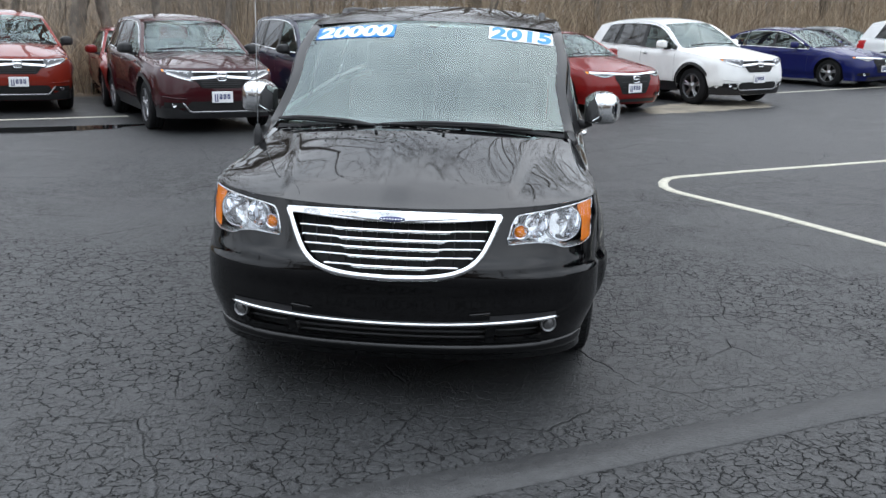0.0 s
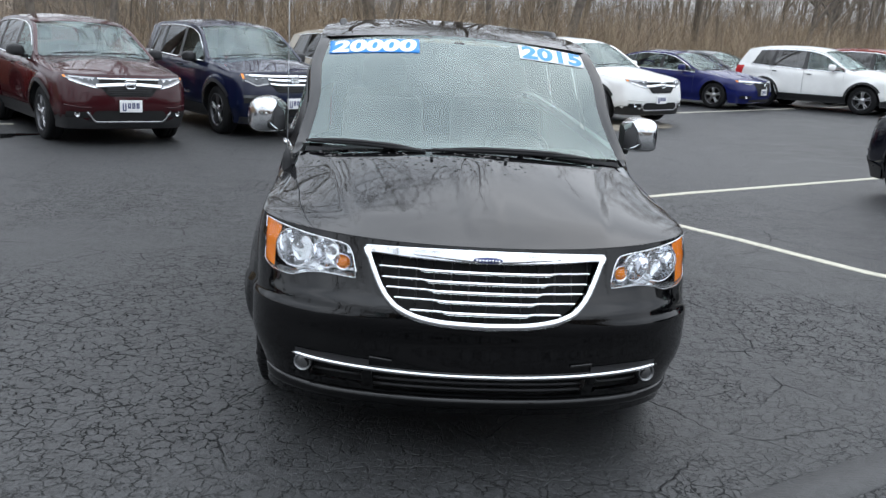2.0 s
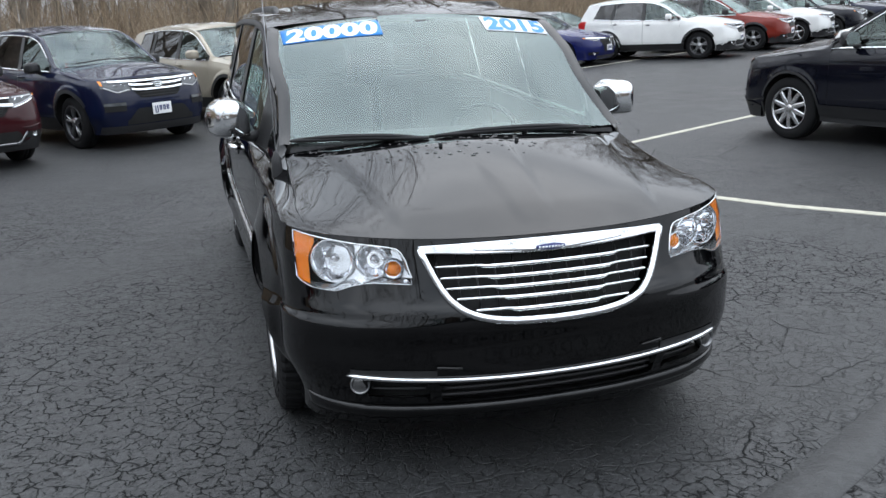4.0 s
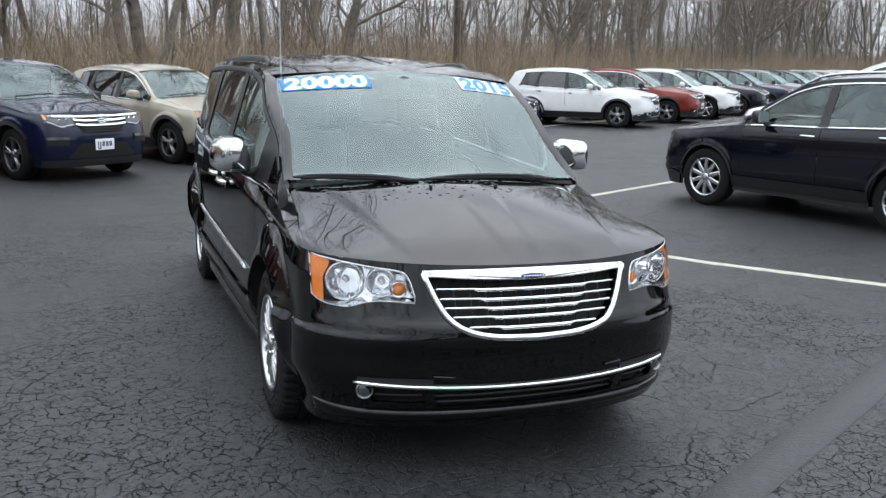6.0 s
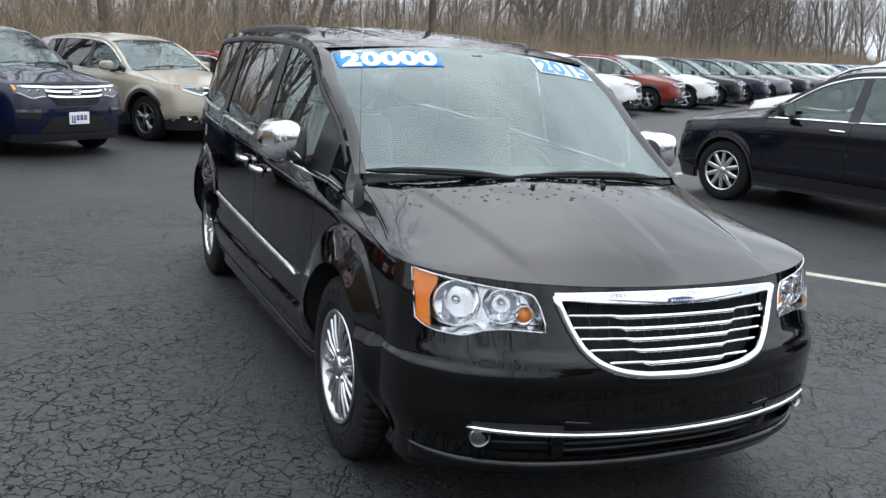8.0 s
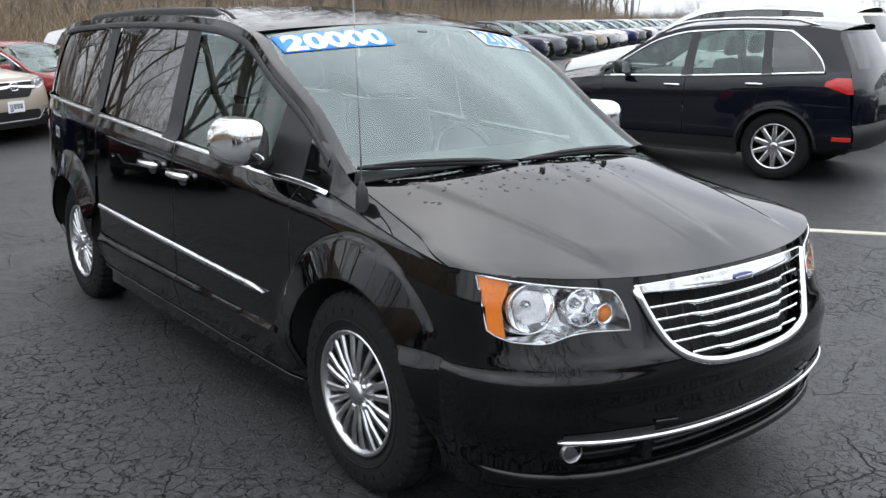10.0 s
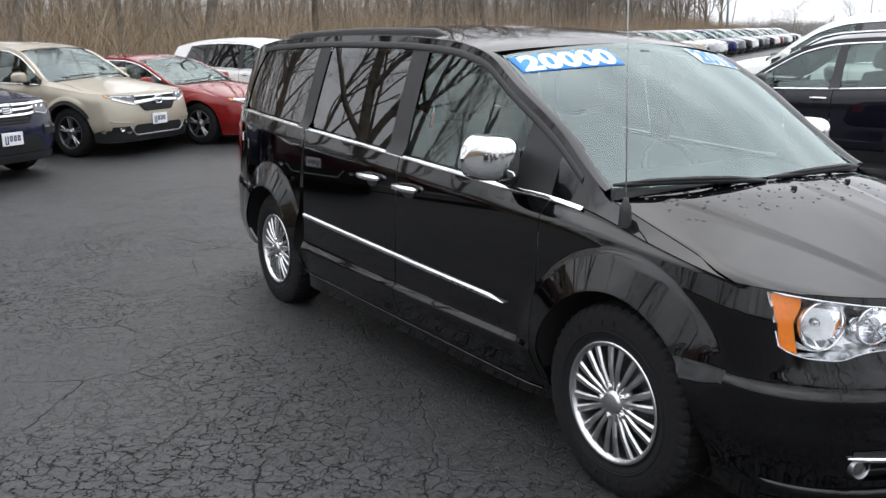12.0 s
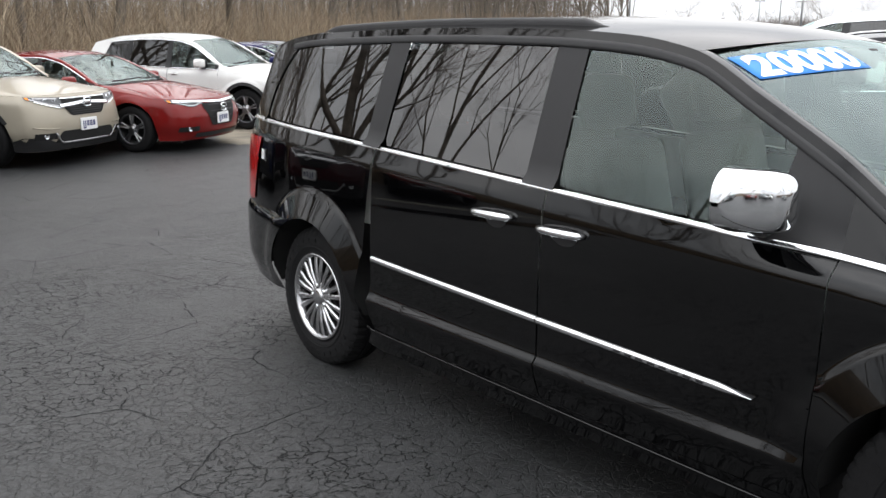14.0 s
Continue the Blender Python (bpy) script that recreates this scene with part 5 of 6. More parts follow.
ROGUE = dict(marker=0.13, clad_w=0.028, flare=0.010, flare_w=0.06, arch=0.405, tail_z=(0.93, 1.09), rear_bow=1.7, L=4.36, yr=3.47, tail=[(0.2, 4.16), (0.6, 4.22), (0.9, 4.21), (1.15, 4.15), (1.4, 4.03), (1.6, 3.92)], yd=3.98, door=(1.42, 2.44, 3.34),
             panes=[(1.50, 2.38, 1.52, 2.41, M_SIDEGLASS), (2.50, 3.27, 2.50, 3.22, M_SIDEGLASS), (3.38, 3.90, 3.30, 3.50, M_PRIVACY)])


def spec_sedan(**k):
    s = dict(
        L=4.88, sill=0.26, R=0.335, arch=0.385, yf=0.95, yr=3.78, chin=0.17, seam_y=0.56, seam_z=0.58, tail_round=0.12,
        plan=[(0.2, 0.82), (0.56, 0.885), (0.95, 0.915), (1.8, 0.925), (3.4, 0.925), (4.1, 0.90), (4.6, 0.83), (4.9, 0.74)],
        shoulder=[(0.3, 0.74), (0.56, 0.77), (1.0, 0.85), (1.5, 0.90), (2.5, 0.925), (4.8, 0.99)],
        roofline=[(1.2, 0.88), (1.5, 0.955), (1.9, 1.15), (2.3, 1.315), (2.65, 1.375), (3.1, 1.38), (3.6, 1.32), (4.1, 1.18), (4.5, 1.06)],
        nose=[(0.12, 0.16), (0.22, 0.06), (0.35, 0.01), (0.5, 0.0), (0.62, 0.02), (0.74, 0.08), (0.9, 0.2)],
        tail=[(0.2, 4.66), (0.6, 4.74), (0.95, 4.72), (1.02, 4.60), (1.10, 4.45)],
        square=(2.7, 2.2), hood=(0.09, 0.75), hood_x=0.72, hood_yr=1.38, cowl=(1.18, 0.975), ya=1.5, yh=2.35, yd=4.45,
        bulge=(0.20, 0.10), crown=0.06, lean=0.42, door=(1.55, 2.62, 3.55), slant=1.0, mirror=(1.88, 1.00),
        panes=[(1.62, 2.55, 1.64, 2.58, M_SIDEGLASS), (2.66, 3.45, 2.66, 3.42, M_SIDEGLASS), (3.52, 3.95, 3.48, 3.80, M_SIDEGLASS)],
        flare=0.025, header=0.045,
    )
    s.update(k)
    return s


def parked_car(kind, m, P, label, wheel_metal=None, has_plate=True, detail=1.0, cladding=None, spokes=5, extra=None, chrome=True):
    s = (spec_sedan if kind == "sedan" else spec_suv)(**(extra or {}))
    S = Shape(s)
    sed = kind == "sedan"
    car = thing("sedan" if sed else "suv", m, label, "car", "parked cars")
    clad = cladding if cladding is not None else (None if sed else M_TRIM)
    if clad:
        s["rocker_mat"] = clad
        s["bumper_mat"] = clad
    body_panels(S, car, P, M_TRIM, (M_DASH, M_LINER), detail)
    wm = wheel_metal or M_ALLOY_FACE
    near_wheels = detail > 0.65
    wx = S.plan(2.0) - 0.02
    for x, y in ((-wx, s["yf"]), (wx, s["yf"]), (-wx, s["yr"]), (wx, s["yr"])):
        wheel(car, x, y, s["R"], s["R"] * 0.665, spokes, wm, n=30, twin=spokes == 5 and near_wheels, dark=M_ALLOY_DARK if wm is M_ALLOY_FACE else None)
    if detail > 0.5:
        seats(S, car, M_DASH, (s["door"][0] + 0.9,), False)
    # lamps, grille, lower intake
    hz = s["hood"][1]
    xo = S.W(s["seam_y"], hz) - 0.03
    pilot = "bars" in s
    if sed:
        top = lambda x: hz - 0.012 - 0.02 * (1 - abs(x)) + 0.03 * abs(x)
        g0, g1, gw = 0.36, hz - 0.06, 0.40
        lowz = lambda x: top(x) - lerp(0.050, 0.095, smooth01((abs(x) - gw + 0.02) / 0.20)) + 0.055 * smooth01((abs(x) - xo + 0.22) / 0.22)
    elif pilot:
        top = lambda x: hz - 0.045 + 0.030 * max(0, abs(x) - 0.3)
        g0, g1, gw = 0.70, hz - 0.030, 0.43
        lowz = lambda x: top(x) - lerp(0.150, 0.185, smooth01((abs(x) - gw) / 0.2)) + 0.075 * smooth01((abs(x) - xo + 0.20) / 0.20)
    else:
        top = lambda x: hz - 0.040 + 0.055 * max(0, abs(x) - 0.3)
        g0, g1, gw = 0.655, hz - 0.040, 0.41
        lowz = lambda x: top(x) - lerp(0.128, 0.030, min(max((abs(x) - gw) / (xo - gw), 0), 1) ** 1.5)
    near = detail > 0.65
    for sg in (-1, 1):
        a, b = sorted((sg * (gw - 0.02), sg * xo))
        h = part("headlight", on_nose(S, a, b, lowz, top, 0.012, 14, 5), M_LAMPGLASS, car, "clear headlight")
        if near:
            a, b = sorted((sg * (gw + 0.0), sg * (xo - 0.03)))
            part("lamp_strip", on_nose(S, a, b, lambda x: lowz(x) + 0.010, lambda x: lowz(x) + 0.022, 0.017, 12, 2), M_ALLOY_FACE, h)
            a, b = sorted((sg * (gw + 0.03), sg * (xo - 0.06)))
            part("lamp_strip", on_nose(S, a, b, lambda x: top(x) - 0.022, lambda x: top(x) - 0.010, 0.017, 12, 2), M_ALLOY_FACE, h)
            for q, rr in ((0.22, 0.030), (0.50, 0.027)):
                p = S.at_x(sg * lerp(gw, xo, q), (top(lerp(gw, xo, q)) + lowz(lerp(gw, xo, q))) / 2)
                part("lamp_bowl", lathe(bmesh.new(), [(-0.02, rr), (0.012, rr), (0.006, rr * 0.8), (-0.01, 0.0)], 18, Matrix.Translation(p) @ Matrix.Rotation(radians(-90 + sg * 25), 4, "Z")), M_REFLECTOR, h)
        a, b = sorted((sg * (xo - s.get("marker", 0.032)), sg * (xo - 0.008)))
        part("side_marker", on_nose(S, a, b, lambda x: max(lowz(x) + 0.004, top(x) - 0.07), lambda x: top(x) - 0.006, 0.016, 3, 3), M_AMBER, h)
        a, b = sorted((sg * 0.52, sg * 0.78))
        fz = (0.54, 0.66) if pilot else (0.30, 0.37) if sed else (0.375, 0.455)
        fh = part("fog_housing", on_nose(S, a, b, lambda x: fz[0], lambda x: fz[1], 0.012, 10, 3), M_DARK, car)
        if pilot:
            part("fog_brow", on_nose(S, a, b, lambda x: fz[1] - 0.042, lambda x: fz[1] - 0.004, 0.020, 10, 2), M_LAMPGLASS, fh)
        elif near:
            p = S.at_x(sg * 0.66, sum(fz) / 2)
            part("fog_lamp", lathe(bmesh.new(), [(-0.02, 0.032), (0.018, 0.032), (0.014, 0.026), (0.016, 0.0)], 16, Matrix.Translation(p) @ Matrix.Rotation(radians(-90 + sg * 20), 4, "Z")), M_REFLECTOR, fh)
        mirror(S, car, sg, P if sed else (P if P in (P_WHITE, P_TAN) else M_TRIM), M_TRIM, 0.95)
        if near:
            hd = s["header"]
            y0, y1 = s["panes"][0][2] + 0.1, s["panes"][-1][3]
            part("window_trim", strip_on_side(S, sg, lambda u: (lerp(y0, y1, u), S.G(lerp(y0, y1, u)) - hd + 0.004), 0.008, 0.006, 30), M_CHROME if chrome else M_GLOSSTRIM, car)
        for yy in (s["door"][1] - 0.14, s["door"][2] - 0.12):
            door_handle(S, car, sg, yy, S.T(yy) - 0.10, M_CHROME if "marker" in s else P)
        part("belt_moulding", strip_on_side(S, sg, lambda u: (lerp(s["door"][0], s["panes"][-1][1], u), S.T(lerp(s["door"][0], s["panes"][-1][1], u))), 0.009, 0.006, 24), M_CHROME, car)
        if clad:
            for yc, nm in ((s["yf"], "arch_cladding"), (s["yr"], "arch_cladding")):
                reach = math.acos((s["seam_y"] + 0.01 - yc) / (s["arch"] + s.get("clad_w", 0.055))) if yc == s["yf"] else math.pi
                bm = patch(lambda u, v: (lambda r, a: (sg * (S.W(yc + r * math.cos(a), s["R"] + r * math.sin(a)) + 0.012), yc + r * math.cos(a), s["R"] + r * math.sin(a)))(s["arch"] + s.get("clad_w", 0.055) * v, reach * (1 - u)), 20, 2, flip=(sg < 0))
                part(nm, bm, clad, car)
            def corner_clad(u, v):
                z = lerp(s["chin"] + 0.01, 0.405, v)
                y = lerp(s["seam_y"] - 0.01, max(S.arch_y(s["yf"], z, -1), s["seam_y"] + 0.01), u)
                return (sg * (S.W(y, z) + 0.010), y, z)
            part("corner_cladding", patch(corner_clad, 5, 5, flip=(sg < 0)), clad, car)
            part("sill_cladding", side_panel(S, sg, lambda u: (lerp(s["yf"] + s["arch"], s["yr"] - s["arch"], u), s["sill"] - 0.02), lambda u: (lerp(s["yf"] + s["arch"], s["yr"] - s["arch"], u), s["sill"] + 0.10), 10, 3), clad, car).location.x = sg * 0.012
        if "marker" in s:
            # closed end of the bright window surround, and the roof rail
            pn = s["panes"][-1]
            part("window_trim", strip_on_side(S, sg, lambda u: (lerp(pn[1], pn[3], u ** s["rear_bow"]), lerp(S.T(pn[1]), S.G(pn[3]) - s["header"], u)), 0.012, 0.008, 12), M_CHROME, car)
            pts = []
            for k in range(17):
                y = lerp(1.95, 3.75, k / 16)
                pts.append((sg * (S.W(y, S.G(y)) - 0.07), y, S.G(y) + 0.012 + 0.045 * smooth01(k / 2) * smooth01((16 - k) / 2)))
            part("roof_rail", tube(bmesh.new(), pts, 0.016, 8), M_ALLOY, car, "silver roof rail")
            part("rear_reflector", patch(lambda u, v: (lambda z: (lambda y: (sg * (S.W(y, z) + 0.030), y, z))(lerp(S.tail(z) - 0.16, S.tail(z) + 0.02, u)))(lerp(0.46, 0.505, v)), 5, 2, flip=(sg < 0)), M_RED, car, "low red reflector")
        # tail lamp
        z0, z1 = s.get("tail_z", (0.70, 0.86) if sed else (0.86, 1.10))
        part("tail_light", patch(lambda u, v: (lambda z: (lambda y: (sg * (S.W(y, z) + 0.006), y, z))(lerp(S.tail(z) - (0.22 if "marker" not in s else 0.05 + 0.26 * (1 - abs(2 * v - 1.2) / 1.2)), S.tail(z), u)))(lerp(z0, z1, v)), 5, 4, flip=(sg > 0)), M_RED, car)
    gr = part("grille", on_nose(S, -gw, gw, lambda x: g0 + (g1 - g0) * (0.75 if sed else 0.55) * smooth01((abs(x) / gw - 0.62) / 0.38), lambda x: g1, 0.008, 30, 8), M_DARK, car)
    if near:
        for k in range(4):
            z = lerp(g0 + 0.02, g1 - (0.03 if sed else 0.13), k / 3)
            wd = gw * lerp(0.64, 0.74, k / 3)
            part("grille_slat", on_nose(S, -wd, wd, lambda x: z, lambda x: z + 0.010, 0.016, 16, 1), M_GLOSSTRIM, gr)
    if sed:
        part("grille_bar", on_nose(S, -xo + 0.05, xo - 0.05, lambda x: top(x) - 0.030, lambda x: top(x) - 0.002, 0.026, 28, 2), M_CHROME, gr)
        part("intake", on_nose(S, -0.55, 0.55, 0.21, 0.27, 0.012, 16, 2), M_TRIM, car)
    elif pilot:
        # three bright bars, the top one running out over the lamps
        part("grille_bar", thicken(on_nose(S, -xo + 0.10, xo - 0.10, lambda x: top(x) - 0.034, lambda x: top(x) - 0.004, 0.030, 40, 3), 0.015), M_CHROME, gr)
        for k, dz in enumerate(s["bars"]):
            wd = gw - 0.01 - 0.02 * k
            part("grille_bar", thicken(on_nose(S, -wd, wd, lambda x: g1 - dz - 0.018 + 0.02 * (x / wd) ** 4, lambda x: g1 - dz + 0.012 + 0.02 * (x / wd) ** 4, 0.030, 24, 3), 0.015), M_CHROME, gr)
        part("intake", on_nose(S, -0.52, 0.52, lambda x: 0.34, lambda x: 0.56 - 0.16 * smooth01((abs(x) - 0.34) / 0.18), 0.010, 24, 4), M_DARK, car)
        part("chin_guard", on_nose(S, -0.80, 0.80, 0.225, 0.33, 0.010, 24, 3), clad or M_TRIM, car)
    else:
        # a bright wing that dips from the badge to the foot of each lamp
        wing = lambda x: -0.030 * min(abs(x) / gw, 1.0)
        part("grille_wing", thicken(on_nose(S, -gw - 0.02, gw + 0.02, lambda x: g1 - 0.094 + wing(x), lambda x: g1 - 0.052 + wing(x) * 0.9, 0.030, 40, 3), 0.015), M_CHROME, gr)
        part("grille_bar", on_nose(S, -gw + 0.01, gw - 0.01, lambda x: g1 - 0.014, lambda x: g1 - 0.002, 0.022, 24, 2), M_CHROME, gr)
        for sg in (-1, 1):
            a, b = sorted((sg * gw, sg * (xo - 0.06)))
            part("lamp_underline", on_nose(S, a, b, lambda x: lowz(x) - 0.010, lambda x: lowz(x) + 0.004, 0.020, 14, 2), M_CHROME, gr)
            # pressed crease over the fog lamp
            a, b = sorted((sg * 0.50, sg * 0.80))
            part("bumper_crease", thicken(on_nose(S, a, b, lambda x: 0.50 + 0.14 * max(0, abs(x) - 0.62), lambda x: 0.515 + 0.16 * max(0, abs(x) - 0.62), 0.008, 10, 2), 0.006), P, car)
        part("intake", on_nose(S, -0.54, 0.54, lambda x: 0.325, lambda x: 0.47 - 0.13 * smooth01((abs(x) - 0.44) / 0.10), 0.012, 28, 4), M_DARK, car)
        part("chin_guard", on_nose(S, -0.84, 0.84, lambda x: 0.225, lambda x: 0.33 + 0.075 * smooth01((abs(x) - 0.5) / 0.2), 0.010, 40, 4), clad or M_TRIM, car)
        part("skid_strip", thicken(on_nose(S, -0.55, 0.55, lambda x: 0.305 + 0.12 * smooth01((abs(x) - 0.44) / 0.11), lambda x: 0.328 + 0.13 * smooth01((abs(x) - 0.44) / 0.11), 0.026, 28, 2), 0.01), M_ALLOY_FACE, car)
    bm = bmesh.new()
    p = S.at_x(0, g1 - 0.06)
    ring = [(0.066 * math.copysign(abs(math.cos(a)) ** 0.5, math.cos(a)), p.y - 0.062, g1 - 0.075 + 0.055 * math.copysign(abs(math.sin(a)) ** 0.5, math.sin(a))) for a in [2 * math.pi * k / 24 for k in range(25)]]
    tube(bm, ring, 0.010, 6)
    box(bm, (-0.048, p.y - 0.066, g1 - 0.086), (0.048, p.y - 0.03, g1 - 0.064), 0.004)
    part("badge", bm, M_CHROME, gr)
    if has_plate:
        plate(S, car, 0.53 if not sed else 0.46)
    if near:
        for x0, x1 in ((-0.62, -0.05), (0.0, 0.6)):
            pts = [S.screen(lerp(x0, x1, t) / 0.8, 0.02 + 0.05 * t) + Vector((0, -0.02, 0.025)) for t in (0, 0.25, 0.5, 0.75, 1)]
            part("wiper", tube(bmesh.new(), pts, 0.010, 5), M_TRIM, car)
    return car


def front_wheel_at(x, y, turn, kind="suv", side=-1):
    """The pose of a car whose front right (or left: side 1) tyre touches the lot at x, y."""
    s = spec_sedan() if kind == "sedan" else spec_suv()
    o = Matrix.Rotation(radians(turn), 3, "Z") @ Vector((side * 0.87, s["yf"], 0))
    return on_lot(x - o.x, y - o.y, turn)


painted_line("stall_line", [(6.6, -1.2), (4.35, 2.06), (3.39, 3.33), (2.83, 4.33), (2.25, 5.2), (2.13, 5.42), (2.09, 5.62), (2.12, 5.86), (2.2, 6.08), (2.36, 6.22), (3.2, 6.66), (6.3, 8.15), (9.5, 9.7)], 0.10, "worn white painted island outline on the asphalt")
painted_line("row_line", [(5.2, 16.75), (7.7, 18.35), (9.9, 19.75), (14.0, 22.3)], 0.10, "white painted line at the heads of the parking stalls")
painted_line("stall_line_far", [(-9.4, 8.05), (-7.4, 9.68), (-5.9, 10.9)], 0.10, "white painted line beside a puddle")
painted_line("pavement_strip", [(-0.6, -1.05), (0.42, -0.57), (1.42, -0.04), (2.75, 0.66), (4.2, 1.35)], 0.20, "smooth grey sealed strip across the asphalt", M_SEALED, "pavement")


def puddle(cx, cy, rx, ry, turn, seed):
    bm = bmesh.new()
    ring = []
    for k in range(48):
        a = 2 * math.pi * k / 48
        r = 1 + 0.28 * noise.noise(Vector((math.cos(a) * 1.6, math.sin(a) * 1.6, seed)))
        d = Matrix.Rotation(radians(turn), 3, "Z") @ Vector((rx * r * math.cos(a), ry * r * math.sin(a), 0))
        ring.append(bm.verts.new((cx + d.x, cy + d.y, gz(cx + d.x, cy + d.y) + 0.005)))
    bm.faces.new(ring)
    return tagged(part("puddle", bm, M_WATER), "shallow still puddle on the asphalt", "puddle", kind="structure")


puddle(-6.7, 8.35, 2.1, 0.36, 40, 2.0)


def dry_patch(pts, seed):
    bm = bmesh.new()
    rng = random.Random(seed)
    edge = []
    for (x0, y0), (x1, y1) in zip(pts, pts[1:] + pts[:1]):
        for k in range(9):
            edge.append((lerp(x0, x1, k / 9) + rng.uniform(-0.09, 0.09), lerp(y0, y1, k / 9) + rng.uniform(-0.09, 0.09)))
    bm.faces.new([bm.verts.new((x, y, gz(x, y) + 0.004)) for x, y in edge])
    return tagged(part("pavement_patch", bm, M_DRYPATCH), "pale dry gravelly patch on the asphalt", "pavement", kind="structure")


dry_patch([(3.1, 12.75), (4.2, 13.3), (5.45, 14.15), (5.7, 14.9), (5.2, 15.6), (4.2, 15.2), (3.3, 14.2), (2.9, 13.3)], 1)

parked_car("suv", front_wheel_at(-4.87, 9.29, 34), P_MAROON, "maroon compact suv with white dealer plate", spokes=5)
parked_car("suv", front_wheel_at(-7.34, 11.82, 34, "suv", 1), P_ORANGE, "copper-red compact suv with white dealer plate")
parked_car("sedan", front_wheel_at(-6.98, 12.45, 29.6, "sedan"), P_RED, "red sedan parked behind a maroon suv", has_plate=False)
parked_car("suv", front_wheel_at(-2.83, 11.0, 33), P_NAVY, "navy mid-size suv with chrome grille", extra=PILOT)
parked_car("suv", front_wheel_at(-0.57, 12.74, 31), P_TAN, "champagne compact suv with black cladding")
parked_car("sedan", front_wheel_at(1.46, 13.05, 33, "sedan"), P_RED, "red sedan with dark multi-spoke wheels")
parked_car("suv", front_wheel_at(4.1, 14.7, 32), P_WHITE, "white compact suv with dark wheels")
parked_car("sedan", front_wheel_at(8.43, 19.7, 40, "sedan"), P_BLUE, "bright blue sedan with dark wheels")
parked_car("sedan", front_wheel_at(10.4, 22.3, 40, "sedan"), P_GREY, "grey sedan beside a blue one", detail=0.6)
parked_car("suv", front_wheel_at(5.52, 6.2, 193.5, "suv", 1), P_ROGUE, "black compact suv with silver wheels", wheel_metal=M_ALLOY, has_plate=False, spokes=10, extra=ROGUE)
# the row goes on along the woods
far = [parked_car("suv", front_wheel_at(12.1, 19.0, 42), P_WHITE, "white compact suv in the long row", detail=0.66),
       parked_car("suv", front_wheel_at(14.8, 20.5, 41), P_ORANGE, "copper-red compact suv in the long row", detail=0.66),
       parked_car("suv", front_wheel_at(17.4, 22.0, 41), P_WHITE, "white suv with chrome grille in the long row", wheel_metal=M_ALLOY, detail=0.6),
       parked_car("suv", front_wheel_at(20.0, 23.6, 41), P_ROGUE, "black suv in the long row", detail=0.6),
       parked_car("suv", front_wheel_at(22.7, 25.2, 41), P_NAVY, "dark navy suv in the long row", detail=0.5),
       parked_car("suv", front_wheel_at(25.4, 26.8, 41), P_GREY, "grey suv in the long row", detail=0.5)]
far += [parked_car("suv", front_wheel_at(33.5, 31.6, 42), P_TAN, "cream suv in the long row", detail=0.5),
        parked_car("suv", front_wheel_at(36.3, 33.2, 41), P_SILVER, "silver suv in the long row", detail=0.5),
        parked_car("suv", front_wheel_at(41.8, 36.4, 41), P_BLUE, "blue suv in the long row", detail=0.5)]
def distant(src):
    """A far car from a near one: the same shapes, gathered into a few parts by material."""
    names = {"tyre_rubber": "tyre", "black_plastic_trim": "cladding", "privacy_glass": "rear_glass", "side_glass": "side_glass", "windscreen_glass": "windscreen", "lamp_lens_plastic": "headlight", "red_lens": "tail_light", "white_plate": "dealer_plate"}
    groups = {}
    bpy.context.view_layer.update()
    inv = src.matrix_world.inverted()
    stack = list(src.children)
    while stack:
        o = stack.pop()
        stack += list(o.children)
        if o.type != "MESH":
            continue
        m = o.data.materials[0]
        key = m if m.name in names or m.name.endswith("_paint") else M_ALLOY if m in (M_CHROME, M_ALLOY, M_ALLOY_FACE, M_REFLECTOR) else M_TRIM
        bm = groups.setdefault(key, bmesh.new())
        k = len(bm.verts)
        bm.from_mesh(o.data)
        bm.verts.ensure_lookup_table()
        q = inv @ o.matrix_world
        for v in bm.verts[k:]:
            v.co = q @ v.co
    t = thing("suv", src.matrix_world.copy(), src["label"], "car", "parked cars")
    for m, bm in groups.items():
        part(names.get(m.name, "bodywork" if m.name.endswith("_paint") else "alloy_trim"), bm, m, t)
    return t


DISTANT = {}


def far_copy(k, m):
    if k not in DISTANT:
        DISTANT[k] = distant(far[k])
        DISTANT[k].matrix_basis = m
        return DISTANT[k]
    return copy_thing(DISTANT[k], m)


order = [3, 5, None, None, 0, None, 5, 3, 0, 4, 5, 3, 0, 1, 5, 0, 3, 4, 0]
rngc = random.Random(4)
for i, k in enumerate(order):
    if k is None:
        continue
    a = 28.1 + 2.75 * i
    far_copy(k, front_wheel_at(a + rngc.uniform(-0.1, 0.1), 28.4 + 1.62 * i, 41 + rngc.uniform(-2, 2)))
# a second row, behind the black suv
lot = [(8.1, 7.9, 0, 193.5), (8.3, 1.6, 3, 193), (12.0, 4.6, 0, 193), (15.0, 4.0, 5, 193), (18.0, 3.4, 0, 193), (21.0, 2.8, 3, 193), (24, 2.2, 0, 193)]
for i, (x, y, k, turn) in enumerate(lot):
    m = front_wheel_at(x, y, turn, "suv", 1)
    if i == 0:
        copy_thing(far[k], m @ Matrix.Diagonal((1.06, 1.06, 1.15, 1)))
    else:
        (copy_thing if i < 3 else lambda o, q: far_copy(far.index(o), q))(far[k], m)
for i in range(8):
    far_copy((i * 4 + 6) % 9, front_wheel_at(27 + 2.9 * i, 7.5 + 1.75 * i, 41 + rngc.uniform(-2, 2)))
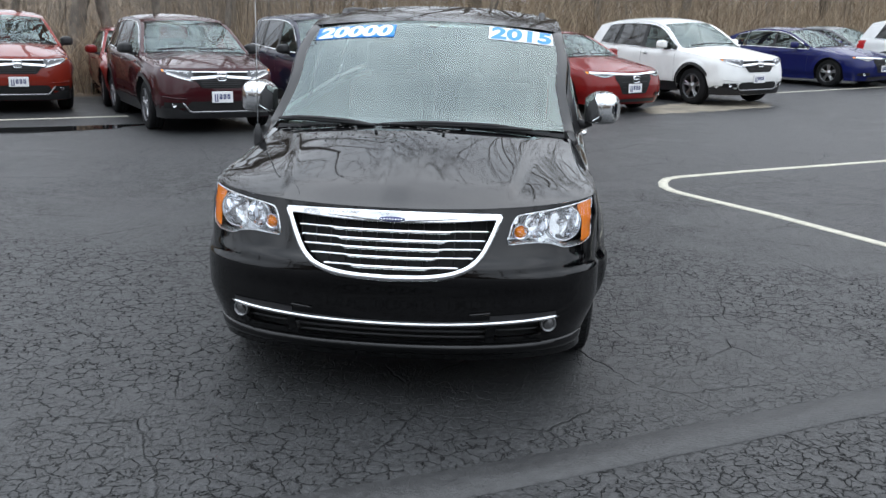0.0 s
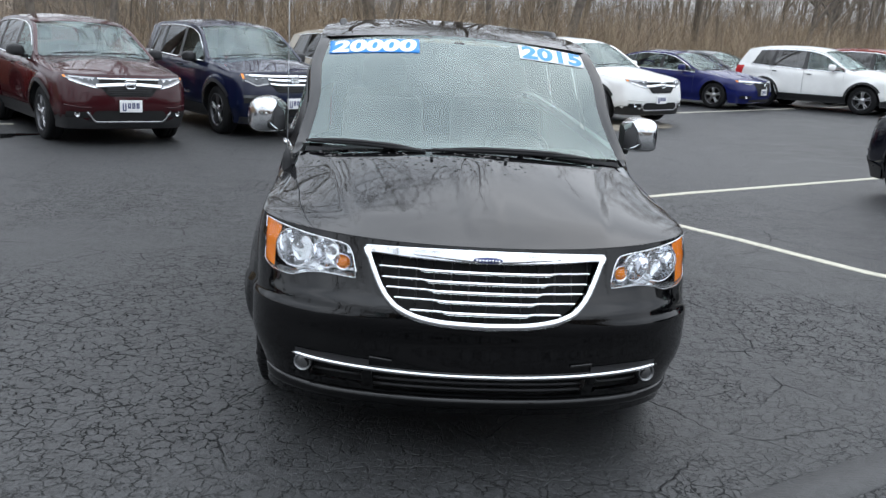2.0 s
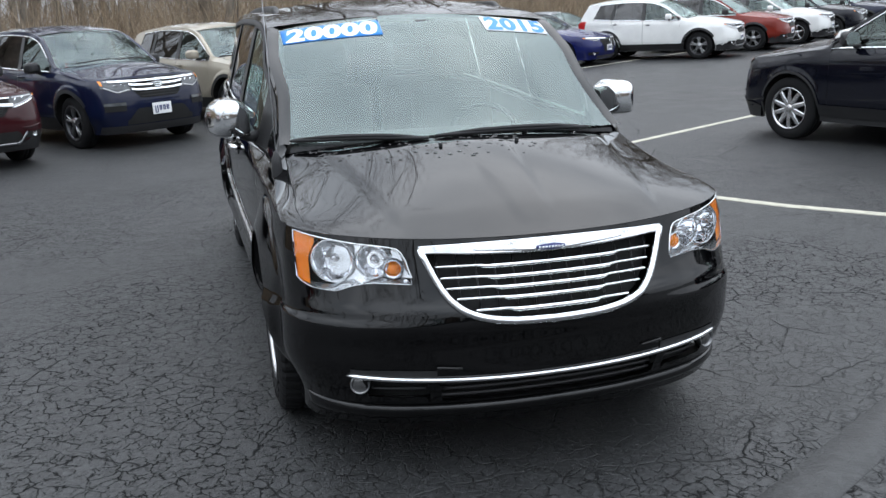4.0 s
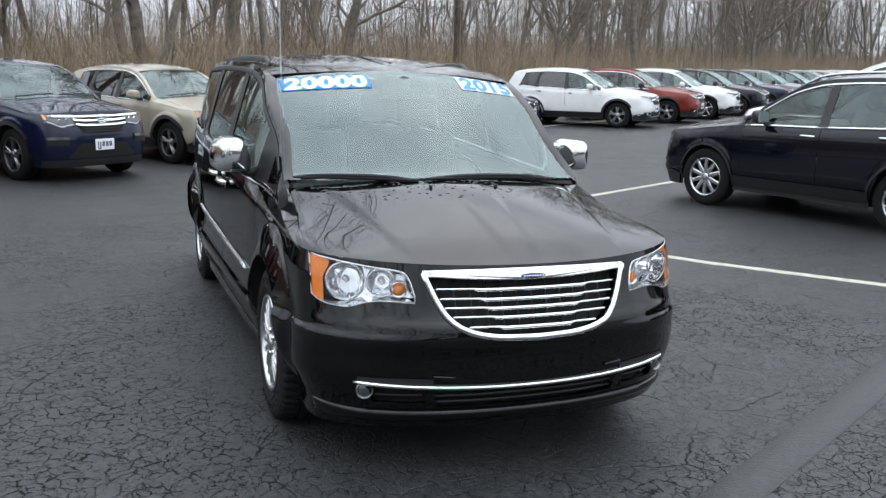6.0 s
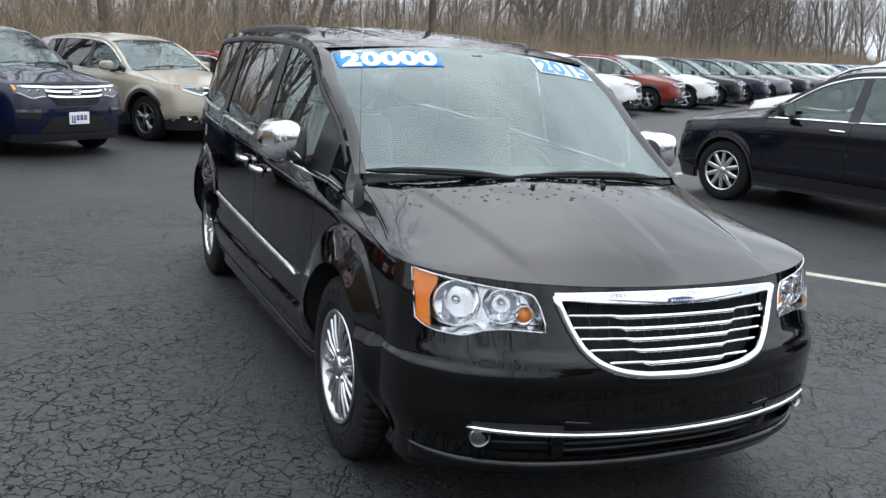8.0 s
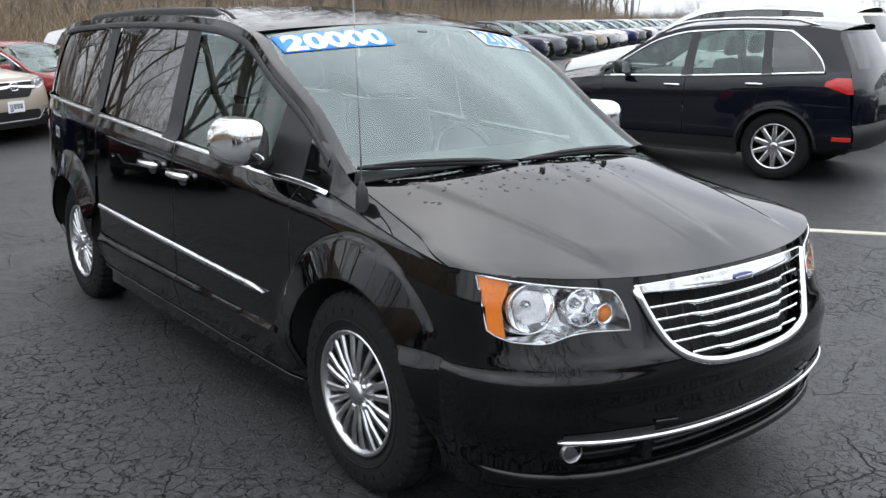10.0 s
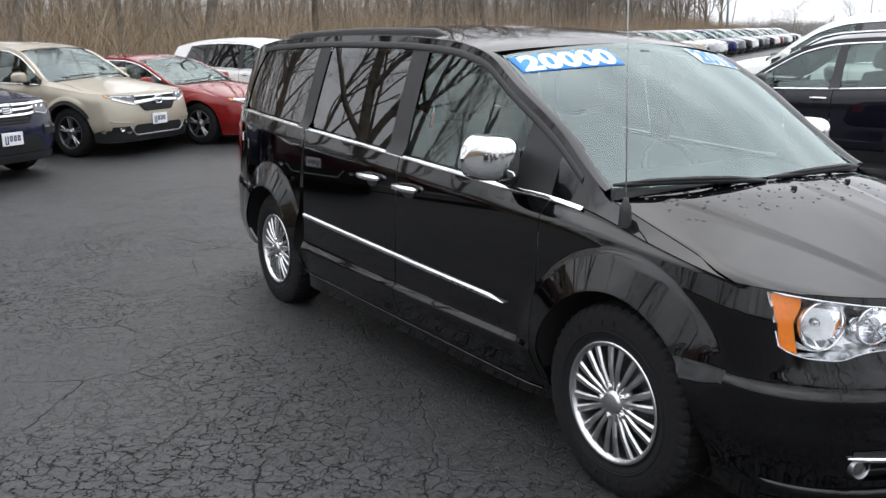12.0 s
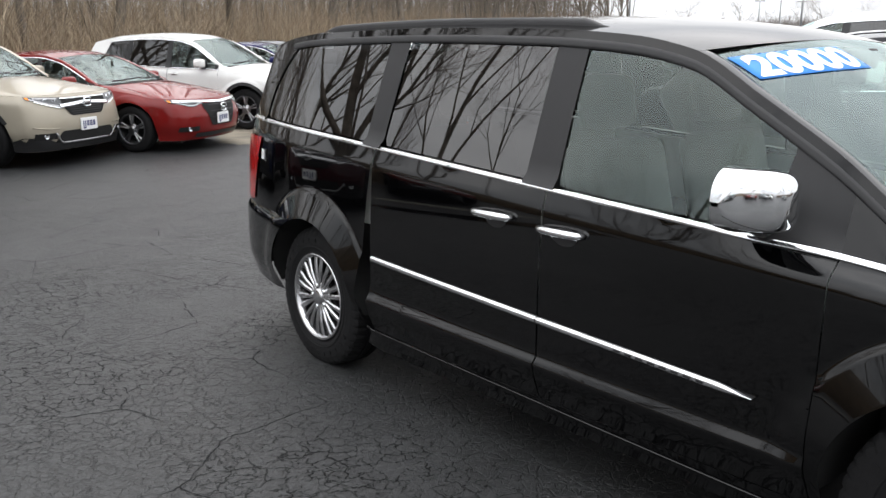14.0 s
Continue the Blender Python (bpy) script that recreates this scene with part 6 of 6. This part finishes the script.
for i in range(10):
    far_copy((i * 5 + 1) % 9, front_wheel_at(40 + 2.9 * i, 4 + 1.75 * i, 221 + rngc.uniform(-2, 2)))
for i in range(9):
    far_copy((i * 5 + 2) % 9, front_wheel_at(46 + 2.9 * i, 16 + 0.9 * i, 41 + 180 * (i % 3 == 0)))
# cars across the aisle behind the camera, seen in the chrome and the doors
for x, y, k, turn in ((-13.5, -7.0, 0, 80), (-13.2, -3.6, 5, 82), (-13.0, -0.4, 1, 84), (-13.0, 2.8, 3, 84), (-6.5, -15.0, 5, 170), (-3.4, -15.4, 3, 172), (-0.2, -15.8, 0, 174)):
    copy_thing(far[k], front_wheel_at(x, y, turn))


def hood_drops():
    """Beads of water on the rear of the hood."""
    rng = random.Random(8)
    bm = bmesh.new()
    for k in range(150):
        u, v = rng.uniform(0.10, 0.62), 1 - 0.36 * rng.random() ** 1.6
        p = Vector(VS.hood(u, v))
        n = (Vector(VS.hood(u + 0.01, v)) - p).cross(Vector(VS.hood(u, v - 0.01)) - p).normalized()
        n = n if n.z > 0 else -n
        r = rng.uniform(0.0025, 0.0065)
        m = Matrix.Translation(p) @ Vector((1, 0, 0)).rotation_difference(n).to_matrix().to_4x4() @ Matrix.Diagonal((1, rng.uniform(0.8, 1.3), rng.uniform(1, 2.2), 1))
        lathe(bm, [(0.0, r), (r * 0.35, r * 0.75), (r * 0.5, 0.0)], 7, m)
    part("rain_water", bm, M_WATER, VAN_OB, "beads of rain water")["kind"] = "stuff"


hood_drops()


# ---- the woods, the brush and the far side of the lot ----
def grow(rng, height, spread, levels, sides=5, lean=(0, 0), trunk_r=0.16, first=0.35, density=1.0):
    """A bare tree: one mesh for trunk and limbs, one for the twigs."""
    limbs, twigs = bmesh.new(), bmesh.new()

    def branch(p, d, length, r, lev):
        n = 7 if lev < 2 else 4 if lev < 3 else 3
        pts, rad = [p.copy()], [r]
        q, dd = p.copy(), d.copy()
        for i in range(n):
            dd = (dd + Vector((rng.uniform(-1, 1), rng.uniform(-1, 1), rng.uniform(-0.5, 0.9))) * (0.13 + 0.07 * lev)).normalized()
            q = q + dd * length / n
            pts.append(q.copy())
            rad.append(max(r * (1 - 0.72 * (i + 1) / n), 0.007))
        if lev < 3:
            tube(limbs, pts, rad, sides if lev == 0 else 4 if lev < 2 else 3, cap=False)
        else:
            tube(twigs, pts, rad, 3, cap=False)
        if lev >= levels:
            return
        kids = int((6 if lev == 0 else 4 if lev < 3 else 3) * density + rng.random())
        for k in range(kids):
            t = rng.uniform(first if lev == 0 else 0.25, 1.0)
            i = min(int(t * n), n - 1)
            o = pts[i].lerp(pts[i + 1], t * n - i)
            axis = (pts[i + 1] - pts[i]).normalized()
            side = axis.cross(Vector((rng.uniform(-1, 1), rng.uniform(-1, 1), rng.uniform(-0.3, 0.6)))).normalized()
            nd = (axis * rng.uniform(0.55, 0.95) + side * spread * rng.uniform(0.6, 1.1) + Vector((0, 0, 0.15))).normalized()
            branch(o, nd, length * rng.uniform(0.42, 0.68) * (1.15 - 0.4 * t), rad[i] * rng.uniform(0.45, 0.68), lev + 1)
    branch(Vector((0, 0, -0.2)), Vector((lean[0], lean[1], 1)).normalized(), height, trunk_r, 0)
    return limbs, twigs


TREE_KINDS = []


def bare_tree(rng, m, label, **k):
    limbs, twigs = grow(rng, **k)
    t = thing("tree", m, label, "tree", "bare trees")
    part("trunk", limbs, M_BARK, t)
    if len(twigs.verts):
        part("crown", twigs, M_TWIG, t, "crown of leafless twigs")
    else:
        twigs.free()
    return t


ROW = Vector((0.845, 0.535, 0))
BACK = Vector((-0.535, 0.845, 0))
EDGE = Vector((-4.85, 9.3, 0)) + BACK * 6.2


def edge_at(a, b):
    """A place a metres along the lot's wooded edge and b metres into the woods."""
    p = EDGE + ROW * a + BACK * b
    return p.x, p.y


def verge():
    """The leaf-strewn ground under the woods, from the lot's edge back."""
    A = [-26, -20, -15, -10, -6, -3] + list(range(0, 141, 3))
    B = [-0.6, 0.2, 1.0, 2.0, 3.5, 5, 7, 9, 12, 16, 21, 28, 40, 70]
    rows = []
    bm = bmesh.new()
    for a in A:
        row = []
        for b in B:
            x, y = edge_at(a, b)
            h = 0.02 + 0.9 * smooth01((b + 0.6) / 16) + 0.16 * noise.noise(Vector((x * 0.4, y * 0.4, 0.3))) * smooth01((b + 0.6) / 2.5)
            h += 3.6 * smooth01((b - 7) / 20) * (1 - smooth01((a - 3) / 14))
            row.append(bm.verts.new((x, y, gz(x, y) + (h if b > -0.5 else -0.03))))
        rows.append(row)
    for P, Q in zip(rows, rows[1:]):
        for k in range(len(B) - 1):
            bm.faces.new((P[k], P[k + 1], Q[k + 1], Q[k]))
    bmesh.ops.recalc_face_normals(bm, faces=bm.faces[:])
    return tagged(part("verge", bm, M_LITTER), "brown leaf litter under the bare woods", "ground", kind="structure")


verge()
rngt = random.Random(11)
for k in range(6):
    TREE_KINDS.append(bare_tree(rngt, pose(0, 0, -60), "leafless tree in the woods behind the lot", height=rngt.uniform(13, 19), spread=0.72, levels=4, trunk_r=rngt.uniform(0.16, 0.30), first=(0.10, 0.30, 0.2, 0.38, 0.15, 0.26)[k], density=1.2))
spots = []
for x, y in ((-9.6, 16.2), (-8.6, 16.9), (-6.6, 17.9), (-5.2, 20.3), (2.3, 26.7), (5.5, 25.5), (-11.5, 15.2)):
    q = Vector((x, y, 0)) - EDGE
    spots.append((q.dot(ROW), q.dot(BACK)))
for k in range(620):
    a, b = rngt.uniform(-4, 135), 1.0 + 26 * rngt.random() ** 1.3
    if a < 9 and rngt.random() < 0.7:
        continue
    if all((a - c) ** 2 + (b - d) ** 2 > 2.2 for c, d in spots):
        spots.append((a, b))
for i, (a, b) in enumerate(spots[:190]):
    x, y = edge_at(a, b)
    m = pose(x, y, gz(x, y), rngt.gauss(0, 4), rngt.gauss(0, 4), rngt.uniform(0, 360)) @ Matrix.Diagonal((q := rngt.uniform(0.55, 1.25) * (0.72 if a < 6 else 1), q, rngt.uniform(0.75, 1.1), 1))
    src = TREE_KINDS[i % 6]
    if i < 6:
        src.matrix_basis = m
    else:
        copy_thing(src, m)


def brush(name, n, along, deep, hmin, hmax, seed, label, curve=0.25, width=0.012):
    """Dry stems, each a tapered bent blade, in one sheet of growth."""
    rng = random.Random(seed)
    V, F = [], []
    for i in range(n):
        a, b = rng.uniform(*along), deep[0] + (deep[1] - deep[0]) * rng.random() ** 1.4
        x, y = edge_at(a, b)
        z = gz(x, y)
        clump = (0.60 + 0.40 * smooth01((a - 1) / 9)) * (0.55 + 0.9 * (0.5 + 0.5 * noise.noise(Vector((x * 0.35, y * 0.35, 3.1)))))
        h = rng.uniform(hmin, hmax) * clump
        ang = rng.uniform(0, math.pi)
        w = width * rng.uniform(0.6, 1.5)
        dx, dy = math.cos(ang) * w, math.sin(ang) * w
        bx, by = rng.gauss(0, curve) * h, rng.gauss(0, curve) * h
        o = len(V)
        V += [(x - dx, y - dy, z - 0.05), (x + dx, y + dy, z - 0.05),
              (x + bx * 0.3 - dx * 0.8, y + by * 0.3 - dy * 0.8, z + h * 0.55), (x + bx * 0.3 + dx * 0.8, y + by * 0.3 + dy * 0.8, z + h * 0.55), (x + bx, y + by, z + h)]
        F += [(o, o + 1, o + 3, o + 2), (o + 2, o + 3, o + 4)]
        if rng.random() < 0.5:
            o = len(V)
            sx, sy = rng.uniform(-0.5, 0.5), rng.uniform(-0.5, 0.5)
            V += [(x + bx * 0.2, y + by * 0.2, z + h * 0.45), (x + bx * 0.2, y + by * 0.2, z + h * 0.45 + w * 2.4), (x + sx, y + sy, z + h * rng.uniform(0.7, 0.95))]
            F += [(o, o + 1, o + 2)]
    me = bpy.data.meshes.new(name)
    me.from_pydata(V, [], F)
    me.materials.append(M_REED)
    return tagged(new(name, me), label, "brush", kind="stuff")


brush("dry_brush", 115000, (-24, 135), (0.0, 8.0), 0.6, 2.9, 5, "tall tan-brown dry brush along the lot's edge", 0.42, 0.007)
brush("undergrowth", 36000, (-20, 135), (5.0, 24.0), 1.6, 4.6, 6, "grey-brown undergrowth between bare trees", 0.45, 0.010)



def saplings(name, n, along, deep, hmin, hmax, seed, label):
    """Thin whips with fine side shoots that fill the woods between the trunks."""
    rng = random.Random(seed)
    V, F = [], []

    def blade(p, q, w0, w1):
        a = rng.uniform(0, math.pi)
        dx, dy = math.cos(a), math.sin(a)
        o = len(V)
        V.extend([(p[0] - dx * w0, p[1] - dy * w0, p[2]), (p[0] + dx * w0, p[1] + dy * w0, p[2]), (q[0] + dx * w1, q[1] + dy * w1, q[2]), (q[0] - dx * w1, q[1] - dy * w1, q[2])])
        F.append((o, o + 1, o + 2, o + 3))

    for i in range(n):
        a, b = rng.uniform(*along), deep[0] + (deep[1] - deep[0]) * rng.random() ** 1.1
        x, y = edge_at(a, b)
        z = gz(x, y)
        h = rng.uniform(hmin, hmax) * rng.uniform(0.5, 1.0)
        w = 0.004 + 0.0022 * h * rng.uniform(0.5, 1.4)
        pts = [(x, y, z - 0.1)]
        lx, ly = rng.gauss(0, 0.10), rng.gauss(0, 0.10)
        for k in range(1, 4):
            pts.append((pts[-1][0] + (lx + rng.gauss(0, 0.06)) * h / 3, pts[-1][1] + (ly + rng.gauss(0, 0.06)) * h / 3, z + h * k / 3))
        for k in range(3):
            blade(pts[k], pts[k + 1], w * (1 - 0.3 * k), w * (0.7 - 0.3 * k))
        for k in range(int(3 + 1.6 * h)):
            t = rng.uniform(0.12, 1.0) * 2.999
            j = int(t)
            p = [lerp(pts[j][c], pts[j + 1][c], t - j) for c in range(3)]
            ln = rng.uniform(0.25, 0.95) * (0.4 + 0.13 * h)
            g = rng.uniform(0, 2 * math.pi)
            q = (p[0] + math.cos(g) * ln * 0.75, p[1] + math.sin(g) * ln * 0.75, p[2] + ln * rng.uniform(0.2, 0.9))
            blade(p, q, w * 0.40, 0.002)
            if rng.random() < 0.5:
                m = [lerp(p[c], q[c], 0.5) for c in range(3)]
                blade(m, (m[0] + rng.uniform(-0.4, 0.4), m[1] + rng.uniform(-0.4, 0.4), m[2] + rng.uniform(0.1, 0.5)), w * 0.3, 0.002)
    me = bpy.data.meshes.new(name)
    me.from_pydata(V, [], F)
    me.materials.append(M_SAPLING)
    return tagged(new(name, me), label, "saplings", kind="stuff")


saplings("saplings", 9000, (3, 120), (1.5, 30.0), 3.0, 10.0, 31, "thin grey-brown leafless saplings between the trees")

saplings("low_saplings", 5500, (-16, 6), (1.5, 30.0), 1.8, 4.6, 33, "low grey-brown leafless growth at the end of the row")

# woods on the far side of the aisle, behind the camera: their limbs show in the side windows
for i, (x, y) in enumerate(((-32, 22), (-36, 26), (-41, 21), (-30, 30), (-48, 8), (-56, -3), (-52, -14), (-60, 14), (-47, -26), (-58, 30))):
    copy_thing(TREE_KINDS[i % 6], pose(x, y, gz(x, y), rngt.uniform(-8, 8), rngt.uniform(-8, 8), rngt.uniform(0, 360)))
# unseen trees added behind the camera to darken reflections on the van's nose
for i in range(18):
    x, y = rngt.uniform(-30, 30), rngt.uniform(-44, -26)
    copy_thing(TREE_KINDS[i % 6], pose(x, y, gz(x, y), rngt.uniform(-6, 6), rngt.uniform(-6, 6), rngt.uniform(0, 360)))


def thicket(name, n, boxes, hmin, hmax, seed, label, width=0.03, material=None):
    """Growth of bent stems over rectangles (x0, y0, x1, y1)."""
    rng = random.Random(seed)
    V, F = [], []
    for i in range(n):
        x0, y0, x1, y1 = boxes[i % len(boxes)]
        x, y = rng.uniform(x0, x1), rng.uniform(y0, y1)
        z = gz(x, y)
        h = rng.uniform(hmin, hmax) * (0.6 + 0.8 * (0.5 + 0.5 * noise.noise(Vector((x * 0.06, y * 0.06, 1.7)))))
        for j in range(3):
            a = rng.uniform(0, math.pi)
            w = width * rng.uniform(0.6, 1.5)
            dx, dy = math.cos(a) * w, math.sin(a) * w
            bx, by = rng.uniform(-0.4, 0.4) * h, rng.uniform(-0.4, 0.4) * h
            o = len(V)
            V += [(x - dx, y - dy, z), (x + dx, y + dy, z), (x + bx, y + by, z + h * rng.uniform(0.7, 1.0))]
            F += [(o, o + 1, o + 2)]
    me = bpy.data.meshes.new(name)
    me.from_pydata(V, [], F)
    me.materials.append(material or M_TWIG)
    return tagged(new(name, me), label, "woods", kind="stuff")


# the second strip is added out of view, to darken the nose's reflections
thicket("near_woods", 9000, [(-66, -34, -48, 50), (-34, -46, 34, -27)], 2.0, 5.0, 21, "grey-brown thicket under bare trees across the aisle, plus an added unseen strip", 0.05)
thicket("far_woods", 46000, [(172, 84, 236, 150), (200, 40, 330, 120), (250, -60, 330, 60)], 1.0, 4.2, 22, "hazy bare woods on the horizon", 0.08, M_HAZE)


def utility_pole(x, y, h, r):
    bm = tube(bmesh.new(), [(0, 0, -0.3), (0.02, 0, h * 0.5), (0.05, 0.02, h)], [r, r * 0.88, r * 0.72], 10)
    t = thing("utility_pole", pose(x, y, gz(x, y)), "dark weathered wooden utility pole in the brush", "pole")
    part("pole", bm, M_POLEWOOD, t)
    return t


utility_pole(11.8, 31.0, 12.0, 0.14)
for x, y in ((-56.0, 46.5),):
    t = utility_pole(x, y, 12.6, 0.17)
    for z in (11.5, 12.3):
        bm = box(bmesh.new(), (-0.05, -1.1, z), (0.05, 1.1, z + 0.12), 0.01)
        part("crossarm", bm, M_POLEWOOD, t)


def light_pole(x, y, h, heads):
    t = thing("light_pole", pose(x, y, gz(x, y)), "tall galvanised lot light pole with a flat lamp head", "street lamp", "lot lights")
    part("pole", tube(bmesh.new(), [(0, 0, 0), (0, 0, h * 0.6), (0, 0, h)], [0.13, 0.11, 0.09], 8), M_METAL, t)
    for k in range(heads):
        a = 2 * math.pi * k / max(heads, 1) - 1.0
        bm = box(bmesh.new(), (0.15, -0.25, h - 0.1), (0.95, 0.25, h + 0.12), 0.05, Matrix.Rotation(a, 4, "Z"))
        tube(bm, [(0, 0, h - 0.05), (0.2 * math.cos(a), 0.2 * math.sin(a), h)], 0.05, 6)
        part("lamp_head", bm, M_METAL, t)
    return t


light_pole(78, 66.5, 7.6, 1)
for x, y, h in ((150, 94.6, 6.6), (126, 76.2, 7.4), (111.9, 64.7, 8.1), (171, 98, 6.9), (122, 58, 8.2)):
    light_pole(x, y, h, 2)


# bare crowns on the horizon past the end of the lot
for i in range(34):
    k = i / 33
    x, y = lerp(146, 178, k) + rngt.uniform(-6, 6), lerp(118, 62, k) + rngt.uniform(-3, 3)
    q = lerp(0.30, 0.42, k) * rngt.uniform(0.75, 1.2)
    copy_thing(TREE_KINDS[i % 6], pose(x, y, gz(x, y) - 0.3, 0, 0, rngt.uniform(0, 360)) @ Matrix.Diagonal((q * 1.25, q * 1.25, q, 1)))


def low_building(x, y, turn, length, depth, h):
    """A long low shed: walls, a bright roof band, a row of dark bays."""
    t = thing("low_building", pose(x, y, gz(x, y), 0, 0, turn), "long low pale blue building beyond the lot", "building")
    part("wall", box(bmesh.new(), (-length / 2, 0, -0.5), (length / 2, depth, h * 0.72), 0.02), M_SHED, t)
    part("roof", box(bmesh.new(), (-length / 2 - 0.3, -0.4, h * 0.72), (length / 2 + 0.3, depth + 0.4, h), 0.05), M_PLATE, t)
    for k in range(4):
        a = lerp(-length / 2, length / 2, (k + 0.25) / 4)
        part("bay_door", box(bmesh.new(), (a, -0.06, 0.0), (a + length / 8, 0.02, h * 0.55), 0.02), M_ALLOY_DARK, t)
    return t


low_building(190, 124, -58, 10.9, 8.0, 3.2)
